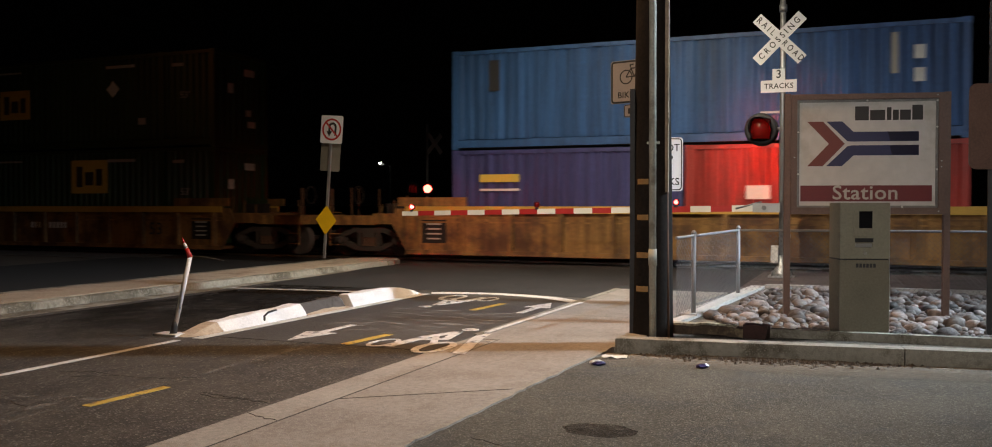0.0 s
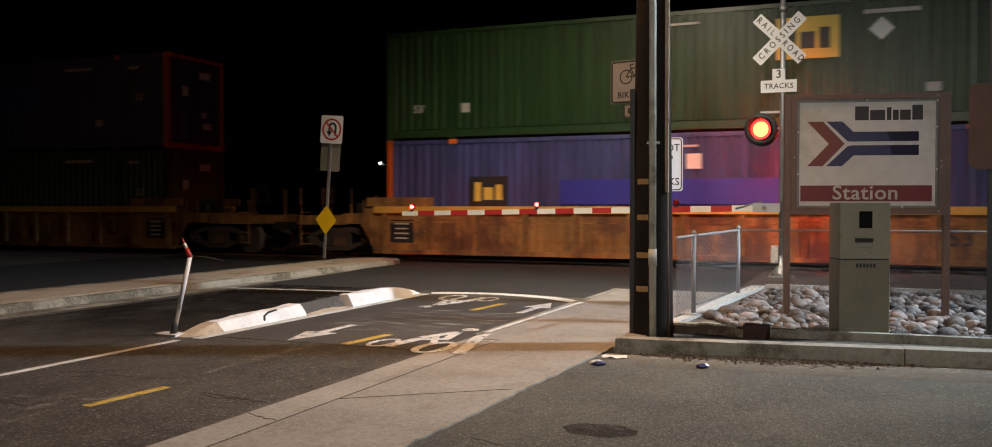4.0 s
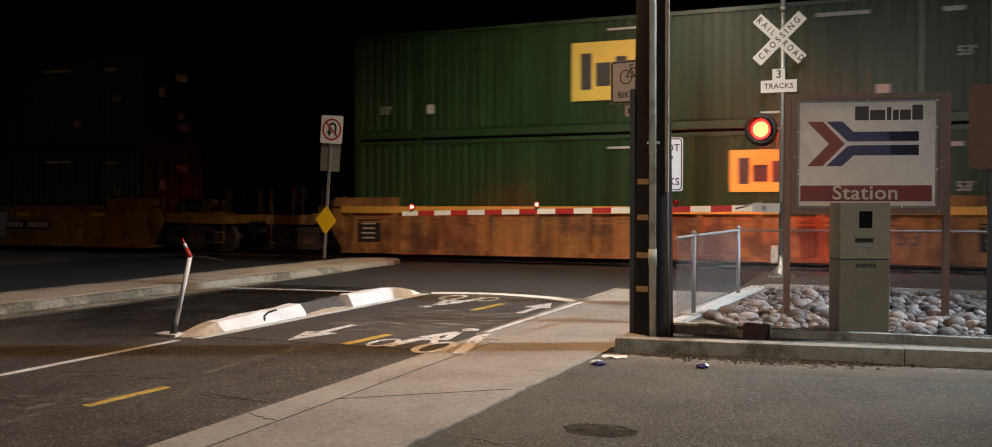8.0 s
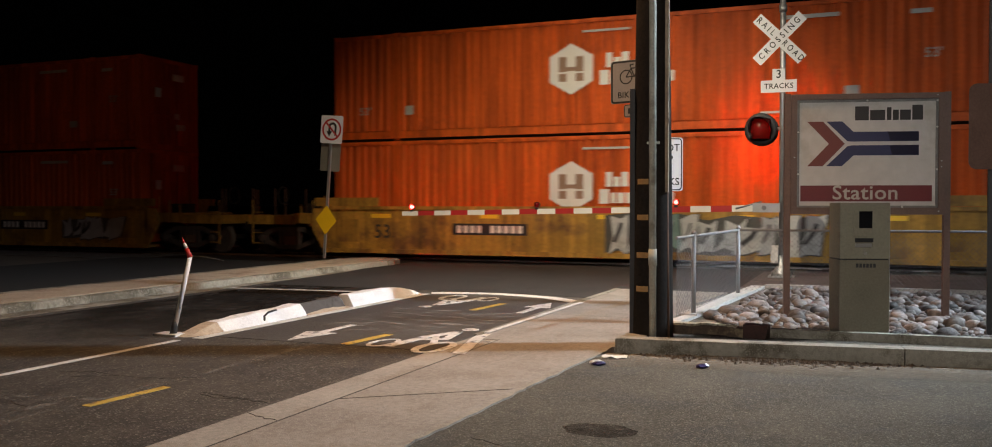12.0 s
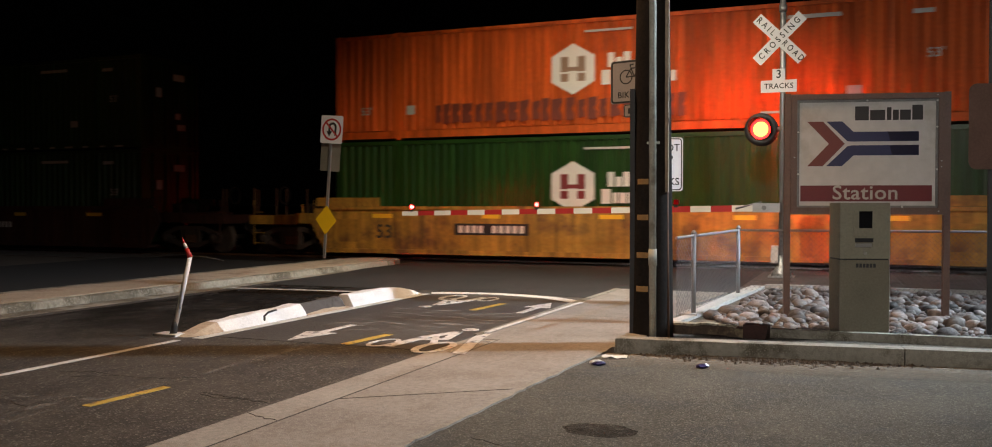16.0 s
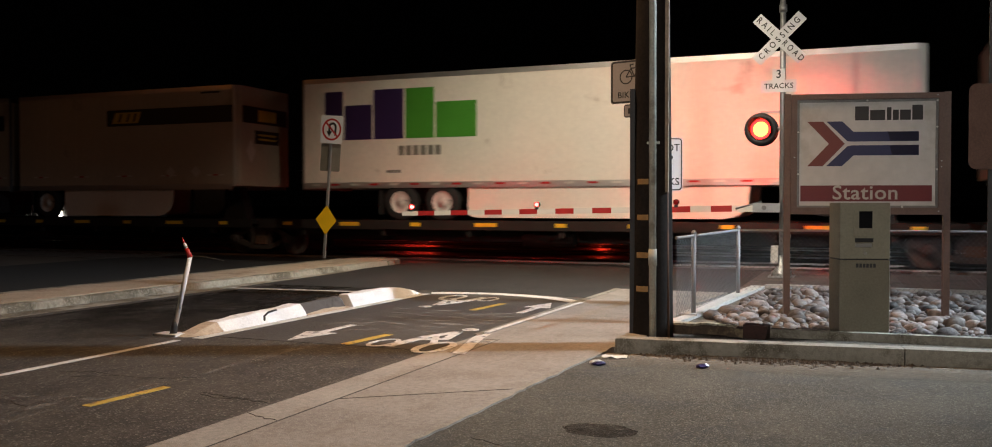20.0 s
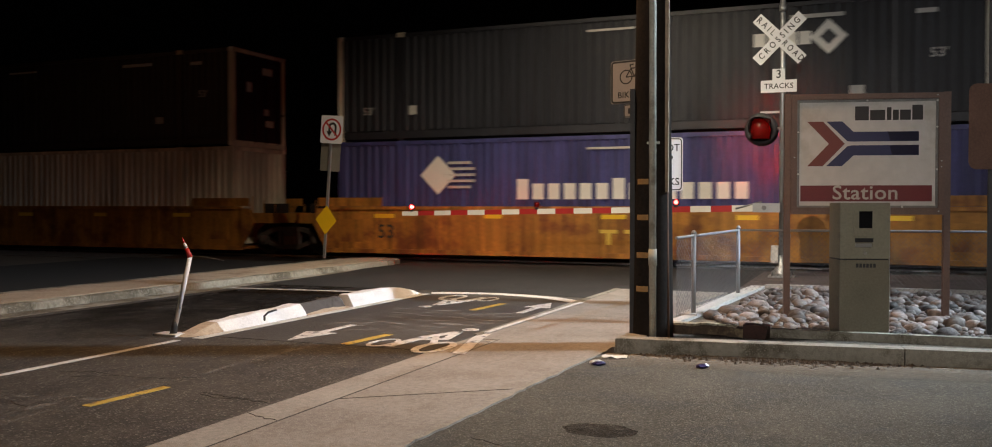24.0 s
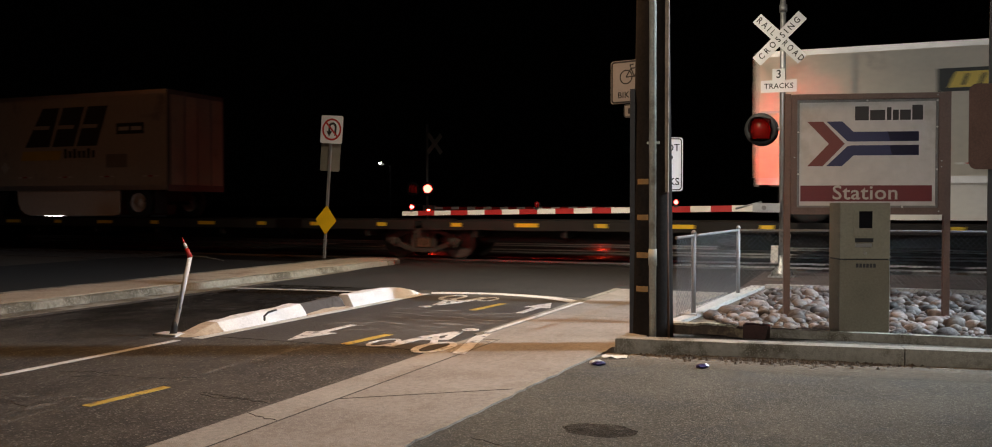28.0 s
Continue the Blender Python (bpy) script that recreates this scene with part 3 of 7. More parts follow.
slab("crossing_planks", [(-19.2, 20.3), (-10.63, 20.76), (-1.9, 21.26), (-1.9, 34.5), (-19.2, 34.5)], -0.3, -0.055, CROSS_RUBBER, "dark glossy rubber crossing panels between the rails", "road")
slab("ballast_bed", rect(-200, -19.2, 19.9, 35), -0.3, -0.05, BALLAST, "dark stone ballast under the railway tracks", "ground")
slab("ballast_bed", rect(-1.9, 120, 20.21, 35), -0.3, -0.05, BALLAST, "dark stone ballast under the railway tracks", "ground")
slab("trackside_slab", [(-2.0, 15.4), (9, 15.4), (9, 20.2), (-2.0, 20.2)], -0.3, 0.03, PAVER, "dark reddish paved strip beside the track", "pavement")

# kerb pieces round the planted corner
KERB_DIR = math.degrees(math.atan2(0.42, 3.3))


def along_kerb(d, back=0.0):
    a = radians(KERB_DIR)
    return (-2.24 + d * math.cos(a) - back * math.sin(a), 8.66 + d * math.sin(a) + back * math.cos(a))


kerb = tagged(new("kerb"), "grey concrete kerb round the stone bed", "kerb", "", "structure")
for a, b in ((0.0, 2.595), (2.605, 4.6), (4.61, 7.6), (7.61, 12.0)):
    bm = solid(bmesh.new(), [along_kerb(a), along_kerb(b), along_kerb(b, 0.2), along_kerb(a, 0.2)], -0.2, 0.15)
    soften(bm, 0.035, 3)
    part("kerbstone", bm, KERB, kerb)
bm = solid(bmesh.new(), [(-2.26, 8.67), (-2.03, 8.88), (-2.03, 9.4), (-2.26, 9.4)], -0.2, 0.145)
part("kerbstone", soften(bm, 0.02, 2), KERB, kerb)
slab("planter_ground", [along_kerb(0.2, 0.2), along_kerb(12, 0.2), (9.6, 15.39), (-1.5, 15.39), (-1.86, 11.0), (-2.02, 9.42)], -0.2, 0.10, DIRT, "dusty ground between kerb and stones", "ground")
inner = tagged(new("edging"), "pale concrete edging holding the river stones", "edging", "", "structure")
for p, q, w, top in (((-0.92, 9.66), (6.5, 9.95), 0.10, 0.185), ((-1.86, 11.0), (-1.5, 15.3), 0.22, 0.145), ((-2.0, 10.2), (-1.86, 11.0), 0.16, 0.125), ((-1.5, 15.35), (7, 15.5), 0.14, 0.16)):
    d = (Vector(q) - Vector(p)).normalized()
    n = Vector((-d.y, d.x)) * w
    bm = solid(bmesh.new(), [p, q, (q[0] + n.x, q[1] + n.y), (p[0] + n.x, p[1] + n.y)], 0.0, top)
    part("edging_strip", soften(bm, 0.02, 2), KERB if p[0] == -0.92 else EDGE_C, inner)

log = thing("timber_log", pose(-1.5, 9.62, 0.10, 0, 0, -4), "dark weathered lumber with a worn, lit-coloured top behind the kerb", "timber")
bm = soften(box(bmesh.new(), -0.5, 0.45, -0.07, 0.09, 0.0, 0.095), 0.02, 2)
bmesh.ops.subdivide_edges(bm, edges=[e for e in bm.edges if abs(e.verts[0].co.x - e.verts[1].co.x) > 0.5], cuts=14)
for v in bm.verts:
    v.co += Vector((0, noise.noise(v.co * 7) * 0.022, noise.noise(v.co * 6 + Vector((9, 0, 0))) * 0.020))
part("beam", bm, LUMBER, log)
# pale colour here is wear together with lamplight painted on the top
bm = soften(box(bmesh.new(), -0.49, 0.28, -0.05, 0.08, 0.098, 0.118), 0.008, 1)
bmesh.ops.subdivide_edges(bm, edges=[e for e in bm.edges if abs(e.verts[0].co.x - e.verts[1].co.x) > 0.5], cuts=12)
for v in bm.verts:
    v.co += Vector((0, noise.noise(v.co * 9) * 0.025, noise.noise(v.co * 6 + Vector((9, 0, 0))) * 0.020))
part("worn_top", bm, WORN_LIT_WOOD, log, "weathered upper face, coloured paler as lit from above")
bm = soften(box(bmesh.new(), 0.36, 0.60, -0.12, 0.10, -0.02, 0.135), 0.045, 3)
for v in bm.verts:
    v.co += Vector((noise.noise(v.co * 8) * 0.03, noise.noise(v.co * 7) * 0.02, noise.noise(v.co * 6 + Vector((4, 0, 0))) * 0.02))
part("beam_end", bm, CHARRED, log, "dark red-brown broken end")

# median island with its kerb
island = tagged(new("median_island"), "buff concrete median island with pale worn kerb", "island", "", "structure")
bm = solid(bmesh.new(), [(-12.05, -30), (-10.86, -30), (-10.84, 19.2), (-11.0, 19.9), (-11.5, 20.2), (-12.05, 20.0)], -0.1, 0.118)
part("island_top", bm, BUFF, island)
ys = [-30, -20, -12, -6, -2, 1, 4, 6.5, 9.2, 12, 15, 17.6, 19.3]
for a, b in zip(ys, ys[1:]):
    bm = solid(bmesh.new(), [(-10.84, a + 0.002), (-10.60, a + 0.002), (-10.60, b - 0.002), (-10.84, b - 0.002)], -0.1, 0.112)
    for v in bm.verts:
        if v.co.z > 0 and v.co.x > -10.7:
            v.co.x -= 0.06
    bmesh.ops.subdivide_edges(bm, edges=[e for e in bm.edges if abs(e.verts[0].co.y - e.verts[1].co.y) > 1], cuts=14)
    for v in bm.verts:
        if v.co.z > 0:
            v.co += Vector((0.020 * noise.noise(Vector((v.co.x * 3, v.co.y * 2.3, 5))), 0, 0.012 * noise.noise(Vector((v.co.x * 5, v.co.y * 1.7, 1)))))
    part("kerbstone", soften(bm, 0.014, 1), ISLAND_KERB, island)
bm = solid(bmesh.new(), [(-10.60, 19.3), (-10.62, 19.9), (-10.95, 20.35), (-11.5, 20.55), (-12.0, 20.4), (-12.0, 20.2), (-11.5, 20.3), (-11.0, 19.95), (-10.84, 19.3)], -0.1, 0.112)
part("kerbstone", bm, ISLAND_KERB, island)
bm = solid(bmesh.new(), [(-12.3, -30), (-12.06, -30), (-12.06, 20.1), (-12.3, 19.8)], -0.1, 0.112)
part("kerbstone", bm, ISLAND_KERB, island)

# road markings
def marking(name, bm, material, label):
    return setting(name, bm, material, label, "marking")


def strip(x0, y0, x1, y1, w, z=0.0):
    return band(bmesh.new(), [(x0, y0), (x1, y1)], w, z, z + 0.004)


marking("lane_line", strip(-6.80, -12, -6.83, 7.75, 0.085), LINE_W, "worn white lane line on asphalt")
marking("lane_line", strip(-6.70, 7.9, -6.62, 13.3, 0.13, 0.006), LINE_W, "dirty white line beside the raised divider")
marking("stop_line", strip(-10.45, 13.02, -7.75, 13.25, 0.15), LINE_W, "thin white stop line on the road")
bm = band(bmesh.new(), [(-6.6, 13.45), (-6.2, 13.62), (-5.6, 13.70), (-5.0, 13.6), (-4.5, 13.42), (-3.98, 13.02)], 0.26, 0.006, 0.01)
marking("stop_line", bm, PAINT_W, "thick curved white line ending the bicycle lanes")
for a, b in ((4.95, 5.72), (1.2, 2.0), (-2.6, -1.8)):
    marking("centre_dash", strip(-5.20, a, -5.15, b, 0.085), PAINT_Y, "worn yellow dash between the bicycle lanes")
for a, b in ((8.15, 8.95), (11.45, 12.4)):
    marking("centre_dash", strip(-5.0, a, -4.92, b, 0.11, 0.006), PAINT_Y, "worn yellow dash between the bicycle lanes")
marking("edge_patch", solid(bmesh.new(), [(-3.86, 8.15), (-3.63, 8.0), (-3.62, 8.5), (-3.70, 9.1), (-3.86, 9.2), (-3.90, 8.8)], 0.0065, 0.0095), PATCH_W, "wide worn white patch beside the apron")
marking("edge_flare", band(bmesh.new(), [(-3.93, 9.42), (-3.88, 9.05), (-3.79, 8.65), (-3.70, 8.3), (-3.64, 8.0)], 0.13, 0.013, 0.0165), WORN_W, "worn white paint flaring towards the apron")
marking("edge_line", strip(-3.93, 9.4, -3.86, 12.9, 0.07, 0.023), PAINT_W, "scuffed white line along the sidewalk edge")


def arrow(x, y, way):
    m = pose(x, y, 0.006, 0, 0, 0 if way > 0 else 180)
    bm = solid(bmesh.new(), [(-0.05, -0.6), (0.05, -0.6), (0.05, 0.1), (-0.05, 0.1)], 0, 0.004, m)
    solid(bm, [(-0.2, 0.1), (0.2, 0.1), (0.0, 0.75)], 0, 0.004, m)
    return bm


marking("lane_arrow", arrow(-4.28, 11.98, 1), WORN_W, "white arrow painted on the bicycle lane")
marking("lane_arrow", arrow(-5.72, 8.92, -1), WORN_W, "white arrow painted on the bicycle lane")


def cyclist_mark(x, y, turn, s=1.0):
    m = pose(x, y, 0.006, 0, 0, turn)
    bm = bmesh.new()
    oval(0.145, 0.28, 0.055, 18, -0.31, 0.0, 0, 0.004, m, bm)
    oval(0.19, 0.38, 0.085, 18, 0.32, -0.08, 0, 0.004, m, bm)
    for p, w in (([(-0.15, -0.2), (-0.08, 0.55), (0.09, 1.0)], 0.12), ([(0.09, 1.02), (0.19, 0.45), (-0.05, 0.36)], 0.10), ([(0.0, 0.62), (0.2, 0.14)], 0.08)):
        band(bm, p, w, 0, 0.0044 + w * 0.008, m)
    solid(bm, [(0.14 + 0.10 * math.cos(radians(30 * i)), 1.25 + 0.10 * math.sin(radians(30 * i))) for i in range(12)], 0, 0.004, m)
    return bm


marking("cycle_symbol", cyclist_mark(-4.37, 8.40, 0), WORN_W, "worn white bicycle symbol on the lane")
marking("cycle_symbol", cyclist_mark(-5.66, 12.88, 180), WORN_W, "worn white bicycle symbol on the lane")


# raised divider of the bicycle lanes, in two white pieces with a low gap
def wedge(name, prof, x0, x1, material, label):
    """A raised strip along y with sloping flanks; prof gives (y, height) points."""
    bm = bmesh.new()
    rows = [[bm.verts.new((x0, y, -0.02)), bm.verts.new((x0 + 0.10, y, z)), bm.verts.new((x1 - 0.12, y, z)), bm.verts.new((x1, y, -0.02))] for y, z in prof]
    for a, b in zip(rows, rows[1:]):
        for i in range(3):
            bm.faces.new((a[i], a[i + 1], b[i + 1], b[i]))
    bm.faces.new(rows[0][::-1])
    bm.faces.new(rows[-1])
    bmesh.ops.recalc_face_normals(bm, faces=bm.faces[:])
    bmesh.ops.subdivide_edges(bm, edges=bm.edges[:], cuts=4, use_grid_fill=True)
    for v in bm.verts:
        if v.co.z > 0.03:
            v.co += Vector((noise.noise(v.co * 5) * 0.016, 0, noise.noise(v.co * 4 + Vector((3, 0, 0))) * 0.022))
    return setting(name, soften(bm, 0.028, 2), material, label, "kerb")


wedge("divider_nose", [(7.95, 0.0), (8.15, 0.05), (8.35, 0.085), (8.479, 0.098)], -7.16, -6.78, BUFF, "bare tan concrete nose of the lane divider")
wedge("lane_divider", [(8.48, 0.098), (8.9, 0.125), (9.4, 0.135), (10.12, 0.15), (10.15, 0.145)], -7.16, -6.78, CURB_W, "raised white-painted concrete lane divider, chipped")
wedge("lane_divider", [(11.2, 0.17), (11.24, 0.18), (12.3, 0.18), (12.9, 0.14), (13.45, 0.0)], -7.06, -6.70, CURB_W, "raised white-painted concrete lane divider, chipped")
wedge("divider_gap", [(10.16, 0.13), (10.5, 0.142), (10.9, 0.15), (11.19, 0.148)], -7.14, -6.82, BLOCK, "dark unpainted block between the divider pieces")
wedge("divider_mortar", [(10.16, 0.015), (10.5, 0.04), (10.8, 0.04), (11.19, 0.015)], -6.92, -6.70, BUFF, "low buff mortar beside the divider gap")

scuff = pose(-6.835, 9.25, 0.06, 0, 0, 90) @ pose(0, 0, 0, 54, 0, 0)
setting("divider_scuff", band(bmesh.new(), [(0.0, -0.03), (0.05, 0.03), (0.16, 0.07), (0.34, 0.085)], 0.022, -0.03, 0.011, scuff), RUBBER, "curved black tyre scuff on the white divider", "scuff")

# cracks, stains and litter
def crack(pts, z, w=0.012):
    bm = bmesh.new()
    fine_pts = []
    for (a, b), (c, d) in zip(pts, pts[1:]):
        for i in range(8):
            t = i / 8
            fine_pts.append((a + (c - a) * t + random.uniform(-1, 1) * 0.02, b + (d - b) * t + random.uniform(-1, 1) * 0.02))
    fine_pts.append(pts[-1])
    return setting("pavement_crack", band(bm, fine_pts, w, z, z + 0.003), TAR, "thin dark crack in the pavement", "crack")


crack([(-4.75, 5.62), (-4.5, 5.52), (-4.25, 5.6)], 0.0, 0.008)
crack([(-6.5, 5.9), (-6.2, 6.0), (-5.9, 5.95)], 0.0, 0.006)
crack([(-3.98, 5.2), (-3.62, 5.05)], 0.007, 0.006)
setting("pavement_joint", strip(-3.61, 5.80, -2.54, 6.62, 0.010, 0.0125), TAR, "narrow dark joint across the apron", "joint")
setting("pavement_joint", strip(-3.615, -10, -3.615, 9.0, 0.012, 0.0125), TAR, "narrow dark joint between gutter and apron", "joint")
crack([(-2.3, 5.2), (-2.0, 5.05), (-1.8, 4.7)], 0.0, 0.01)
crack([(-4.72, 5.66), (-4.4, 5.60), (-4.07, 5.54)], 0.0, 0.014)
crack([(-6.2, 5.75), (-5.9, 5.95), (-5.45, 5.98), (-5.2, 6.15)], 0.0, 0.007)
crack([(-5.9, 4.9), (-5.55, 4.75), (-5.4, 4.45)], 0.0, 0.006)
crack([(-7.9, 7.9), (-7.4, 7.75), (-7.0, 7.85)], 0.0, 0.008)
crack([(-9.4, 10.4), (-8.6, 10.2), (-7.9, 10.6)], 0.0, 0.012)
crack([(-2.1, 4.4), (-1.75, 4.05), (-1.5, 4.1), (-1.25, 3.8)], 0.0, 0.010)
crack([(-2.45, 4.6), (-2.2, 4.35), (-2.1, 4.0)], 0.0, 0.012)
bm = flat([(-1.575 + 0.24 * math.cos(radians(20 * i)) * (1 + 0.06 * math.sin(i * 2.3)), 5.66 + 0.17 * math.sin(radians(20 * i)) * (1 + 0.08 * math.cos(i * 1.7))) for i in range(18)], 0.003)
setting("oil_stain", bm, STAIN_O, "dark oval stain on the worn asphalt", "stain")
litter = bmesh.new()
for i in range(4600):
    # thick in the middle of the kerb, a thin scatter elsewhere
    d = random.gauss(1.45, 0.45) if i < 4100 else random.uniform(0.0, 7.0)
    b = -0.012 - abs(random.gauss(0.0, 0.05 if i < 4100 else 0.03)) - (0.25 * random.random() ** 3 if i % 9 == 0 else 0)
    x, y = along_kerb(d, b)
    r = random.uniform(0.008, 0.030) if i < 4100 else random.uniform(0.003, 0.011)
    ring = [litter.verts.new((x + r * math.cos(radians(72 * k)) * random.uniform(0.6, 1.6), y + r * math.sin(radians(72 * k)) * random.uniform(0.5, 1.1), 0.001)) for k in range(5)]
    tip = litter.verts.new((x + random.uniform(-r, r) * 0.4, y, r * random.uniform(0.3, 1.1)))
    for k in range(5):
        litter.faces.new((ring[k], ring[(k + 1) % 5], tip))
tagged(part("kerb_debris", litter, SOIL), "dirt and leaf litter gathered along the kerb", "debris", "", "stuff")
def film_sheet(name, x, y, w, h, turn, z, material, label, cat):
    """A flat sheet, 1 mm thick, that a film lies on; y runs from 0 to -h."""
    ob = setting(name, box(bmesh.new(), 0, w, -h, 0, 0, 0.001), material, label, cat)
    ob.matrix_world = pose(x, y, z, 0, 0, turn)
    return ob


film_sheet("sand_film", *along_kerb(-0.1, -0.005), 9.0, 0.8, KERB_DIR, 0.003, SAND, "pale sandy dust blown along the kerb", "dust")
film_sheet("road_grime", -10.0, 13.9, 2.75, 7.2, 0, 0.0012, GRIME, "dark oily grime on the road lane", "stain")
film_sheet("paint_ghost", -6.1, 11.35, 1.9, 2.3, 0, 0.0052, GHOST_W, "scuffed remains of rubbed-off white paint", "marking")
film_sheet("paint_ghost", -5.55, 4.95, 0.10, 3.4, 0, 0.0015, GHOST_L, "remains of an older line on asphalt", "marking")
film_sheet("paint_ghost", -5.35, 7.85, 0.12, 4.2, 0, 0.0015, GHOST_L, "remains of an older line on asphalt", "marking")
film_sheet("paint_ghost", -7.6, 4.75, 2.6, 0.12, 12, 0.0015, GHOST_L, "remains of an older line on asphalt", "marking")

scrap = thing("paper_scrap", pose(-2.2, 8.42, 0.003, 0, 0, 12), "crumpled white paper lying by the kerb end", "litter")
bm = bmesh.new()
bmesh.ops.create_grid(bm, x_segments=8, y_segments=5, size=0.5)
for v in bm.verts:
    v.co = Vector((v.co.x * 0.24, v.co.y * 0.14, 0.012 + noise.noise(v.co * 4) * 0.015))
bmesh.ops.solidify(bm, geom=bm.faces[:], thickness=0.002)
part("sheet", bm, LITTER_W, scrap)
for x, y, mt, lb in ((-1.33, 8.16, LITTER_B, "crushed blue wrapper lying on the asphalt"), (-2.22, 7.95, LITTER_B, "small dark wrapper lying on the asphalt"), (-2.27, 8.02, LITTER_W, "small white paper bit on the asphalt")):
    w = thing("wrapper", pose(x, y, 0.002, 0, 0, 40), lb, "litter")
    bm = bmesh.new()
    bmesh.ops.create_icosphere(bm, subdivisions=2, radius=0.05)
    for v in bm.verts:
        v.co *= 1 + noise.noise(v.co * 60) * 0.5
        v.co = Vector((v.co.x * 1.2, v.co.y * 0.7, (v.co.z + 0.05) * 0.4))
    part("foil", bm, mt, w)


# ---------------------------------------------------------------- railway tracks
def track(y, span):
    tr = tagged(new("track"), "railway track with two polished steel rails", "track", "", "structure")
    for dy in (-0.7525, 0.7525):
        bm = box(bmesh.new(), -span, span, y + dy - 0.036, y + dy + 0.036, -0.045, 0.0)
        part("rail_head", soften(bm, 0.026, 4), RAIL, tr)
        part("rail_web", box(bmesh.new(), -span, span, y + dy - 0.012, y + dy + 0.012, -0.15, -0.045), RUST, tr)
    tie = as_mesh(soften(box(bmesh.new(), -0.11, 0.11, -1.3, 1.3, -0.12, -0.035), 0.01), LUMBER, "tie")
    for i in range(60):
        x = -20.2 - 0.55 * i if i < 40 else -1.9 + 0.55 * (i - 40)
        part("tie", tie, None, tr, "", pose(x, y, 0))
    return tr


for yy in (TRAIN_Y, TRAIN_Y + 4.4, TRAIN_Y + 8.8):
    track(yy, 150)


# ---------------------------------------------------------------- chain-link fence round the corner
def fence(points, posts, h, base):
    f = thing("chain_link_fence", pose(0, 0, 0), "galvanised chain-link fence with tubular posts", "fence")
    for (p, q) in zip(points, points[1:]):
        a, b = Vector((*p, base)), Vector((*q, base))
        up = Vector((0, 0, h))
        part("top_rail", rod(bmesh.new(), a + up, b + up, 0.018, n=10), FENCE_G, f)
        for c in [Vector((*v, base)) for v in posts if (Vector(v) - Vector(p)).dot(Vector(q) - Vector(p)) >= 0 and abs((Vector(v) - Vector(p)).cross(Vector(q) - Vector(p))) < 0.02 and v != q]:
            post = part("post", rod(bmesh.new(), c - Vector((0, 0, 0.1)), c + up * 1.02, 0.030, n=12), FENCE_G, f)
            part("post_cap", lathe(bmesh.new(), [(0.034, 0), (0.034, 0.025), (0.012, 0.05)], 12, Matrix.Translation(c + up * 1.02), True), FENCE_G, post)
        bm = bmesh.new()
        d = (b - a).normalized()
        length, gap, low = (b - a).length, 0.075, 0.05
        tall = h - low - 0.02
        k = -tall
        while k < length:
            for way in (1, -1):
                s0, s1 = max(k, 0), min(k + tall, length)
                if s1 <= s0:
                    continue
                z0, z1 = (s0 - k, s1 - k) if way > 0 else (tall - (s0 - k), tall - (s1 - k))
                rod(bm, a + d * s0 + Vector((0, 0, low + z0)), a + d * s1 + Vector((0, 0, low + z1)), 0.0017, n=4, caps=False)
            k += gap
        part("wire_mesh", bm, WIRE, f, "diamond wire mesh")
    return f


fence([(-1.98, 10.3), (-1.75, 13.9), (4.2, 14.5)], [(-1.927, 11.13), (-1.75, 13.9), (0.25, 14.1017), (3.2, 14.3992)], 0.95, 0.13)


# ---------------------------------------------------------------- wooden utility pole
pole = thing("utility_pole", pose(-2.02, 9.24, 0.08), "dark creosoted wooden utility pole with metal conduit", "pole")
bm = bmesh.new()
N = 26
rings = []
for i in range(25):
    z = 9.0 * i / 24
    r = 0.215 - 0.0135 * z
    rings.append([bm.verts.new((math.cos(2 * math.pi * j / N) * (r + 0.012 * noise.noise(Vector((j * 0.9, z * 0.35, 3)))), math.sin(2 * math.pi * j / N) * (r + 0.012 * noise.noise(Vector((j * 0.9, z * 0.35, 3)))), z)) for j in range(N)])
for a, b in zip(rings, rings[1:]):
    for j in range(N):
        bm.faces.new((a[j], a[(j + 1) % N], b[(j + 1) % N], b[j])).smooth = True
bm.faces.new(rings[-1])
part("shaft", bm, WOOD, pole)
con = part("conduit", rod(bmesh.new(), (0.06, -0.25, 0.0), (0.03, -0.22, 8.5), 0.036, n=14), CONDUIT, pole, "grey-painted steel conduit")
for z in (0.77, 4.2):
    part("coupling", rod(bmesh.new(), (0.06 - 0.0035 * z, -0.25 + 0.0035 * z, z), (0.06 - 0.0035 * z, -0.25 + 0.0035 * z, z + 0.16), 0.043, n=14), CONDUIT, con)
for z in (1.98, 4.42):
    part("strap", box(bmesh.new(), -0.01, 0.115, -0.225, -0.205, z, z + 0.025), CONDUIT, con)
part("lamp_arm", rod(bmesh.new(), (-0.1, -0.02, 8.45), (-0.9, -0.25, 8.8), 0.03, n=10), GALV, pole, "short street lamp arm")
part("lamp_head", soften(box(bmesh.new(), -1.4, -0.85, -0.42, -0.14, 8.75, 8.88), 0.04, 2), GALV, pole, "cobra-head street lamp")
part("lamp_arm", rod(bmesh.new(), (-0.05, 0.0, 8.2), (-1.9, 2.75, 8.86), 0.045, 0.035, n=10), GALV, pole, "street lamp arm")
part("lamp_head", soften(box(bmesh.new(), -2.4, -1.9, 2.75, 3.4, 8.83, 8.97), 0.05, 2), GALV, pole, "cobra-head street lamp")
# unseen shield added to darken the upper part of the train
vis = part("lamp_cutoff_plate", box(bmesh.new(), -2.95, -1.40, 3.50, 3.512, 8.745, 8.93), BLACK, pole, "unseen black sheet added to cut the lamp's upward light")
part("shield_side", box(bmesh.new(), -2.96, -2.948, 3.05, 3.499, 8.745, 8.93), BLACK, vis)
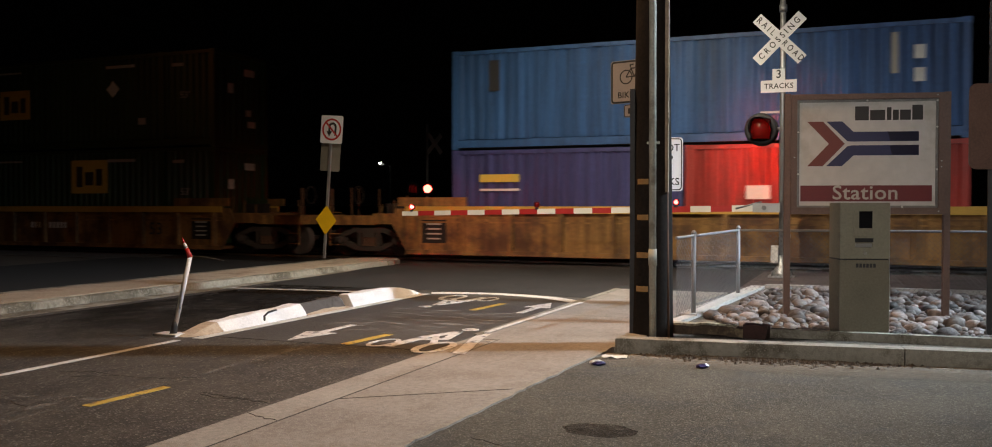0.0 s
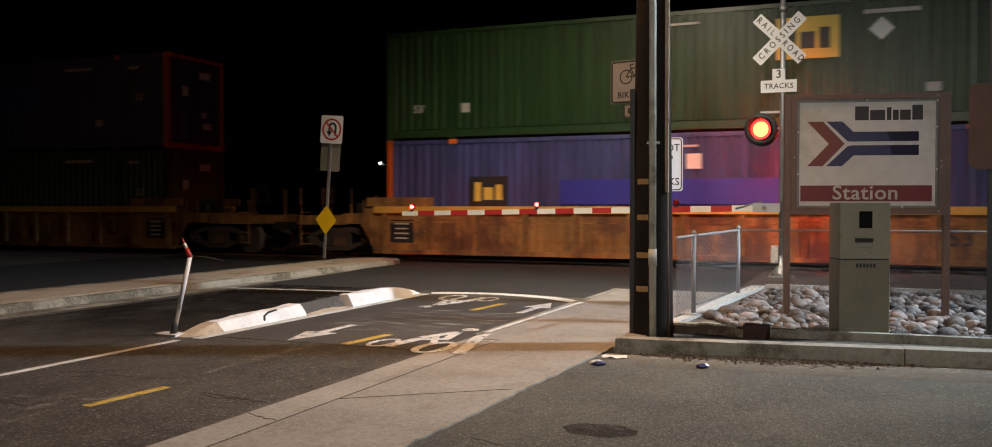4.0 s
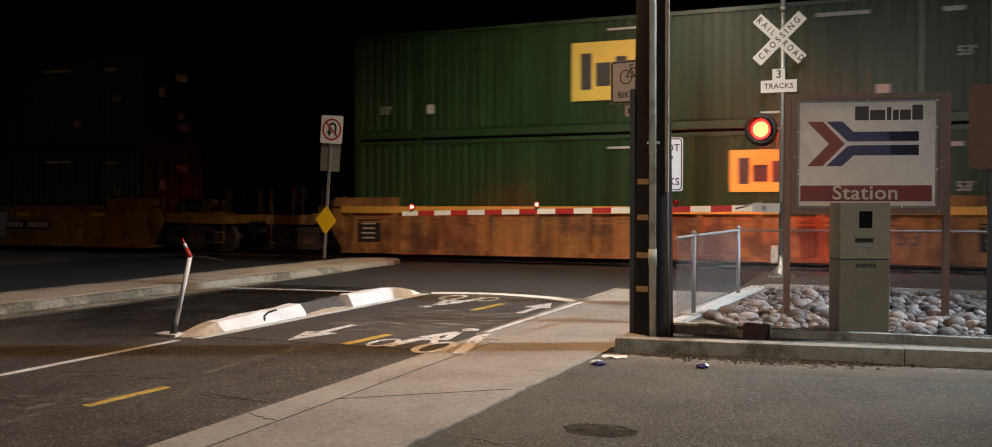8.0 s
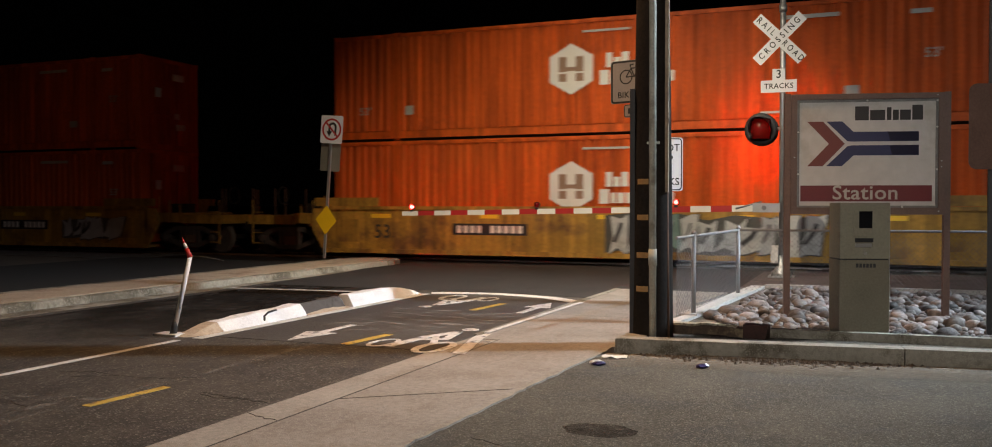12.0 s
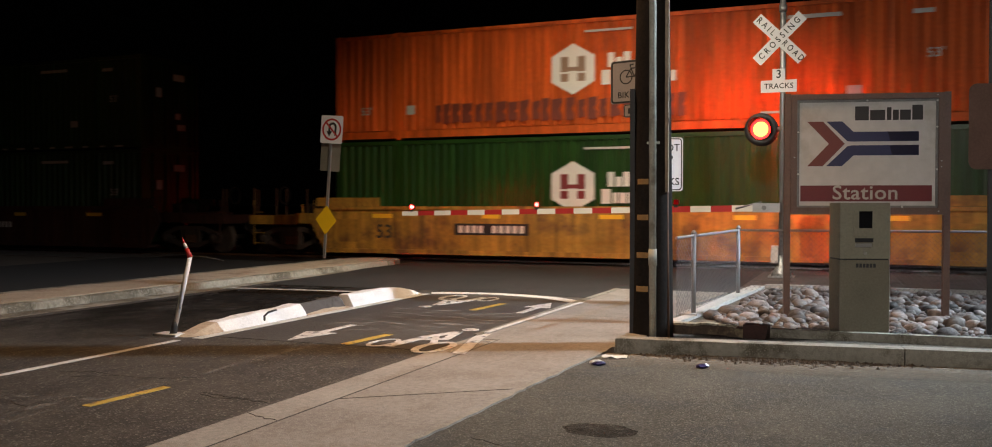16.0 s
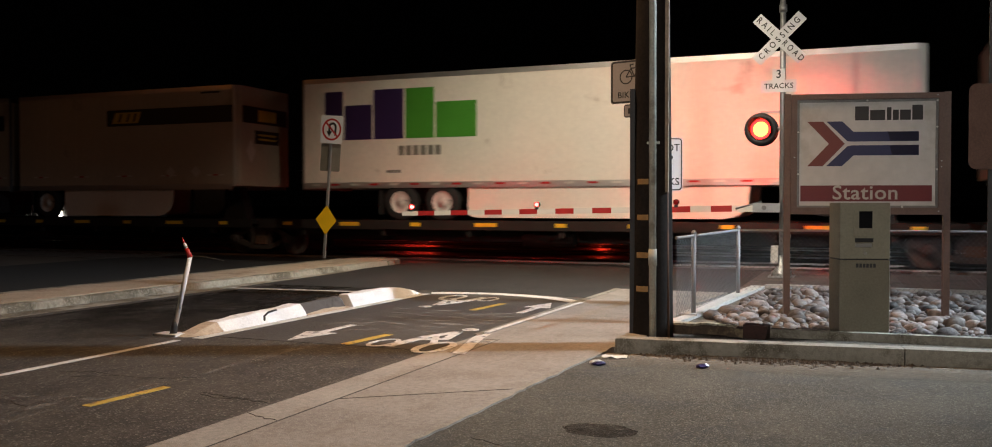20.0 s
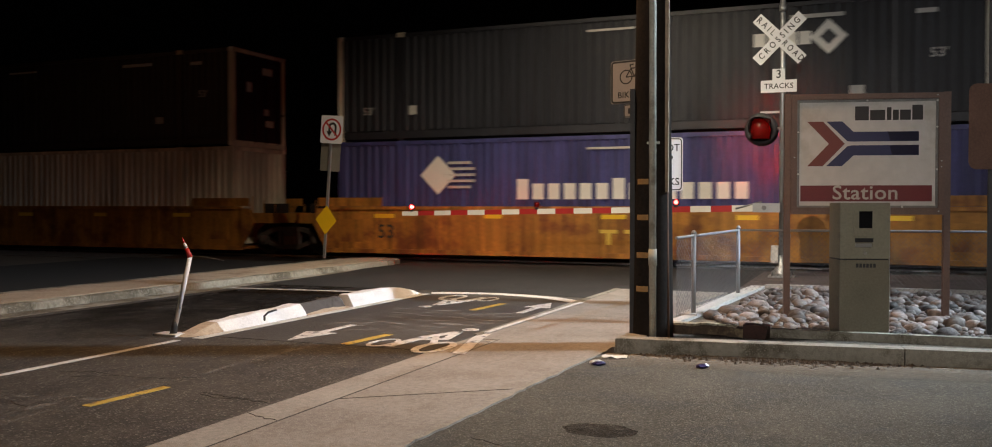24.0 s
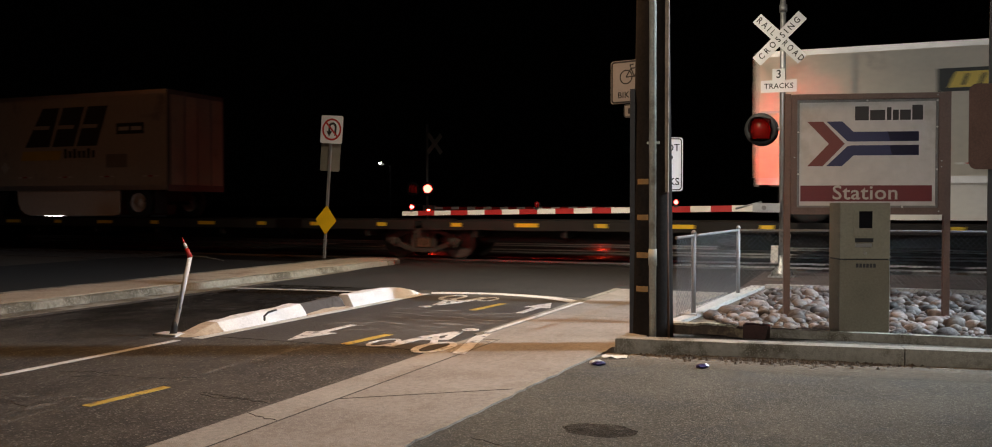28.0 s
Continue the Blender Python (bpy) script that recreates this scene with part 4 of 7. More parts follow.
part("shield_side", box(bmesh.new(), -1.402, -1.39, 3.05, 3.499, 8.745, 8.93), BLACK, vis)
part("shield_bracket", box(bmesh.new(), -2.25, -2.05, 3.40, 3.499, 8.86, 8.88), BLACK, vis)
part("ground_moulding", box(bmesh.new(), 0.150, 0.185, -0.125, -0.085, 1.5, 8.5), mat("pale_wood_moulding", (0.25, 0.18, 0.12), 0.8, 0, 0.4, 3, 40, 0.3), pole, "pale wooden wire moulding")
part("ground_wire", rod(bmesh.new(), (0.19, -0.10, 0.0), (0.168, -0.08, 1.5), 0.012, n=8), RUST, pole)
part("cable_guard", box(bmesh.new(), -0.205, -0.155, -0.13, -0.08, 0.0, 2.55), BLACK, pole, "black cable guard")
for z in (0.5, 0.84, 1.22, 1.58):
    bm = bmesh.new()
    for i in range(5):
        a0, a1 = radians(236 + 7 * i), radians(243 + 7 * i)
        r = 0.222 - 0.0135 * z
        solid(bm, [(r * math.cos(a0), r * math.sin(a0)), ((r + 0.006) * math.cos(a0), (r + 0.006) * math.sin(a0)), ((r + 0.006) * math.cos(a1), (r + 0.006) * math.sin(a1)), (r * math.cos(a1), r * math.sin(a1))], z, z + 0.055)
    part("reflective_band", bm, FADED_TAN, pole, "faded tan reflective strip")


# ---------------------------------------------------------------- signs on posts
def plate(name, w, h, material, parent, m, label="", r=0.04, thick=0.004):
    return part(name, flat(rounded(w, h, r), thick), material, parent, label, m)


def upright(x, y, z, turn=0.0):
    """A flat drawing stood upright at a place, facing -y and turned by degrees."""
    return pose(x, y, z, 90, 0, turn)


sp = thing("bike_lane_sign", pose(-2.95, 12.95, 0.03), "white bicycle lane sign and warning sign on steel post", "sign")
part("post", rod(bmesh.new(), (-0.07, 0.15, -0.05), (-0.07, 0.15, 2.9), 0.165, 0.155, n=18), WOOD, sp, "dark wooden stub post")
part("sign_pipe", rod(bmesh.new(), (-0.02, -0.02, 0), (-0.02, -0.02, 3.5), 0.024, n=8), GALV, sp)
q = plate("sign_face", 0.76, 0.62, BIKE_W, sp, pose(-0.14, -0.05, 3.2, 90, 0, -14), "white sign face with black rim")
part("rim", oval(0.37, 0.30, 0.001, 4, bm=band(bmesh.new(), rounded(0.72, 0.58, 0.04) + [rounded(0.72, 0.58, 0.04)[0]], 0.026, 0.004, 0.006)), SIGN_K, q)
b = bmesh.new()
for cx in (-0.13, 0.13):
    oval(0.105, 0.105, 0.018, 22, cx, 0.07, 0.004, 0.006, None, b)
for p in ([(-0.13, 0.07), (-0.05, 0.19), (0.08, 0.19), (0.13, 0.07)], [(-0.05, 0.19), (0.0, 0.07), (0.08, 0.19)], [(-0.13, 0.07), (0.0, 0.07)], [(-0.06, 0.2), (-0.065, 0.24), (-0.01, 0.245)], [(0.08, 0.19), (0.085, 0.25), (0.14, 0.25)]):
    band(b, p, 0.018, 0.004, 0.0062)
part("bicycle_symbol", b, SIGN_K, q)
lettering("word_bike", "BIKE", 0.125, SIGN_K, q, pose(-0.14, -0.19, 0.005))
lettering("word_lane", "LANE", 0.125, SIGN_K, q, pose(0.19, -0.19, 0.005))
q = plate("plaque", 0.42, 0.19, BIKE_W, sp, pose(-0.10, -0.05, 2.78, 90, 0, -14), "small white plaque")
part("rim", band(bmesh.new(), rounded(0.40, 0.17, 0.03) + [rounded(0.40, 0.17, 0.03)[0]], 0.012, 0.004, 0.006), SIGN_K, q)
part("word_bar", flat([(-0.14, -0.04), (0.14, -0.04), (0.14, 0.04), (-0.14, 0.04)], 0.006), SIGN_K, q)
q = plate("warning_face", 0.61, 0.76, SIGN_W, sp, pose(0.265, -0.10, 2.0, 90, 0, 24), "white sign face with black words")
part("rim", band(bmesh.new(), rounded(0.57, 0.72, 0.04) + [rounded(0.57, 0.72, 0.04)[0]], 0.014, 0.004, 0.006), SIGN_K, q)
for w, wx, wz in (("DO", -0.17, 0.23), ("NOT", 0.11, 0.23), ("STOP", 0.0, 0.07), ("ON", 0.0, -0.09), ("TRACKS", 0.0, -0.25)):
    lettering("word", w, 0.145, SIGN_K, q, pose(wx, wz, 0.005), wide=0.92)

un = thing("no_u_turn_sign", pose(-12.36, 19.2, 0.15, 0, 4.2, 0), "no U-turn sign on a leaning steel post", "sign")
part("post", box(bmesh.new(), -0.028, 0.028, -0.028, 0.028, 0, 3.45), GALV, un)
q = plate("sign_face", 0.62, 0.68, SIGN_W, un, upright(0.03, -0.045, 3.16, 0), "white sign face")
b = oval(0.27, 0.27, 0.045, 30, 0, 0, 0.004, 0.0075)
band(b, [(-0.17, 0.17), (0.17, -0.17)], 0.045, 0.004, 0.0085)
part("prohibition_ring", b, SIGN_R, q)
b = oval(0.115, 0.115, 0.055, 12, 0.02, 0.06, 0.004, 0.006, None, None, 0, 180)
band(b, [(0.107, 0.06), (0.107, -0.15)], 0.055, 0.004, 0.006)
band(b, [(-0.067, 0.06), (-0.067, -0.05)], 0.055, 0.004, 0.006)
solid(b, [(-0.15, -0.04), (-0.067, -0.17), (0.015, -0.04)], 0.004, 0.006)
part("turn_arrow", b, SIGN_K, q)
plate("back_plate", 0.56, 0.68, SIGN_BACK, un, upright(-0.02, 0.045, 2.48, 0), "plain grey back of another sign")
part("diamond_marker", flat([(0, -0.36), (0.30, 0), (0, 0.36), (-0.30, 0)], 0.005), SIGN_Y, un, "yellow diamond marker", upright(0.02, -0.05, 0.94, 0))

rs = thing("back_facing_sign", pose(1.17, 10.42, 0.1), "brown plain back of a sign on dark post", "sign")
part("post", box(bmesh.new(), -0.025, 0.025, -0.025, 0.025, 0, 3.9), BLACK, rs)
part("sign_panel", flat(rounded(0.62, 0.86, 0.08), 0.006), SIGN_BROWN, rs, "brown weathered panel", pose(0.07, -0.04, 2.14, 90, 0, 22))
part("upper_panel", flat(rounded(0.4, 0.7, 0.05), 0.006), SIGN_W, rs, "white sign panel edge", pose(0.25, -0.04, 3.25, 90, 0, 22))

# leaning delineator with a broken red and white reflector stick
dl = thing("delineator_post", pose(-7.13, 8.02, 0.0), "leaning white delineator post with broken red-white top", "delineator")
part("foot", soften(box(bmesh.new(), -0.2, 0.12, -0.1, 0.1, 0, 0.025), 0.01), CURB_W, dl)
part("sleeve", rod(bmesh.new(), (0, 0, 0.02), (0.02, 0.01, 0.16), 0.042, 0.034, n=12), BLACK, dl)
tube = part("tube", rod(bmesh.new(), (0.02, 0.01, 0.1), (0.19, 0.06, 0.88), 0.026, n=14), PLASTIC_W, dl)
part("stub_red", rod(bmesh.new(), (0.192, 0.06, 0.87), (0.15, 0.05, 0.97), 0.029, 0.024, n=10), SIGN_R, dl, "red reflector stub")
part("stub_white", rod(bmesh.new(), (0.15, 0.05, 0.97), (0.125, 0.04, 1.03), 0.022, 0.015, n=10), PLASTIC_W, dl)
part("stub_tip", rod(bmesh.new(), (0.125, 0.04, 1.03), (0.11, 0.03, 1.085), 0.015, 0.007, n=8), SIGN_R, dl)
b = bmesh.new()
pts = [Vector((0.19 + 0.36 * (i / 10), 0.06 + 0.12 * (i / 10), 0.885 - 0.05 * (i / 10) ** 2)) for i in range(11)]
for a, c in zip(pts, pts[1:]):
    rod(b, a, c, 0.0018, n=5)
part("loose_strap", b, PLASTIC_W, dl, "thin loose white strap")


# ---------------------------------------------------------------- framed station sign
st = thing("station_sign", pose(0.0, 11.69, 0.12, 0, 0, 14.0), "bronze-framed backlit station sign with arrow emblem", "sign")
for x in (-0.905, 0.905):
    part("post", soften(box(bmesh.new(), x - 0.035, x + 0.035, -0.035, 0.035, -0.1, 2.66), 0.004), FRAME_BR, st)
part("sign_cabinet", soften(box(bmesh.new(), -0.868, 0.868, -0.02, 0.07, 1.22, 2.65), 0.004), FRAME_BR, st)
for n, a in (("frame_top", (-0.868, 0.868, -0.06, -0.021, 2.585, 2.65)), ("frame_bottom", (-0.868, 0.868, -0.06, -0.021, 1.22, 1.30)), ("frame_side", (-0.868, -0.80, -0.06, -0.021, 1.301, 2.584)), ("frame_side", (0.80, 0.868, -0.06, -0.021, 1.301, 2.584))):
    part(n, soften(box(bmesh.new(), *a), 0.004), FRAME_BR, st)
part("sign_panel", box(bmesh.new(), -0.797, 0.797, -0.030, -0.0215, 1.303, 2.582), PANEL, st, "weathered off-white plastic panel")


def on_panel(name, poly, material, label=""):
    return part(name, flat(poly, 0.0025), material, st, label, pose(0, -0.0305, 0, 90, 0, 0))


on_panel("emblem_red", [(-0.68, 2.325), (-0.50, 2.325), (-0.25, 2.06), (-0.50, 1.795), (-0.68, 1.795), (-0.43, 2.06)][::-1], BRAND_R, "red chevron of the emblem")
on_panel("emblem_blue_upper", [(-0.46, 2.325), (-0.28, 2.325), (-0.15, 2.20), (0.585, 2.20), (0.585, 2.085), (-0.17, 2.085), (-0.22, 2.09)][::-1], BRAND_B, "blue upper arrow band")
on_panel("emblem_blue_lower", [(-0.46, 1.795), (-0.28, 1.795), (-0.15, 1.92), (0.585, 1.92), (0.585, 2.04), (-0.17, 2.04), (-0.22, 2.03)], BRAND_B, "blue lower arrow band")
for z0, z1, x0 in ((2.087, 2.198, 0.265), (1.922, 2.038, 0.285)):
    part("unfaded_end", flat([(x0, z0), (0.583, z0), (0.583, z1), (x0 - 0.03, z1)], 0.001), BRAND_N, st, "darker navy end of the band", pose(0, -0.0332, 0, 90, 0, 0))
for x, w, h in ((-0.135, 0.155, 0.165), (0.035, 0.17, 0.12), (0.225, 0.05, 0.15), (0.292, 0.065, 0.12), (0.372, 0.12, 0.12), (0.508, 0.12, 0.175)):
    on_panel("name_bar", [(x, 2.335), (x + w, 2.335), (x + w, 2.335 + h), (x, 2.335 + h)], CHARCOAL, "dark grey name shape")
on_panel("maroon_band", [(-0.755, 1.375), (0.735, 1.375), (0.735, 1.565), (-0.755, 1.565)], BRAND_M, "maroon band")
lettering("word_station", "Station", 0.235, LOGO_DIM, st, pose(-0.015, -0.0345, 1.472, 90, 0, 0), 0.0015, "white letters", 1.08)
for x0, x1, z0, z1 in ((-0.797, 0.797, 2.552, 2.582), (-0.797, 0.797, 1.303, 1.325), (-0.797, -0.770, 1.326, 2.551), (0.770, 0.797, 1.326, 2.551)):
    part("retainer_strip", soften(box(bmesh.new(), x0, x1, -0.040, -0.0301, z0, z1), 0.003), STEEL, st, "thin dark metal retainer")
for x, z in ((-0.785, 1.7), (-0.785, 2.2), (0.785, 1.75), (0.785, 2.25), (0.785, 2.56), (0.0, 2.567), (-0.3, 1.31), (0.4, 1.31)):
    part("clip", rod(bmesh.new(), (x, -0.0401, z), (x, -0.047, z), 0.012, n=8), ALU, st, "small bright metal clip")
for x, z in ((-0.83, 1.9), (0.83, 1.85), (0.83, 1.78), (0.78, 2.62), (0.8, 1.26)):
    part("screw", rod(bmesh.new(), (x, -0.061, z), (x, -0.068, z), 0.008, n=8), GALV, st)

# ---------------------------------------------------------------- ticket machine
tm = thing("ticket_machine", pose(-0.04, 9.93, 0.10, 0, 0, 20.0), "olive-grey metal ticket machine standing behind the kerb", "machine")
part("lower_cabinet", soften(box(bmesh.new(), -0.245, 0.245, -0.10, 0.22, 0.0, 0.80), 0.008, 2), OLIVE_D, tm, "darker olive lower cabinet")
part("plinth", soften(box(bmesh.new(), -0.27, 0.27, -0.12, 0.24, -0.1, 0.02), 0.006), KERB, tm)
part("seam", box(bmesh.new(), -0.24, 0.24, -0.09, 0.21, 0.80, 0.815), BLACK, tm)
up = part("upper_cabinet", soften(box(bmesh.new(), -0.245, 0.245, -0.11, 0.22, 0.815, 1.375), 0.008, 2), OLIVE, tm, "olive-grey upper cabinet door")
part("bezel", soften(box(bmesh.new(), -0.115, 0.115, -0.125, -0.111, 1.04, 1.32), 0.004), OLIVE, up)
part("screen", box(bmesh.new(), -0.065, 0.065, -0.129, -0.1252, 1.12, 1.29), SCREEN, up, "dark glass screen")
part("card_slot", box(bmesh.new(), -0.10, 0.08, -0.119, -0.111, 0.98, 1.02), BLACK, up)
part("coin_tray", soften(box(bmesh.new(), -0.10, 0.06, -0.128, -0.111, 0.93, 0.968), 0.004), ALU, up, "bright metal tray")
part("lock", rod(bmesh.new(), (0.0, -0.111, 0.87), (0.0, -0.124, 0.87), 0.016, n=12), ALU, up)
part("hinge", box(bmesh.new(), 0.246, 0.262, -0.09, -0.06, 0.45, 0.55), ALU, tm)
part("edge_trim", box(bmesh.new(), 0.2455, 0.251, -0.10, -0.085, 0.02, 1.37), ALU, tm)
for i in range(6):
    part("word_bar", box(bmesh.new(), -0.085 + 0.034 * i, -0.06 + 0.034 * i, -0.1035, -0.1005, 0.725, 0.765), CHARCOAL, tm)


# ---------------------------------------------------------------- level crossing signal and gate
SHUTTERS_A, SHUTTERS_B = [], []      # turning shutters, added to make steadily lit lamps flash in turn


def shutter_mesh(r, h, material):
    """A half drum: a bent sheet closed by two half-round ends."""
    bm = bmesh.new()
    n = 14
    arc = [(r * math.cos(radians(180 + 180 * i / n)), r * math.sin(radians(180 + 180 * i / n))) for i in range(n + 1)]
    lo = [bm.verts.new((x, y, -h)) for x, y in arc]
    hi = [bm.verts.new((x, y, h)) for x, y in arc]
    for i in range(n):
        bm.faces.new((lo[i], lo[i + 1], hi[i + 1], hi[i])).smooth = True
    bm.faces.new(hi)
    bm.faces.new(lo[::-1])
    bmesh.ops.solidify(bm, geom=bm.faces[:], thickness=0.004)
    return as_mesh(bm, material, "shutter")


BIG_SHUTTER = shutter_mesh(0.200, 0.197, LENS_DARK)
FAR_SHUTTER = shutter_mesh(0.200, 0.197, BLACK)
SMALL_SHUTTER = shutter_mesh(0.052, 0.048, LENS_DARK)
RED_BACK = glow("rear_red_lamp", (1.0, 0.05, 0.015), 620.0)
RED_BACK_WIDE = glow("second_rear_red_lamp", (1.0, 0.05, 0.015), 1000.0)
RED_REAR_TIP = glow("rear_tip_lamp", (1.0, 0.010, 0.006), 800.0)
RED_FRONT = glow("front_red_lamp", (1.0, 0.10, 0.014), 26.0)


def flasher(parent, m, bulb_material, group, tube=False, rim=True):
    """A round crossing lamp that faces -y of m: backing disc, housing, hood, lamp and an added turning shutter."""
    disc = part("flasher", lathe(bmesh.new(), [(0.20, 0.0), (0.32, 0.0), (0.32, 0.012), (0.20, 0.012), (0.20, 0.0)], 28, pose(0, 0, 0, 90, 0, 0)), BLACK, parent, "black round backing disc of a crossing lamp", m)
    part("housing", lathe(bmesh.new(), [(0.21, 0.03), (0.21, -0.16), (0.15, -0.24), (0.02, -0.25)], 22, pose(0, 0, 0, 90, 0, 0)), HOODM, disc)
    hood = bmesh.new()
    n = 18
    for i in range(n):
        a, b = radians(-35 + 250 * i / n), radians(-35 + 250 * (i + 1) / n)
        deep = lambda t: -0.06 - 0.26 * max(0.0, math.sin(t) * 0.75 + 0.25)
        v = [hood.verts.new(p) for p in ((0.212 * math.cos(a), 0.0, 0.212 * math.sin(a)), (0.212 * math.cos(b), 0.0, 0.212 * math.sin(b)), (0.222 * math.cos(b), deep(b), 0.222 * math.sin(b)), (0.222 * math.cos(a), deep(a), 0.222 * math.sin(a)))]
        hood.faces.new(v).smooth = True
    bmesh.ops.solidify(hood, geom=hood.faces[:], thickness=0.006)
    part("hood", hood, HOODM, disc, "dark half-round hood")
    # where there is no ring, the lens is widened to imitate its glare
    glowing = 0.145 if rim else 0.19
    part("lens", lathe(bmesh.new(), [(0.001, -0.004), (glowing, -0.004), (glowing, 0.004)], 24, pose(0, 0, 0, 90, 0, 0)), bulb_material, disc, "glowing red lens")
    # black disc added to stop the lens shining backwards
    part("reflector", lathe(bmesh.new(), [(0.001, 0.0), (0.19, 0.0), (0.19, 0.01), (0.001, 0.012)], 24, pose(0, 0.006, 0, -90, 0, 0)), BLACK, disc)
    # glowing ring that imitates the red halo round the lit lens
    if rim:
        part("halo_ring", lathe(bmesh.new(), [(0.146, -0.003), (0.197, -0.003), (0.197, 0.003)], 24, pose(0, 0, 0, 90, 0, 0)), RED_HALO, disc, "deep red glowing ring standing in for the halo")
    # tube added to keep the rear lamp's red spill small
    if tube:
        part("beam_tube", lathe(bmesh.new(), [(0.226, -0.0), (0.226, 0.46), (0.230, 0.46), (0.230, -0.0)], 26, pose(0, 0, 0, 90, 0, 0)), BLACK, disc, "black tube added to narrow the rear beam")
    sh = part("shutter", BIG_SHUTTER if rim else FAR_SHUTTER, None, disc, "dark red turning shutter added to blink the lamp" if rim else "black turning shutter added to blink the lamp")
    group.append(sh)
    return disc


gx, gy = -1.53, 18.8
sg = thing("crossing_signal", pose(gx, gy, 0.03), "railroad crossing signal mast with crossbuck and red lamps", "signal")
part("mast", rod(bmesh.new(), (0, 0, 0.0), (0, 0, 7.2), 0.055, n=16), GALV, sg)
part("mast_collar", rod(bmesh.new(), (0, 0, 5.22), (0, 0, 5.36), 0.075, n=16), GALV, sg, "pale clamp collar")
part("mast_cap", lathe(bmesh.new(), [(0.06, 0), (0.06, 0.04), (0.01, 0.09)], 14, pose(0, 0, 7.2), True), GALV, sg)
bm = soften(box(bmesh.new(), -0.24, 0.24, -0.24, 0.24, -0.03, 0.03), 0.01)
part("base_plate", bm, GALV, sg)
bm = lathe(bmesh.new(), [(0.20, 0.03), (0.19, 0.10), (0.085, 0.22), (0.075, 0.42)], 16, None, True)
part("pinnacle_base", bm, GALV, sg)
for sx in (-0.17, 0.17):
    for sy in (-0.17, 0.17):
        part("anchor_bolt", rod(bmesh.new(), (sx, sy, 0.02), (sx, sy, 0.12), 0.018, n=8), STEEL, sg)
part("junction_box", soften(box(bmesh.new(), -0.20, -0.06, -0.11, 0.05, 0.28, 0.62), 0.01), PLASTIC_W, sg, "white junction box")
part("conduit_elbow", rod(bmesh.new(), (0.10, -0.02, 0.25), (0.14, -0.02, 0.85), 0.03, n=10), GALV, sg)
part("cross_arm", rod(bmesh.new(), (-0.44, 0, 2.93), (0.44, 0, 2.93), 0.03, n=12), GALV, sg)
part("lamp_bracket", box(bmesh.new(), -0.42, -0.02, -0.03, 0.03, 3.24, 3.28), GALV, sg)
for sx, group in ((-0.40, SHUTTERS_A), (0.40, SHUTTERS_B)):
    flasher(sg, pose(sx, -0.14, 2.92, 0, 0, -8), RED_FRONT, group)
    flasher(sg, pose(sx, 0.16, 2.92, 0, 0, 180 if sx < 0 else 202), RED_BACK if sx < 0 else RED_BACK_WIDE, SHUTTERS_B if sx < 0 else SHUTTERS_A, sx < 0)
cb = part("crossbuck_blade", flat(rounded(1.22, 0.225, 0.01), 0.006), SIGN_W, sg, "white blade of the crossbuck", pose(-0.06, -0.075, 4.69, 90, 45, 0))
lettering("word_rail", "R A I L", 0.17, SIGN_K, cb, pose(-0.36, 0, 0.008), wide=0.86)
lettering("word_road", "R O A D", 0.17, SIGN_K, cb, pose(0.36, 0, 0.008), wide=0.80)
cb = part("crossbuck_blade", flat(rounded(1.22, 0.225, 0.01), 0.006), SIGN_W, sg, "white blade of the crossbuck", pose(-0.06, -0.085, 4.69, 90, -45, 0))
lettering("word_crossing", "C R O S S I N G", 0.17, SIGN_K, cb, pose(0, 0, 0.008), wide=0.86)
tk = part("track_count_sign", flat([(-0.34, -0.24), (0.34, -0.24), (0.34, 0.0), (0.12, 0.0), (0.12, 0.22), (-0.12, 0.22), (-0.12, 0.0), (-0.34, 0.0)], 0.006), SIGN_W, sg, "white inverted-T sign", pose(-0.07, -0.07, 3.88, 90, 0, 0))
lettering("digit", "3", 0.22, SIGN_K, tk, pose(0, 0.11, 0.008))
lettering("lower_word", "TRACKS", 0.145, SIGN_K, tk, pose(0, -0.12, 0.008))
part("counter_panel", soften(box(bmesh.new(), 0.04, 0.10, -0.06, 0.06, 1.0, 2.5), 0.01), GALV, sg)

gt = thing("crossing_gate", pose(gx - 0.12, gy - 0.16, 1.40), "lowered red and white striped crossing gate arm", "gate")
part("pivot_casting", soften(box(bmesh.new(), -0.42, 0.10, -0.05, 0.09, -0.09, 0.09), 0.02), GALV, gt, "pale metal pivot casting")
part("pivot_lug", rod(bmesh.new(), (-0.2, -0.08, 0.0), (-0.2, 0.12, 0.0), 0.045, n=12), STEEL, gt)
part("arm_strut", rod(bmesh.new(), (-0.75, -0.02, -0.02), (-0.25, 0.0, 0.12), 0.018, n=8), STEEL, gt)
sag = lambda q: -0.004 - 0.0166 * -q
hh = lambda q: 0.064 + 0.0015 * q
for i in range(19):
    x1, x = -8.24 + 0.412 * i, -8.24 + 0.412 * (i + 1)
    bm = solid(bmesh.new(), [(x1, sag(x1) - hh(x1)), (x, sag(x) - hh(x)), (x, sag(x) + hh(x)), (x1, sag(x1) + hh(x1))], -0.016, 0.016, pose(0, 0, 0, 90, 0, 0))
    part("arm_section", bm, ARM_R if i % 2 else ARM_W, gt, "red reflective arm section" if i % 2 else "white reflective arm section")
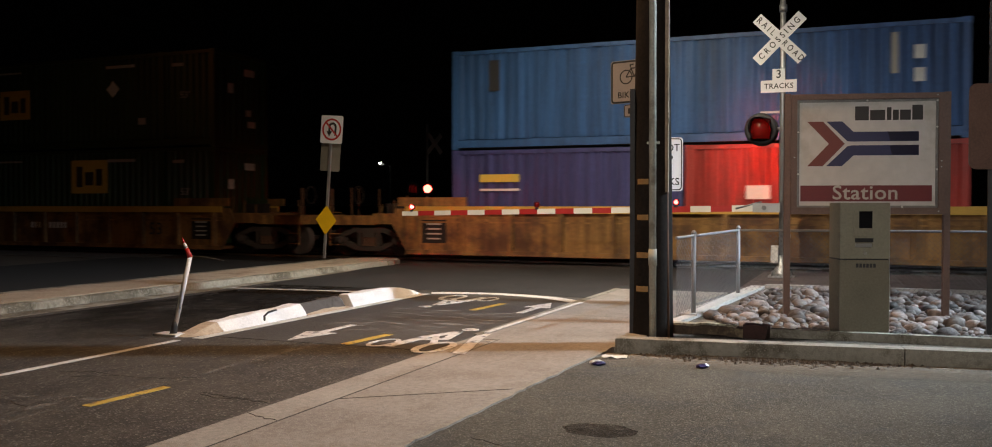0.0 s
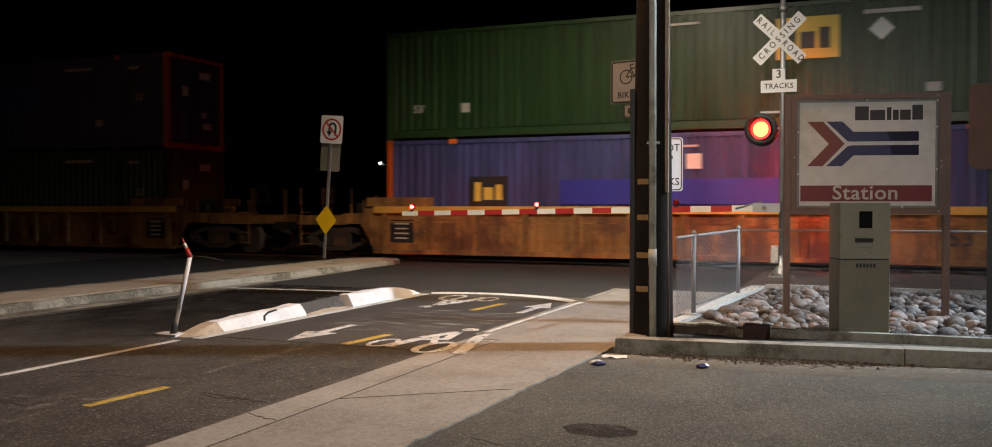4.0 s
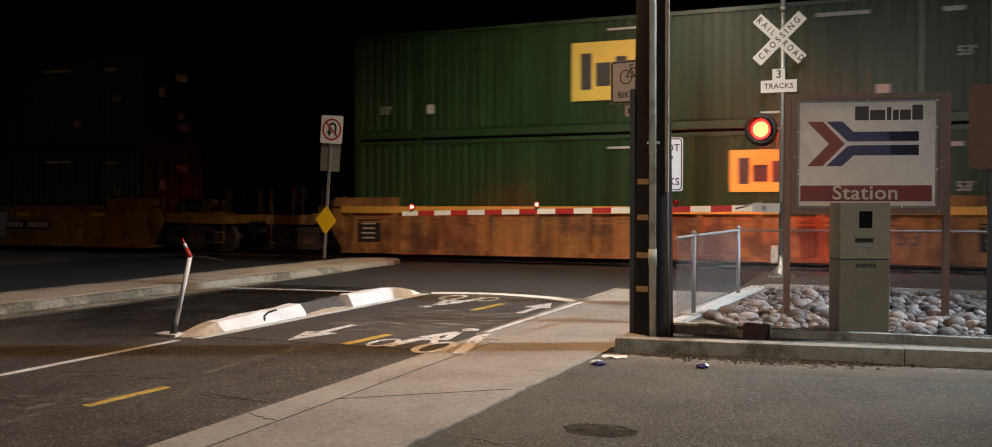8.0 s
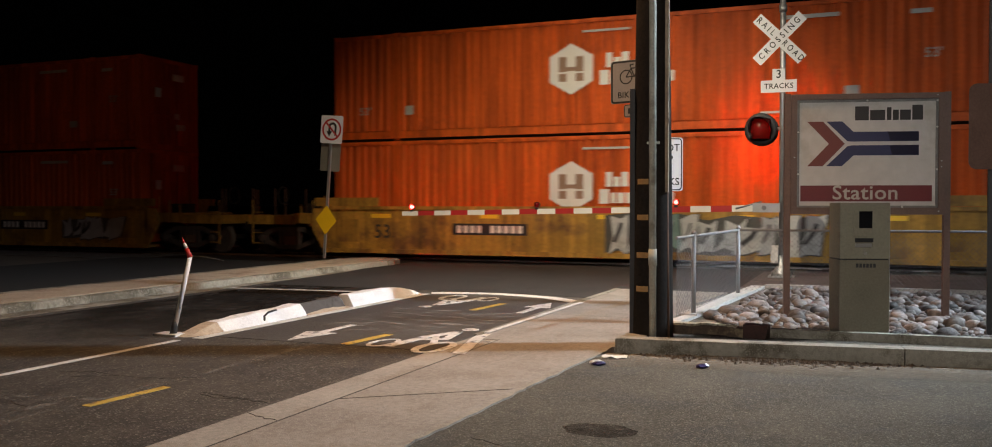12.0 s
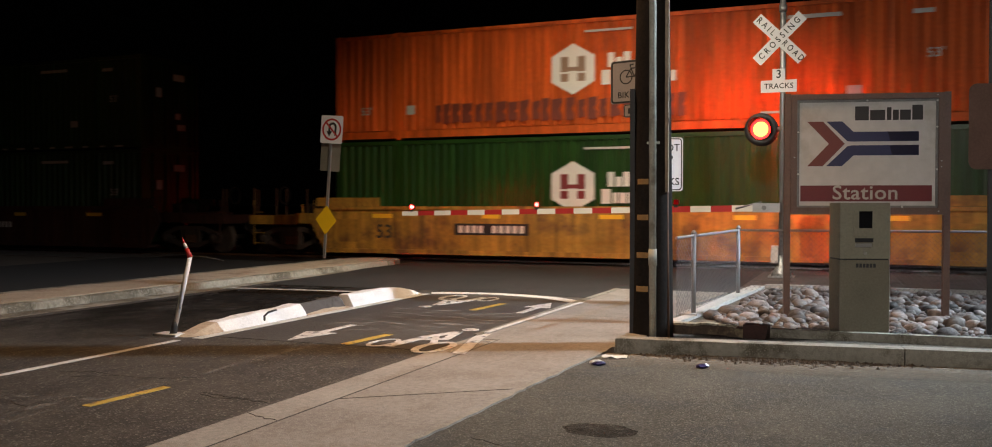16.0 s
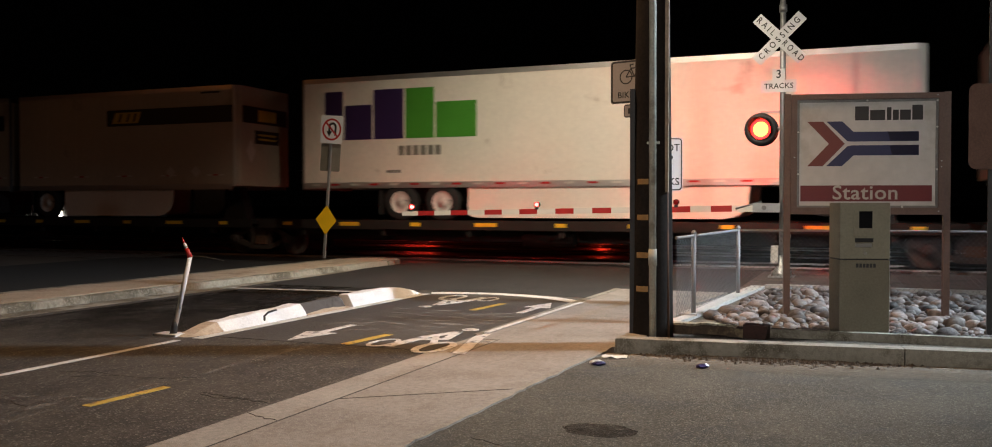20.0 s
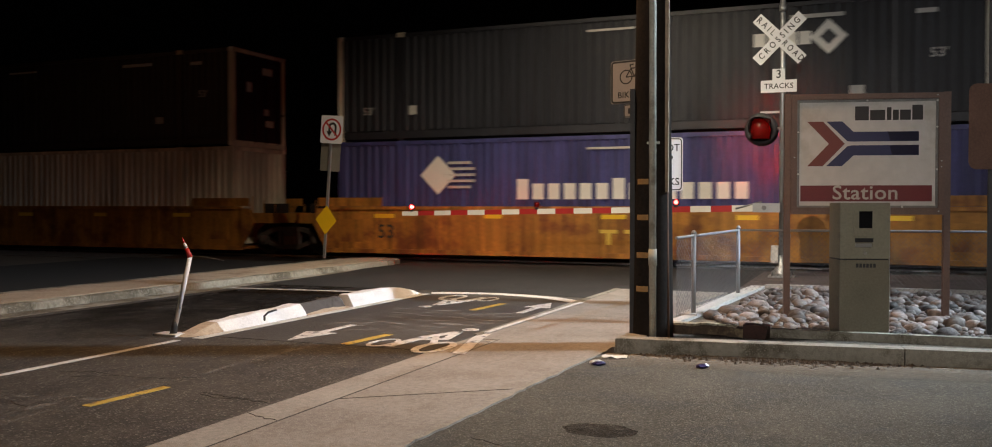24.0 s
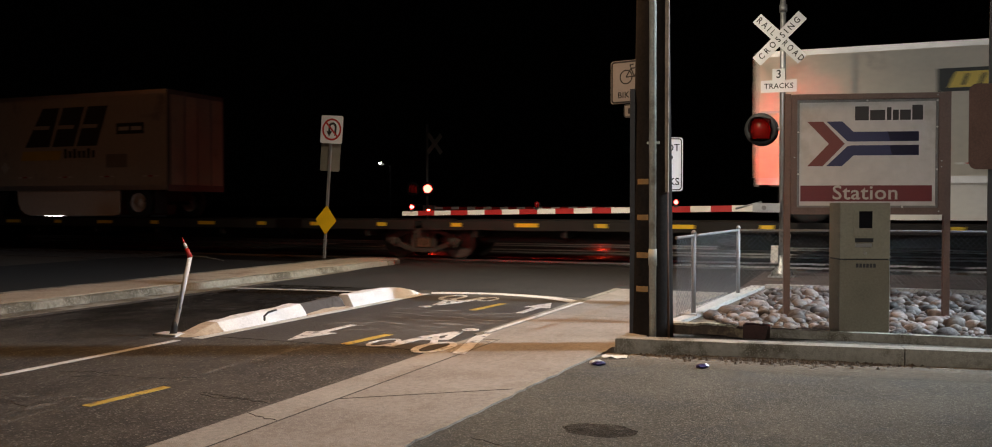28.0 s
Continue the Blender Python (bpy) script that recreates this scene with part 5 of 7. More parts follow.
for lx, group in ((-8.0, None), (-4.96, SHUTTERS_A), (-1.94, SHUTTERS_B)):
    z = -0.0166 * -lx - 0.004 + 0.15
    body = part("gate_lamp", soften(box(bmesh.new(), lx - 0.035, lx + 0.035, -0.02, 0.03, z - 0.11, z - 0.06), 0.005), BLACK, gt)
    head = part("lamp_head", lathe(bmesh.new(), [(0.062, 0.0), (0.062, -0.07), (0.02, -0.075)], 14, pose(0, 0, 0, 90, 0, 0)), BLACK, gt, "small red gate lamp", pose(lx, 0, z))
    part("lens", lathe(bmesh.new(), [(0.001, -0.002), (0.045, -0.002), (0.045, 0.002)], 14, pose(0, 0, 0, 90, 0, 0)), RED_SMALL if group is not None else RED_TIP, head, "glowing red lens")
    if group is None:
        part("rear_lens", lathe(bmesh.new(), [(0.001, -0.002), (0.05, -0.002), (0.05, 0.002)], 14, pose(0, 0.082, 0, -90, 0, 0)), RED_REAR_TIP, head, "glowing red lens")
        # hidden plate added to hold the red light low on the cars
        part("rear_light_stop", box(bmesh.new(), -0.06, 0.06, 0.076, 0.30, 0.054, 0.058), BLACK, head, "small black plate added to block upward light")
    else:
        group.append(part("shutter", SMALL_SHUTTER, None, head, "dark red turning shutter added to blink the lamp"))

fs = thing("crossing_signal", pose(-18.86, 38.0, 0.0), "far crossing signal mast with a flashing red lamp", "signal")
part("mast", rod(bmesh.new(), (0, 0, -0.1), (0, 0, 5.2), 0.06, n=12), STEEL, fs)
for a in (45, -45):
    part("crossbuck_blade", flat(rounded(1.22, 0.225, 0.01), 0.006), SIGN_BACK, fs, "grey back of a crossbuck blade", pose(0.35, 0.075 + a * 0.0002, 4.3, 90, a, 70))
part("cross_arm", rod(bmesh.new(), (-0.75, 0, 2.2), (0.35, 0, 2.2), 0.03, n=10), STEEL, fs)
FAR_RED = glow("far_red_lamp", (1.0, 0.03, 0.02), 34.0)
flasher(fs, pose(0.10, -0.16, 2.21, 0, 0, 22), FAR_RED, SHUTTERS_B, False, False)
flasher(fs, pose(-0.66, -0.16, 2.21, 0, 0, 22), FAR_RED, SHUTTERS_A, False, False)

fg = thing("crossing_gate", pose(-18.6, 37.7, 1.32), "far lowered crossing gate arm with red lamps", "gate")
part("pivot_casting", soften(box(bmesh.new(), -0.3, 0.3, -0.08, 0.08, -0.12, 0.12), 0.02), STEEL, fg)
for i in range(21):
    part("arm_section", box(bmesh.new(), 0.3 + 0.4 * i, 0.7 + 0.4 * i, -0.016, 0.016, -0.06, 0.06), ARM_R if i % 2 else ARM_W, fg)
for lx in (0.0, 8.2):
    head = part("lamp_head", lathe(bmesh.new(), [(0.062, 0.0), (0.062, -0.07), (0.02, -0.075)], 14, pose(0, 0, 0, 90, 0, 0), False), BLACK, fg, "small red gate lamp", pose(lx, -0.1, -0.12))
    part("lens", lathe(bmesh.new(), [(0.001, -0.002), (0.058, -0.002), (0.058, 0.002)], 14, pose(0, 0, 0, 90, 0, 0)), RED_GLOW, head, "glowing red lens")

# ---------------------------------------------------------------- lamp posts that light the place
def lamp_post(x, y, h, way, label):
    p = thing("lamp_post", pose(x, y, 0.0, 0, 0, way), label, "lamp post")
    part("footing", lathe(bmesh.new(), [(0.28, -0.05), (0.28, 0.45), (0.24, 0.5)], 16, None, True), KERB, p)
    part("pole", rod(bmesh.new(), (0, 0, 0.45), (0, 0, h + 0.15), 0.075, 0.05, n=14), STEEL, p)
    part("arm", rod(bmesh.new(), (0, 0, h + 0.12), (0.45, 0, h + 0.14), 0.03, n=10), STEEL, p)
    head = part("luminaire", soften(box(bmesh.new(), 0.42, 0.98, -0.17, 0.17, h + 0.06, h + 0.20), 0.03, 2), STEEL, p)
    part("diffuser", box(bmesh.new(), 0.50, 0.90, -0.12, 0.12, h + 0.045, h + 0.058), LUMINAIRE, head, "glowing lamp diffuser")
    return p


post = lamp_post(8.3, 13.6, 7.82, 180, "steel station lamp post with a shoebox luminaire and an added second head")
# second head, added to hold the trackside beam
head = part("luminaire", soften(box(bmesh.new(), -0.78, -0.22, -0.47, -0.13, 7.88, 8.02), 0.03, 2), STEEL, post)
part("diffuser", box(bmesh.new(), -0.70, -0.30, -0.42, -0.18, 7.865, 7.878), LUMINAIRE, head, "glowing lamp diffuser")

lamp_post(-28.4, 6.0, 8.92, 0, "steel roadside lamp post with a sodium luminaire")

# unseen post added for the fill lamp
lamp_post(1.3, -11.0, 8.92, 180, "unseen steel lamp post added to carry the fill light")

far_lamp = thing("street_lamp", pose(-38.3, 70, 0), "distant street lamp with a small white light", "street lamp")
part("pole", rod(bmesh.new(), (0, 0, -0.1), (0, 0, 4.9), 0.06, n=8), STEEL, far_lamp)
part("arm", rod(bmesh.new(), (0, 0, 4.85), (-1.0, 0, 5.1), 0.04, n=8), STEEL, far_lamp)
part("lamp", lathe(bmesh.new(), [(0.01, -0.1), (0.12, -0.05), (0.12, 0.05), (0.01, 0.1)], 12, pose(-1.02, 0, 5.12)), FAR_WHITE, far_lamp, "glowing white lamp")
hut = thing("house", pose(-66.5, 60, 0), "distant small house with a lit doorway", "house")
part("wall", solid(bmesh.new(), [(-8.0, -0.1), (6.3, -0.1), (6.3, 2.0), (-2.3, 3.0), (-8.0, 2.4)], -7, 0, pose(0, 0, 0, 90, 0, 0)), CURB_W, hut)
part("roof", solid(bmesh.new(), [(-8.5, 2.38), (-2.3, 3.05), (7.0, 1.95), (7.0, 2.1), (-2.3, 3.22), (-8.5, 2.53)], -7.4, 0.4, pose(0, 0, 0, 90, 0, 0)), UNDER, hut)
part("doorway", solid(bmesh.new(), [(-1.05, 0.2), (1.05, 0.2)] + [(1.05 * math.cos(radians(15 * i)), 0.55 + 0.85 * math.sin(radians(15 * i))) for i in range(13)], -0.05, -0.012, pose(0, -0.10, 0, 90, 0, 0)), FAR_WINDOW, hut, "brightly lit arched doorway")
for i in range(8):
    part("railing_bar", box(bmesh.new(), -2.4 + 0.62 * i, -2.34 + 0.62 * i, -0.9, -0.84, 0.0, 1.1), BLACK, hut)
wires = tagged(new("overhead_wire"), "thin dark wire between distant poles", "wire")
bm = bmesh.new()
pts = [Vector((-70 + 31 * i / 8, 70, 4.6 + 0.35 * (i / 8) - 0.35 * math.sin(math.pi * i / 8))) for i in range(9)]
for a, b in zip(pts, pts[1:]):
    rod(bm, a, b, 0.02, n=5)
part("strand", bm, STEEL, wires)


# ---------------------------------------------------------------- the train: shared pieces
SHAPES = {}


def kept(key, make, material):
    """One mesh for all pieces of a kind."""
    k = (key, material.name)
    if k not in SHAPES:
        SHAPES[k] = as_mesh(make(), material, str(key[0]))
    return SHAPES[k]


def corrugated(length, z0, z1, y, depth, pitch):
    """A sheet of upright trapezoid ribs along x, its outer faces at y."""
    bm = bmesh.new()
    n = max(1, round(length / pitch))
    p = length / n
    prof = []
    for i in range(n):
        a = -length / 2 + i * p
        prof += [(a, y), (a + 0.29 * p, y), (a + 0.5 * p, y + depth), (a + 0.79 * p, y + depth)]
    prof.append((length / 2, y))
    lo = [bm.verts.new((x, q, z0)) for x, q in prof]
    hi = [bm.verts.new((x, q, z1)) for x, q in prof]
    for i in range(len(prof) - 1):
        bm.faces.new((lo[i], lo[i + 1], hi[i + 1], hi[i]))
    return bm


TRAIN = []        # (thing, its place along the train)
WHEELSETS = []    # (wheelset, its place on the truck)


def on_train(ob, s, z=0.0):
    TRAIN.append((ob, s, z))
    return ob


def mark(parent, x, z, w, h, material, y=-1.301, name="marking", label=""):
    key = ("marking", round(w, 2), round(h, 2))
    me = kept(key, lambda: box(bmesh.new(), -w / 2, w / 2, -0.004, 0.0, -h / 2, h / 2), material)
    return part(name, me, None, parent, label, pose(x, y, z))


def shape(parent, x, z, poly, material, y=-1.301, name="emblem", label="", thick=0.004):
    return part(name, solid(bmesh.new(), poly, 0, thick), material, parent, label, pose(x, y, z, 90, 0, 0))


def yellow_emblem(c, x, z, w=1.35, h=1.0, ink=None):
    p = mark(c, x, z, w, h, LOGO_Y if ink is None else BLACK, name="logo_panel", label="yellow panel with dark shapes")
    k = CHARCOAL if ink is None else LOGO_Y
    for dx, dz, ww, hh in ((-0.27, 0.0, 0.17, 0.62), (0.0, -0.06, 0.24, 0.40), (0.27, -0.02, 0.17, 0.50)):
        mark(p, dx * w, dz * h, ww * w, hh * h, k, -0.005, "logo_shape")


def hexagon_emblem(c, x, z, words=True, inc=False, ink=None):
    h = 0.64
    p = shape(c, x, z, [(0.0, -h), (0.56, -h * 0.5), (0.56, h * 0.5), (0.0, h), (-0.56, h * 0.5), (-0.56, -h * 0.5)], LOGO_W, label="white hexagon emblem")
    for dx, dz, ww, hh in ((-0.22, 0, 0.2, 0.62), (0.22, 0, 0.2, 0.62), (0, -0.0, 0.24, 0.10)):
        part("logo_shape", kept(("logo_shape", ww, hh), lambda: box(bmesh.new(), -ww / 2, ww / 2, -hh / 2, hh / 2, 0.0, 0.004), ink or LOGO_DR), None, p, "", pose(dx, dz, 0.004))
    part("logo_line", kept(("logo_line",), lambda: box(bmesh.new(), -0.36, 0.36, -0.02, 0.02, 0.0, 0.003), LOGO_W), None, p, "", pose(0, -0.09, 0.0085))
    if words:
        bits = [(0.98, 0.17, 0.16, 0.36), (1.18, 0.11, 0.16, 0.24), (1.38, 0.17, 0.17, 0.36), (0.86, -0.25, 0.24, 0.36), (1.09, -0.29, 0.12, 0.26), (1.28, -0.29, 0.18, 0.26), (1.5, -0.29, 0.18, 0.26), (1.72, -0.33, 0.18, 0.32)]
        if inc:
            bits += [(2.1, -0.25, 0.07, 0.34), (2.28, -0.29, 0.18, 0.26), (2.5, -0.29, 0.15, 0.26)]
        for dx, dz, ww, hh in bits:
            mark(c, x + dx, z + dz, ww, hh, LOGO_W, name="word_bar", label="white word shape")


def arrow_emblem(c, x, z, big=False):
    k = LOGO_W
    for i, w in enumerate((0.26, 0.32, 0.26, 0.26)):
        mark(c, x + (-0.55, -0.2, 0.14, 0.44)[i], z, w, 0.3, k, name="word_bar", label="white word shape")
    q = shape(c, x + 0.95, z, [(-0.4, 0), (0, -0.4), (0.4, 0), (0, 0.4)], k, label="white diamond emblem")
    part("logo_shape", kept(("logo_square",), lambda: box(bmesh.new(), -0.13, 0.13, -0.13, 0.13, 0.0, 0.004), NAVY), None, q, "", pose(0, 0, 0.004, 0, 0, 45))


def container(s, z, length, height, paint, end="wall", post=None, emblems=(), plain=False, label=""):
    """A shipping container whose middle is at s along the train, standing at height z."""
    post = post or paint
    c = thing("shipping_container", pose(s, TRAIN_Y, z), label, "container", "stacked containers")
    L, H, W = length / 2, height, 1.295
    inner = length - 0.32
    for y, side in ((-W + 0.012, 1), (W - 0.012, -1)):
        me = kept(("side_wall", length, height, side), lambda: corrugated(inner, 0.272, H - 0.11, y, 0.058 * side, 0.235 if length > 14 else 0.277), paint)
        part("side_wall", me, None, c)
    part("roof", kept(("roof", length, height), lambda: box(bmesh.new(), -L + 0.05, L - 0.05, -W + 0.05, W - 0.05, H - 0.04, H - 0.005), paint), None, c)
    part("floor", kept(("floor", length), lambda: box(bmesh.new(), -L + 0.05, L - 0.05, -W + 0.06, W - 0.06, 0.03, 0.13), UNDER), None, c)
    for y in (-W, W - 0.06):
        part("top_rail", kept(("top_rail", length, height, y), lambda: box(bmesh.new(), -L + 0.16, L - 0.16, y, y + 0.06, H - 0.11, H - 0.02), paint), None, c)
        part("bottom_rail", kept(("bottom_rail", length, y), lambda: box(bmesh.new(), -L + 0.16, L - 0.16, y, y + 0.06, 0.055, 0.25), paint), None, c)
    for x in (-L, L - 0.16):
        for y in (-W, W - 0.14):
            part("corner_post", kept(("corner_post", length, height, x, y), lambda: box(bmesh.new(), x, x + 0.16, y, y + 0.14, 0.12, H - 0.12), post), None, c)
            for zz in (0.0, H - 0.118):
                part("corner_casting", kept(("corner_casting", length, height, x, y, zz), lambda: soften(box(bmesh.new(), x - 0.004, x + 0.178, y - 0.004 if y < 0 else y, y + 0.162 if y < 0 else y + 0.144, zz, zz + 0.118), 0.012), post), None, c)
    if length > 14:
        for x in (-6.2, 6.05):
            part("stacking_post", kept(("stacking_post", height, x), lambda: box(bmesh.new(), x, x + 0.15, -W - 0.004, -W + 0.05, 0.0, H), paint), None, c)
            part("stacking_casting", kept(("stacking_casting", height, x), lambda: soften(box(bmesh.new(), x - 0.04, x + 0.19, -W - 0.006, -W + 0.12, H - 0.12, H + 0.004), 0.01), post), None, c)
    for end_x, face in ((L - 0.05, 1), (-L + 0.05, -1)):
        if face > 0 and end == "door":
            for y0, y1 in ((-1.13, -0.01), (0.01, 1.13)):
                d = part("door", kept(("door", length, height, y0), lambda: soften(box(bmesh.new(), end_x - 0.04, end_x + 0.02, y0, y1, 0.17, H - 0.12), 0.01), paint), None, c)
                for q in (0.28, 0.80):
                    part("lock_rod", kept(("lock_rod", length, height, y0, q), lambda: rod(bmesh.new(), (end_x + 0.045, y0 + q * 1.12, 0.12), (end_x + 0.045, y0 + q * 1.12, H - 0.1), 0.02, n=8), paint), None, d)
                    part("lock_handle", kept(("lock_handle", length, y0, q), lambda: box(bmesh.new(), end_x + 0.03, end_x + 0.07, y0 + q * 1.12 - 0.05, y0 + q * 1.12 + 0.3, 1.05, 1.1), paint), None, d)
        else:
            def sheet():
                bm = corrugated(2.3, 0.17, H - 0.12, 0.0, 0.036, 0.29)
                bm.transform(pose(end_x, 0, 0, 0, 0, 90 * face))
                return bm
            part("end_wall", kept(("end_wall", length, height, face), sheet, paint), None, c)
        part("end_sill", kept(("end_sill", length, face), lambda: box(bmesh.new(), end_x - 0.05, end_x + 0.04, -1.15, 1.15, 0.0, 0.17), post), None, c)
        part("end_header", kept(("end_header", length, height, face), lambda: box(bmesh.new(), end_x - 0.05, end_x + 0.04, -1.15, 1.15, H - 0.12, H), post), None, c)
        if face > 0 and not plain:
            for y, zz, ww, hh in ((0.35, H - 0.55, 0.5, 0.22), (-0.55, H * 0.62, 0.26, 0.3), (0.45, 0.75, 0.4, 0.2), (0.3, H * 0.38, 0.24, 0.2)):
                part("end_marking", kept(("end_marking", ww, hh), lambda: box(bmesh.new(), -0.004, 0.0, -ww / 2, ww / 2, -hh / 2, hh / 2), LOGO_W), None, c, "", pose(end_x + 0.075, y, zz))
    if not plain:
        mark(c, 4.5, H - 0.36, 1.15, 0.09, LOGO_DIM)
        mark(c, -0.3, H - 0.33, 1.2, 0.055, LOGO_DIM)
        mark(c, 6.75, H - 0.42, 0.42, 0.10, LOGO_DIM)
        mark(c, -5.75, 0.80, 0.24, 0.24, LOGO_DIM)
        mark(c, 5.35, 0.82, 0.30, 0.2, LOGO_DIM)
        for x, zz in ((7.0, 1.55 if H > 2.7 else 1.2), (-7.1, 0.8)):
            lettering("size_mark", "53'", 0.29, LOGO_DIM, c, pose(x, -1.3005, zz, 90, 0, 0), 0.0015)
    for fn, *args in emblems:
        fn(c, *args)
    return on_train(c, s, z)


def diamond(c, x, z, r=0.26):
    shape(c, x, z, [(-r, 0), (0, -r), (r, 0), (0, r)], LOGO_W, name="diamond_placard")


# ---- running gear
def truck_parts():
    m = pose(0, 0, 0, 90, 0, 0)
    bm = bmesh.new()
    band(bm, [(-1.10, 0.47), (-0.86, 0.60), (-0.46, 0.76), (0.46, 0.76), (0.86, 0.60), (1.10, 0.47)], 0.13, -0.07, 0.07, m)
    band(bm, [(-0.98, 0.44), (-0.62, 0.36), (-0.34, 0.24), (0.34, 0.24), (0.62, 0.36), (0.98, 0.44)], 0.12, -0.068, 0.068, m)
    for cx in (-0.30, 0.30):
        band(bm, [(cx, 0.27), (cx, 0.74)], 0.11, -0.066, 0.066, m)
    for cx in (-0.89, 0.89):
        lathe(bm, [(0.17, -0.075), (0.17, 0.075)], 14, m @ pose(cx, 0.47, 0), True)
    side = as_mesh(bm, TRUCKM, "side_frame")
    hole = as_mesh(soften(box(bmesh.new(), -0.2, 0.2, -0.06, 0.06, 0.58, 0.70), 0.02), RUST, "bolster_end")
    spring = as_mesh(lathe(bmesh.new(), [(0.075, 0.0), (0.085, 0.04), (0.065, 0.08), (0.085, 0.12), (0.065, 0.16), (0.085, 0.20), (0.075, 0.24)], 10), RUST, "spring")
    bolster = as_mesh(soften(box(bmesh.new(), -0.2, 0.2, -1.12, 1.12, 0.56, 0.80), 0.03), TRUCKM, "bolster")
    cap = as_mesh(lathe(bmesh.new(), [(0.12, 0.0), (0.12, 0.06), (0.05, 0.08)], 12, pose(0, 0, 0, 90, 0, 0), True), TRUCKM, "bearing_cap")
    bm = rod(bmesh.new(), (0, -0.95, 0), (0, 0.95, 0), 0.08, n=12)
    axle = as_mesh(bm, WHEELM, "axle")
    wm = []
    for y in (-0.72, 0.72):
        sgn = -1 if y < 0 else 1
        bm = lathe(bmesh.new(), [(0.08, 0.06), (0.12, 0.07), (0.30, 0.035), (0.37, 0.06), (0.455, 0.06), (0.46, -0.05), (0.485, -0.06), (0.485, -0.085), (0.37, -0.07), (0.10, -0.06)], 28, pose(0, y, 0, -90 * sgn, 0, 0), False)
        wm.append(as_mesh(bm, WHEELM, "wheel"))
    return side, hole, spring, bolster, cap, axle, wm


TRUCK = truck_parts()


def truck(car, x):
    side, hole, spring, bolster, cap, axle, wheels = TRUCK
    t = part("truck", bolster, None, car, "dark cast-steel truck with two wheelsets", pose(x, 0, 0))
    for y in (-1.03, 1.03):
        part("side_frame", side, None, t, "", pose(0, y, 0))
        for sx in (-0.14, 0.0, 0.14):
            part("spring", spring, None, t, "", pose(sx, y * 1.01, 0.32))
    part("bolster_end", hole, None, t, "", pose(0, -1.03, 0))
    for sx in (-0.89, 0.89):
        part("bearing_cap", cap, None, t, "", pose(sx, -1.115, 0.47))
        w = part("wheelset", axle, None, t, "", pose(sx, 0, 0.47))
        w.data = axle_with_wheels(axle, wheels)
        WHEELSETS.append((w, sx))
    return t


WHEELED = []


def axle_with_wheels(axle, wheels):
    """One rigid wheelset: the axle and both wheels."""
    if not WHEELED:
        bm = bmesh.new()
        for me in (axle, *wheels):
            bm.from_mesh(me)
        WHEELED.append(as_mesh(bm, WHEELM, "wheelset"))
    return WHEELED[0]


def spray(parent, x0, x1, z0, z1, fills, seed, y=-1.384):
    """Unreadable sprayed shapes on a car side: slanted pale blocks with dark rims."""
    rng = random.Random(seed)
    n = max(4, int((x1 - x0) / 0.55))
    h = z1 - z0
    ground = [(x0 - 0.1 + (x1 - x0 + 0.2) * k / n, z0 + h * rng.uniform(0.0, 0.15)) for k in range(n + 1)] + [(x1 + 0.1 - (x1 - x0 + 0.2) * k / n, z1 - h * rng.uniform(0.0, 0.2)) for k in range(n + 1)]
    part("spray_ground", solid(bmesh.new(), ground, -0.003, -0.001), GRAF_K, parent, "thin dark sprayed ground", pose(0, y, 0, 90, 0, 0))
    x = x0
    i = 0
    while x < x1:
        w = rng.uniform(0.32, 0.66)
        h = (z1 - z0) * rng.uniform(0.75, 1.0)
        lean = rng.uniform(-0.12, 0.3)
        cz = z0 + h / 2 + rng.uniform(0, (z1 - z0) - h)
        cut = rng.uniform(-0.25, 0.25)
        pts = [(-w / 2, -h / 2), (-w * 0.05, -h / 2 + rng.uniform(0, 0.16)), (w / 2, -h / 2 + rng.uniform(-0.02, 0.14)), (w / 2 + lean * 0.4, h * cut), (w / 2 + lean, h / 2), (w * 0.1 + lean, h / 2 - rng.uniform(0, 0.2)), (-w / 2 + lean, h / 2 - rng.uniform(0, 0.12)), (-w * 0.3 + lean * 0.5, h * cut * 0.6)]
        rim = [(px * 1.10 + 0.015, pz * 1.04 - 0.01) for px, pz in pts]
        lift = 0.001 * (i % 3)
        part("spray_rim", solid(bmesh.new(), rim, lift, lift + 0.002), CHARCOAL, parent, "dark sprayed rim", pose(x + w / 2, y, cz, 90, 0, 0))
        part("spray_patch", solid(bmesh.new(), pts, lift + 0.0022, lift + 0.006), rng.choice(fills), parent, "pale sprayed shape", pose(x + w / 2, y, cz, 90, 0, 0))
        if rng.random() < 0.6:
            part("spray_stroke", band(bmesh.new(), [(-w * 0.2, -h * 0.2), (lean * 0.5, h * 0.05), (w * 0.15 + lean * 0.5, h * 0.28)], rng.uniform(0.05, 0.12), lift + 0.0062, lift + 0.008), CHARCOAL, parent, "dark sprayed stroke", pose(x + w / 2, y, cz, 90, 0, 0))
        x += w * rng.uniform(0.75, 1.05)
        i += 1


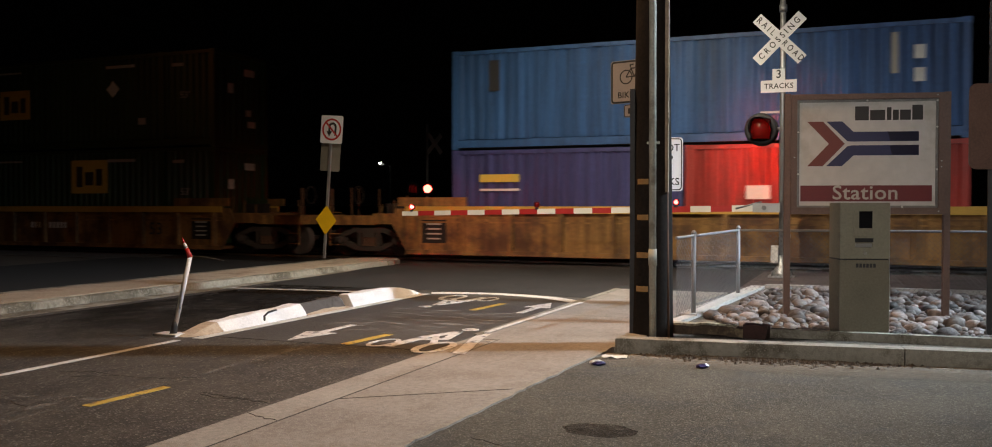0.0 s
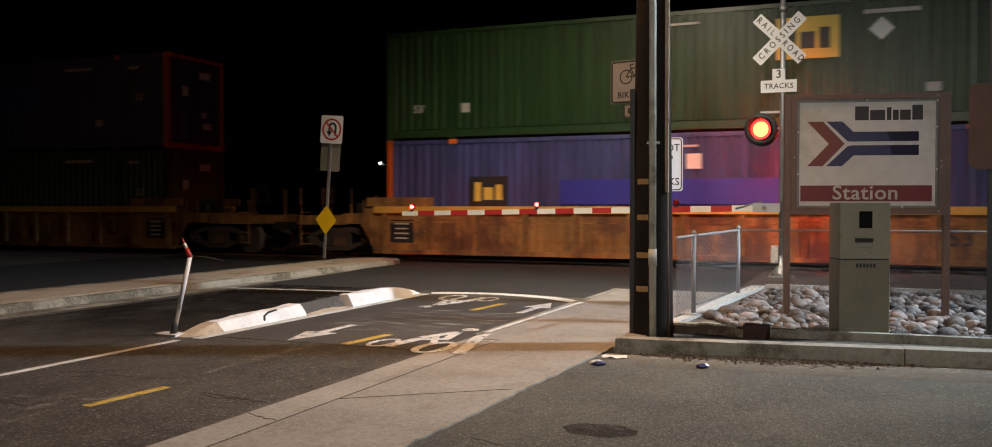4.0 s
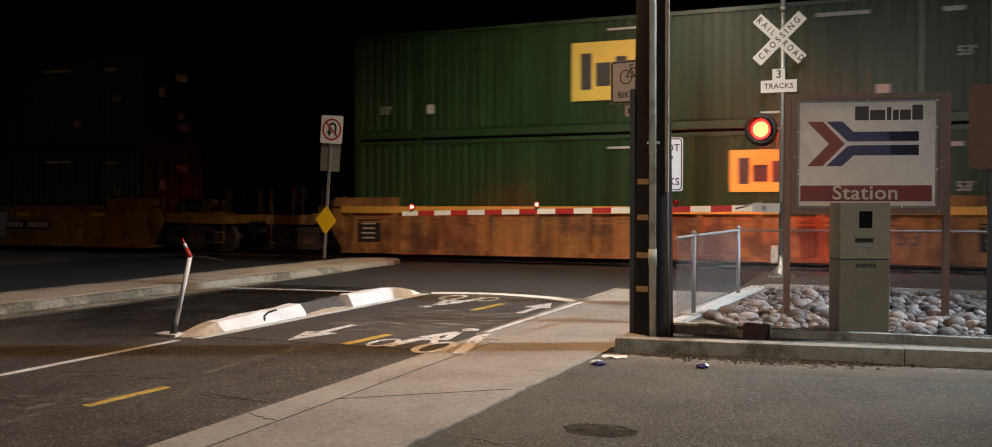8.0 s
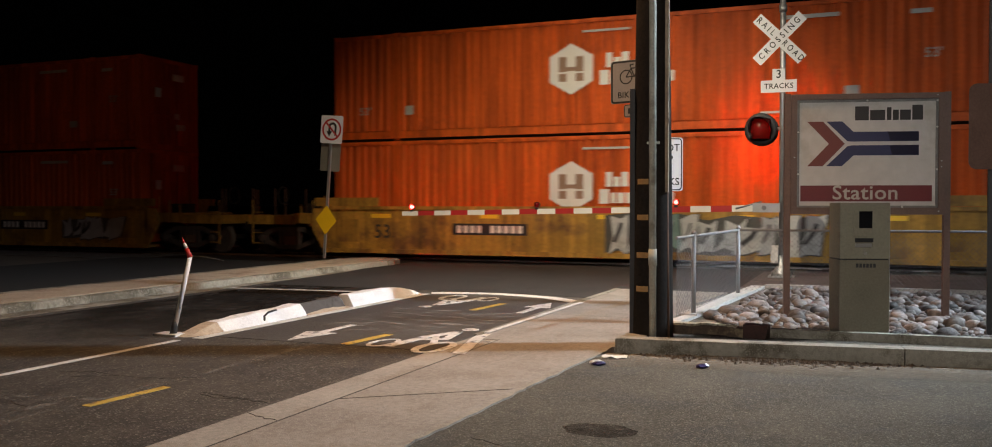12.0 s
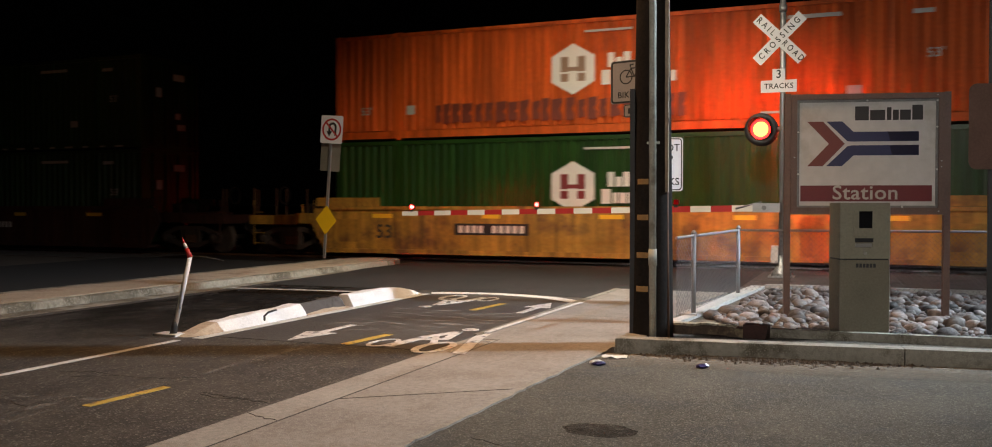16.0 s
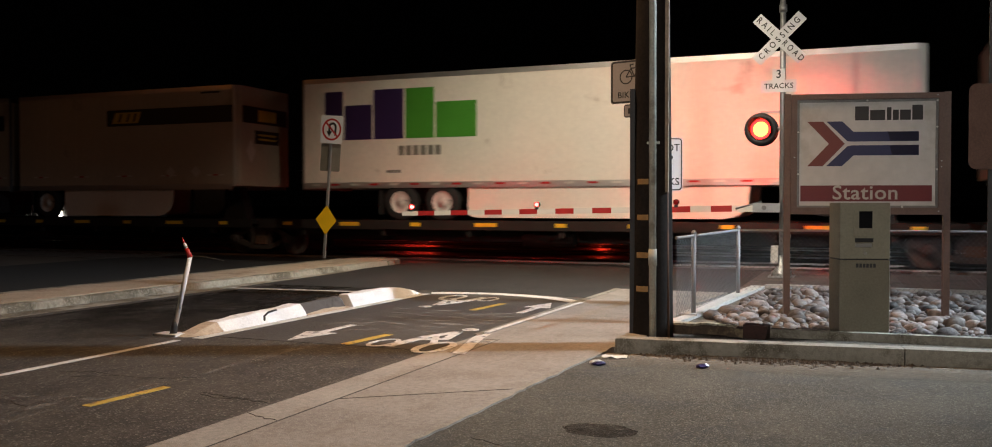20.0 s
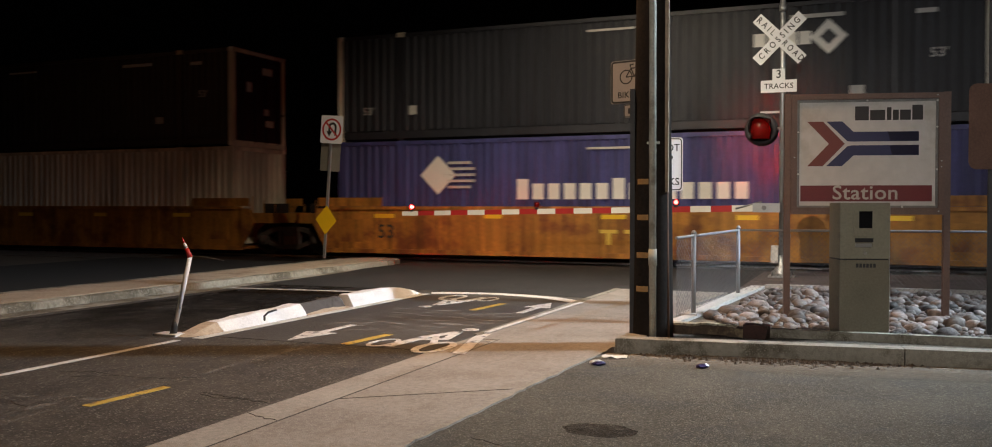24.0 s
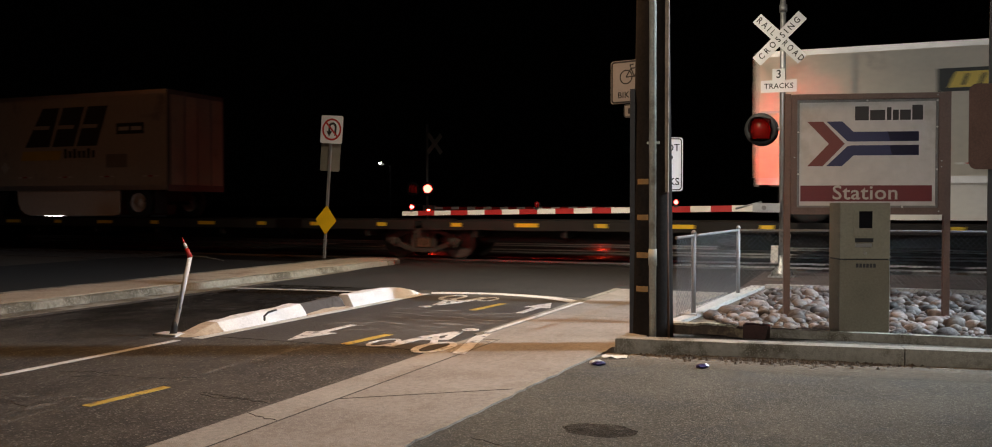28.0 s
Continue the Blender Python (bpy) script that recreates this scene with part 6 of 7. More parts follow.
def well_unit(car, x, paint, ribbed, half=8.42, extras=()):
    """One container well of an articulated car, in the car's space."""
    key = (ribbed, half)
    top, low = 1.36, 0.16
    def body():
        return box(bmesh.new(), -half, half, -1.31, 1.31, low, low + 0.08)
    u = part("well", kept(("well", *key), body, paint), None, car, "", pose(x, 0, 0))
    for s in (-1, 1):
        y0, y1 = sorted((1.346 * s, (1.45 if ribbed else 1.40) * s))
        w0, w1 = sorted((1.313 * s, 1.345 * s))
        part("side_sheet", kept(("side_sheet", *key, s), lambda: box(bmesh.new(), -half, half, w0, w1, low, top), paint), None, u)
        t0 = top - (0.12 if ribbed else 0.03)
        part("top_chord", kept(("top_chord", *key, s), lambda: soften(box(bmesh.new(), -half, half, y0, y1, t0, top + 0.06), 0.008), CHORD_Y if ribbed else paint), None, u)
        part("bottom_chord", kept(("bottom_chord", *key, s), lambda: soften(box(bmesh.new(), -half, half, y0, y1, low - 0.02, low + 0.10), 0.008), paint), None, u)
    if ribbed:
        n = 12
        for i in range(n + 1):
            rx = -half + 0.3 + (2 * half - 0.6) * i / n
            part("rib", kept(("rib",), lambda: solid(bmesh.new(), [(-0.075, -0.02), (0.075, -0.02), (0.055, 0.078), (-0.055, 0.078)], low + 0.10, top - 0.12, pose(0, -1.366, 0, 0, 0, 180)), paint), None, u, "", pose(rx, 0, 0))
        part("stiffener", kept(("stiffener", half), lambda: box(bmesh.new(), -half, half, -1.362, -1.346, 1.10, 1.14), paint), None, u)
        part("stiffener", kept(("stiffener", half), lambda: None, paint), None, u, "", pose(0, 0, -0.12))
    else:
        for i in range(5):
            mark(u, -6.6 + 3.2 * i, 1.16, 0.5 if i % 2 else 0.62, 0.11, REFLEX, -1.347, "reflector", "yellow reflector strip")
    for s in (-1, 1):
        # raised end piece above the truck, then the platform over it
        e = part("end_bulkhead", kept(("end_bulkhead", half, s), lambda: soften(box(bmesh.new(), *sorted((s * (half - 1.75), s * (half + 0.25))), -1.40, -1.33, 1.425, 1.66), 0.02), paint), None, u)
        part("end_bulkhead", kept(("end_bulkhead_far", half, s), lambda: soften(box(bmesh.new(), *sorted((s * (half - 1.75), s * (half + 0.25))), 1.33, 1.40, 1.425, 1.66), 0.02), paint), None, u)
        part("end_platform", kept(("end_platform", half, s), lambda: soften(box(bmesh.new(), *sorted((s * (half + 0.003), s * (half + 1.15))), -1.15, 1.15, 0.93, 1.22), 0.02), paint), None, u)
        part("end_gusset", kept(("end_gusset", half, s), lambda: solid(bmesh.new(), [(s * half, 0.2), (s * (half + 0.45), 0.95), (s * (half + 0.3), 1.36), (s * half, 1.36)][::s], -1.4, -1.33, pose(0, 0, 0, 90, 0, 0) @ pose(0, 0, 2.73)), paint), None, u)
        mark(u, s * (half - 0.8), 0.75, 0.72, 0.62, UNDER if ribbed else paint, -1.347, "end_panel", "dark stencil panel")
        if ribbed:
            for k in range(4):
                mark(u, s * (half - 0.8), 0.95 - 0.13 * k, 0.42 - 0.05 * (k % 2), 0.04, LOGO_DIM, -1.352, "stencil_bar")
        for k, dx in enumerate((0.15, 0.55, 0.95)):
            part("stanchion", kept(("stanchion", half, s, k), lambda: rod(bmesh.new(), (s * (half + dx), -1.05, 1.22), (s * (half + dx), -1.05, 1.72 - 0.12 * k), 0.02, n=6), paint), None, u)
        part("brake_box", kept(("brake_box", half, s), lambda: soften(box(bmesh.new(), *sorted((s * (half + 0.35), s * (half + 0.95))), -0.75, -0.35, 1.22, 1.5), 0.02), UNDER), None, u)
    lettering("size_mark", "53", 0.52, CHARCOAL if paint is not WELL_R else LOGO_W, u, pose(-6.55 if not ribbed else 5.9, -1.349, 0.72, 90, 0, 0), 0.0015)
    for fn in extras:
        fn(u)
    return u


def number_plate_bars(u, x, w=1.9, dark=True):
    if dark:
        mark(u, x, 0.82, w + 0.2, 0.3, BLACK, -1.347, "label_plate", "black plate with pale bars")
    n = 10
    for i in range(n):
        if i != 4:
            mark(u, x - w / 2 + w * (i + 0.5) / n, 0.82, w / n * 0.68, 0.19, LOGO_W, -1.352, "number_bar")


def name_plate(u, x):
    mark(u, x, 0.83, 1.75, 0.48, BLACK, -1.347, "label_plate", "black plate with three pale shapes")
    for i in range(3):
        mark(u, x - 0.5 + 0.5 * i, 0.92, 0.42, 0.12, LOGO_W, -1.352, "name_shape")
        mark(u, x - 0.5 + 0.5 * i, 0.74, 0.15, 0.24, LOGO_W, -1.352, "name_shape")


def dark_words(u, x, ink=None):
    for i in range(3):
        mark(u, x - 0.62 + 0.62 * i, 0.8, 0.44, 0.09, ink or LOGO_DR, -1.352, "name_shape")
        mark(u, x - 0.62 + 0.62 * i, 0.62, 0.12, 0.3, ink or LOGO_DR, -1.352, "name_shape")


def well_car(units, paint, ribbed, label, extras={}):
    """An articulated well car; units are places of the wells along the train."""
    s0 = sum(units) / len(units)
    car = thing("well_car", pose(s0, TRAIN_Y, 0), label, "rail car", "cars of the freight train")
    for i, s in enumerate(units):
        well_unit(car, s - s0, paint, ribbed, extras=extras.get(i, ()))
    for a, b in zip(units, units[1:]):
        truck(car, (a + b) / 2 - s0)
        part("articulation", kept(("articulation",), lambda: soften(box(bmesh.new(), -0.9, 0.9, -0.35, 0.35, 0.80, 0.99), 0.02), UNDER), None, car, "", pose((a + b) / 2 - s0, 0, 0))
    for s, way in ((units[0], 1), (units[-1], -1)):
        x = s - s0 + way * 9.75
        truck(car, x)
        part("end_sill_box", soften(box(bmesh.new(), *sorted((x - way * 0.25, x + way * 1.35)), -1.2, 1.2, 0.90, 1.16), 0.02), paint, car)
        part("coupler", soften(box(bmesh.new(), *sorted((x + way * 1.352, x + way * 2.0)), -0.14, 0.14, 0.72, 0.95), 0.03), UNDER, car)
        for k, y in enumerate((-1.1, -0.5, 0.5, 1.1)):
            part("handrail_post", rod(bmesh.new(), (x + way * (1.25 - 0.35 * (k % 2)), y, 1.16), (x + way * (1.25 - 0.35 * (k % 2)), y, 1.95), 0.024, n=6), RUST, car)
        part("ladder_rail", rod(bmesh.new(), (x + way * 1.2, -1.18, 0.3), (x + way * 1.2, -1.18, 1.6), 0.02, n=6), paint, car)
        for k in range(4):
            part("rung", rod(bmesh.new(), (x + way * 0.85, -1.19, 0.35 + 0.3 * k), (x + way * 1.2, -1.19, 0.35 + 0.3 * k), 0.014, n=6), paint, car)
        part("brake_wheel", oval(0.27, 0.27, 0.03, 16, 0, 0, -0.015, 0.015, pose(x + way * 0.9, -0.1, 1.75, 0, 90, 0)), UNDER, car)
        part("air_hose", rod(bmesh.new(), (x + way * 1.4, -0.3, 0.8), (x + way * 1.75, -0.3, 0.35), 0.025, n=6), RUBBER, car)
    return on_train(car, s0)


def spine_car(joints, label):
    s0 = (joints[0] + joints[-1]) / 2
    car = thing("spine_car", pose(s0, TRAIN_Y, 0), label, "rail car", "cars of the freight train")
    for a, b in zip(joints, joints[1:]):
        mid, half = (a + b) / 2 - s0, abs(a - b) / 2 - 0.12
        d = part("deck", soften(box(bmesh.new(), -half, half, -1.32, 1.32, 0.90, 1.02), 0.015), UNDER, car, "dark flat deck", pose(mid, 0, 0))
        for y in (-1.37, 1.33):
            part("side_sill", soften(box(bmesh.new(), -half, half, y, y + 0.04, 0.80, 1.05), 0.008), UNDER, d)
        part("centre_sill", soften(box(bmesh.new(), -half, half, -0.3, 0.3, 0.45, 0.90), 0.02), UNDER, d)
        n = 9
        for i in range(n):
            mark(d, -half + 1.0 + (2 * half - 2) * i / (n - 1), 0.935, 0.62 if i % 2 else 0.3, 0.10, REFLEX, -1.371, "reflector", "yellow reflector strip")
        for i in range(7):
            part("cross_bearer", box(bmesh.new(), -0.06, 0.06, -1.3, 1.3, 0.62, 0.899), UNDER, d, "", pose(-half + 1.5 + i * (2 * half - 3) / 6, 0, 0))
        part("brake_tank", rod(bmesh.new(), (-1.2, -0.75, 0.55), (0.2, -0.75, 0.55), 0.18, n=14), UNDER, d)
    for j in joints:
        truck(car, j - s0)
    for j, way in ((joints[0], 1), (joints[-1], -1)):
        part("coupler", soften(box(bmesh.new(), *sorted((j - s0 + way * 1.2, j - s0 + way * 2.0)), -0.14, 0.14, 0.72, 0.95), 0.03), UNDER, car)
        part("end_deck", soften(box(bmesh.new(), *sorted((j - s0 + way * -0.1, j - s0 + way * 1.4)), -1.3, 1.3, 0.86, 0.899), 0.01), UNDER, car)
    return on_train(car, s0)


def tyre_pair(parent, x, z, y):
    t = part("tyre", kept(("tyre",), lambda: lathe(bmesh.new(), [(0.30, -0.12), (0.46, -0.13), (0.51, -0.08), (0.51, 0.08), (0.46, 0.13), (0.30, 0.12)], 24, pose(0, 0, 0, 90, 0, 0)), RUBBER), None, parent, "", pose(x, y, z))
    part("rim", kept(("rim",), lambda: lathe(bmesh.new(), [(0.30, 0.12), (0.28, 0.09), (0.20, 0.05), (0.12, 0.07), (0.10, 0.12), (0.01, 0.13)], 20, pose(0, 0, 0, 90, 0, 0)), PLASTIC_W), None, t, "white wheel rim")
    for k in range(8):
        a = radians(45 * k)
        part("wheel_nut", kept(("wheel_nut",), lambda: rod(bmesh.new(), (0, 0, 0), (0, -0.03, 0), 0.018, n=6), ALU), None, t, "", pose(0.165 * math.cos(a), -0.055, 0.165 * math.sin(a)))


def trailer(s, length, nose, band_art, axles, label, paint=PUP_W):
    """A road trailer on the train; nose is +1 where it leads and -1 where it trails."""
    base, top = 2.02, 4.98
    t = thing("semi_trailer", pose(s, TRAIN_Y, 0), label, "trailer", "trailers riding on flat cars")
    L, W, r = length / 2, 1.29, 0.16
    nx = nose
    def hull():
        pts = [(-L, -W), (L - r, -W)] + [(L - r + r * math.sin(radians(a)), -W + r - r * math.cos(radians(a))) for a in (30, 60, 90)] + [(L - r + r * math.cos(radians(a)), W - r + r * math.sin(radians(a))) for a in (0, 30, 60, 90)] + [(-L, W)]
        if nx < 0:
            pts = [(-x, y) for x, y in pts][::-1]
        return solid(bmesh.new(), pts, base, top)
    body = part("body", hull(), paint, t, "cream-white smooth panel body")
    x0, x1 = sorted((-L * nx, (L - 0.2) * nx))
    for y in (-W - 0.012, W):
        part("bottom_rail", box(bmesh.new(), x0, x1, y, y + 0.012, base - 0.10, base + 0.06), ALU, t, "bare metal bottom rail")
        part("top_rail", box(bmesh.new(), x0, x1, y, y + 0.012, top - 0.12, top + 0.01), ALU, t)
    n = int(length / 1.22)
    for i in range(1, n):
        part("panel_seam", kept(("panel_seam",), lambda: box(bmesh.new(), -0.012, 0.012, -W - 0.004, -W, base + 0.062, top - 0.122), paint), None, t, "", pose(x0 + (x1 - x0) * i / n, 0, 0))
    part("corner_trim", box(bmesh.new(), *sorted(((L - 0.19) * nx, (L - 0.1) * nx)), -W - 0.006, -W + 0.05, base, top), LOGO_W, t, "bright white corner trim")
    if length < 12:
        # reflective tape in short rows of three dashes
        for i in range(5):
            for k, ink in enumerate((LOGO_W, TAPE_R, LOGO_W)):
                mark(t, x0 + 0.7 + 1.75 * i + 0.22 * k, base + 0.33, 0.17, 0.045, ink, -W - 0.001, "reflective_tape")
    else:
        for i in range(int(length / 0.62)):
            tx = x0 + 0.4 + 0.62 * i
            if tx < x1 - 0.2:
                mark(t, tx, base + 0.0, 0.26, 0.05, TAPE_R if i % 2 else LOGO_W, -W - 0.013, "reflective_tape")
    # rear doors and frame
    rx = -L * nx
    part("rear_frame", box(bmesh.new(), *sorted((rx - 0.05 * nx, rx)), -W, W, base - 0.14, top), STEEL, t)
    for y0, y1 in ((-1.2, -0.02), (0.02, 1.2)):
        d = part("rear_door", soften(box(bmesh.new(), *sorted((rx - 0.09 * nx, rx - 0.051 * nx)), y0, y1, base + 0.06, top - 0.15), 0.008), paint, t)
        part("lock_rod", rod(bmesh.new(), (rx - 0.11 * nx, (y0 + y1) / 2, base), (rx - 0.11 * nx, (y0 + y1) / 2, top - 0.1), 0.018, n=8), GALV, d)
    # running gear
    ax = [rx + nx * (3.05 + 1.25 * i) for i in range(axles)] if axles == 2 else [rx + nx * 1.15]
    for a in ax:
        for y in (-1.14, 1.14):
            tyre_pair(t, a, 1.535, y)
        part("axle", rod(bmesh.new(), (a, -1.1, 1.535), (a, 1.1, 1.535), 0.07, n=10), UNDER, t)
    part("suspension", soften(box(bmesh.new(), min(ax) - 0.5, max(ax) + 0.5, -0.6, 0.6, 1.6, base), 0.02), UNDER, t)
    part("mud_flap", box(bmesh.new(), *sorted((ax[0] - nx * 0.66, ax[0] - nx * 0.64)), -1.25, -0.7, 1.2, 1.9), RUBBER, t)
    sk0 = ax[-1] + nx * 0.75
    sk1 = sk0 + nx * (4.4 if length < 12 else 7.2)
    poly = [(sk0, 1.98), (sk0, 1.26), (sk0 + nx * 0.06, 1.16), (sk0 + nx * 0.25, 1.12), (sk1 - nx * 0.62, 1.12), (sk1 - nx * 0.36, 1.16), (sk1 - nx * 0.16, 1.29), (sk1 - nx * 0.05, 1.5), (sk1, 1.98)]
    for y in (-1.24, 1.22):
        part("side_skirt", solid(bmesh.new(), poly if nx > 0 else poly[::-1], 0, 0.02, pose(0, y + 0.02, 0, 90, 0, 0)), TRAILER_W, t, "white aerodynamic side skirt")
    gx0 = (L - 2.1) * nx
    for y in (-0.8, 0.8):
        part("landing_leg", rod(bmesh.new(), (gx0, y, 1.22), (gx0, y, base), 0.06, n=8), UNDER, t)
        part("landing_foot", box(bmesh.new(), gx0 - 0.13, gx0 + 0.13, y - 0.12, y + 0.12, 1.2, 1.23), UNDER, t)
    part("hitch_stand", solid(bmesh.new(), [(-0.5, 1.03), (0.4, 1.03), (0.12, base - 0.02), (-0.12, base - 0.02)], -0.18, 0.18, pose((L - 0.95) * nx, 0, 0, 90, 0, 0)), BLACK, t, "folding hitch under the nose")
    band_art(t, L, base, top, nx)
    return on_train(t, s)


def band_pup(t, L, base, top, nx):
    """Dark band with a yellow mark along the leading half of the side and round the nose."""
    h = top - base
    x0, x1 = (-L + 3.75, L - 0.2)
    z = base + h * 0.72
    mark(t, (x0 + x1) / 2, z, x1 - x0, 0.50, TRAILER_B, -1.296, "dark_band", "dark green band")
    shape(t, x0 + 0.75, z, [(-0.55, -0.17), (0.50, -0.17), (0.62, 0.17), (-0.40, 0.17)], LOGO_Y, -1.301, "logo_shape", "slanted yellow mark")
    for dx in (-0.22, 0.1, 0.36):
        shape(t, x0 + 0.75 + dx, z, [(-0.07, -0.12), (0.0, -0.12), (0.09, 0.12), (0.02, 0.12)], TRAILER_B, -1.306, "logo_stroke")
    part("nose_band", box(bmesh.new(), L + 0.001, L + 0.005, -1.1, 1.1, z - 0.25, z + 0.25), TRAILER_B, t, "dark band round the nose")
    part("nose_mark", box(bmesh.new(), L + 0.0055, L + 0.009, -0.35, 0.55, z - 0.17, z + 0.17), LOGO_Y, t, "yellow mark on the nose")
    part("nose_label", box(bmesh.new(), L + 0.001, L + 0.005, -0.5, 0.7, z - 0.85, z - 0.45), TRAILER_B, t)
    for k in range(2):
        part("nose_line", box(bmesh.new(), L + 0.0055, L + 0.008, -0.35, 0.55, z - 0.74 + 0.13 * k, z - 0.68 + 0.13 * k), LOGO_Y, t)
    part("nose_placard", solid(bmesh.new(), [(-0.22, 0), (0, -0.36), (0.22, 0), (0, 0.36)], 0, 0.004, pose(L + 0.001, -0.7, base + 1.05, 90, 0, 90)), LOGO_W, t)
    for x in (L - 1.55, L - 2.5):
        diamond(t, x, base + 0.55 * 0.8, 0.18)
    mark(t, L - 1.0, top - 0.18, 0.7, 0.06, TRAILER_B, -1.296, "top_label")


def letter_pup(t, L, base, top, nx):
    """Large dark slanted shapes over a yellow bar."""
    z = base + 1.93
    for dx, w, cut in ((-0.72, 1.0, 0.3), (0.40, 0.86, 0.0), (1.40, 0.80, 0.0)):
        shape(t, dx, z, [(-w / 2 - 0.26, -0.62), (w / 2 - 0.20, -0.62), (w / 2 + 0.26, 0.62), (-w / 2 + 0.24 + cut, 0.62)], CHARCOAL, -1.296, "logo_shape", "large slanted charcoal shape")
        shape(t, dx, z, [(-w / 2 - 0.02 + cut / 2, -0.06), (w / 2 - 0.20, -0.06), (w / 2 - 0.16, 0.06), (-w / 2 + 0.02 + cut / 2, 0.06)], PUP_W, -1.301, "logo_gap")
    shape(t, -0.78, z - 0.90, [(-0.90, -0.15), (0.80, -0.15), (0.90, 0.15), (-0.80, 0.15)], LOGO_Y, -1.296, "yellow_bar", "yellow bar")
    for i in range(7):
        mark(t, 0.28 + 0.195 * i, z - 0.88 + (0.03 if i in (0, 2, 5) else 0.0), 0.12, 0.30 if i in (0, 2, 5) else 0.22, CHARCOAL, -1.296, "word_bar")
    mark(t, 2.95, z - 0.12, 1.1, 0.34, TRAILER_B, -1.296, "label_plate", "dark plate with pale bars")
    for i in range(2):
        mark(t, 2.7 + 0.5 * i, z - 0.12, 0.4, 0.12, LOGO_W, -1.301, "word_bar")
    mark(t, 2.4, base + 0.82, 0.85, 0.42, SIGN_BACK, -1.296, "grey_smudge")
    for x in (-2.9, -2.40):
        diamond(t, x, base + 0.66, 0.2)


def parcel_art(t, L, base, top, nx):
    """Big purple and green shapes near the rear, pale words beneath."""
    z = top - 1.05
    x = -L + 0.7
    for w, h, m in ((0.42, 1.35, LOGO_PU), (0.62, 0.95, LOGO_PU), (0.66, 1.35, LOGO_PU), (0.62, 1.35, LOGO_GR), (0.85, 0.95, LOGO_GR)):
        dz = 0.0 if h > 1.2 else -0.2
        wide = w * 1.38
        mark(t, x + wide / 2, z + dz, wide, h, m, -1.296, "logo_shape", "large purple shape" if m is LOGO_PU else "large green shape")
        x += wide + 0.06
    for i in range(6):
        mark(t, -L + 3.1 + 0.22 * i, z - 1.0, 0.16, 0.26, SIGN_BACK, -1.296, "word_bar", "pale grey word shape")
    for i in range(4):
        mark(t, -L + 2.7 + 0.11 * i, base + 0.35, 0.07, 0.08, CHARCOAL, -1.296, "number_bar")


# ---------------------------------------------------------------- the train: its cars and loads, from the front
H53 = 2.896
LO = 0.30
UP = LO + H53 + 0.012
E_, X_, U_ = yellow_emblem, hexagon_emblem, arrow_emblem
GREEN_L = "green corrugated shipping container with white markings"


def sprayed(*args):
    return lambda u: spray(u, *args)


A, B, C, D = -4.03, -25.97, -45.82, -65.50
E, F, G = -89.20, -108.75, -128.23
H, I, J = -151.83, -171.13, -190.79
K, L, M, N = -213.90, -233.50, -252.87, -276.00
P, Q, R = -357.20, -377.69, -397.43

well_car([A + 1.0], WELL_T, True, "tan ribbed container well car with rust")
well_car([B, C, D], WELL_T, True, "rusty tan articulated well car with ribbed sides", {1: (lambda u: dark_words(u, 0.5),), 0: (lambda u: number_plate_bars(u, 1.5, 1.6, False),)})
well_car([E, F, G], WELL_T, True, "tan articulated well car with yellow top chord", {1: (lambda u: dark_words(u, -0.8, LOGO_Y),)})
well_car([H, I, J], WELL_Y, False, "yellow articulated well car with sprayed graffiti", {
    0: (lambda u: number_plate_bars(u, 3.2), sprayed(-3.9, 1.9, 0.26, 1.26, (GRAF_G, GRAF_G, GRAF_W), 3)),
    1: (lambda u: name_plate(u, -0.9), sprayed(0.8, 6.4, 0.24, 1.28, (GRAF_W, GRAF_L, GRAF_T, GRAF_W), 5)),
    2: (lambda u: number_plate_bars(u, -3.4), sprayed(-0.2, 4.6, 0.24, 1.26, (GRAF_W, GRAF_W, GRAF_T, GRAF_G), 8))})
well_car([K, L, M], WELL_Y, False, "yellow articulated well car, dusty, with black label plates", {
    0: (lambda u: number_plate_bars(u, 3.2), sprayed(5.0, 7.0, 0.35, 1.1, (GRAF_G,), 11)), 1: (lambda u: name_plate(u, 0.4),), 2: (lambda u: number_plate_bars(u, -3.4),)})
well_car([N], WELL_R, False, "dark brown-red container well car", {0: (lambda u: number_plate_bars(u, 1.8, 1.7, False),)})
well_car([P, Q, R], WELL_O, False, "orange-yellow articulated well car with rust", {
    1: (lambda u: dark_words(u, 0.3, LOGO_Y),), 2: (lambda u: number_plate_bars(u, -2.6, 1.9, False),), 0: (lambda u: dark_words(u, 0.3),)})
spine_car([-290.4, -307.4, -326.0, -342.9], "dark articulated spine car with yellow reflectors")
spine_car([-411.6, -428.0, -446.0, -464.0], "dark articulated spine car with yellow reflectors")

# first stack: one long blue box over two short ones
container(A, LO + 2.602, 12.19, 2.59, BLUE, "wall", None, ((mark, 5.1, 1.9, 0.22, 0.3, LOGO_W), (mark, 5.1, 1.4, 0.22, 0.3, LOGO_W), (mark, 4.6, 1.9, 0.14, 0.9, SIGN_BACK), (mark, -4.9, 1.9, 0.3, 0.8, CHARCOAL)), True, "blue corrugated forty-foot shipping container")
container(A - 3.06, LO, 6.06, 2.59, BLUE_P, "door", None, ((mark, -1.7, 1.85, 1.1, 0.2, LOGO_Y), (mark, -1.7, 1.55, 1.1, 0.06, LOGO_W), (mark, 2.3, 1.4, 0.2, 1.3, LOGO_W)), True, "violet-blue twenty-foot shipping container with yellow bar")
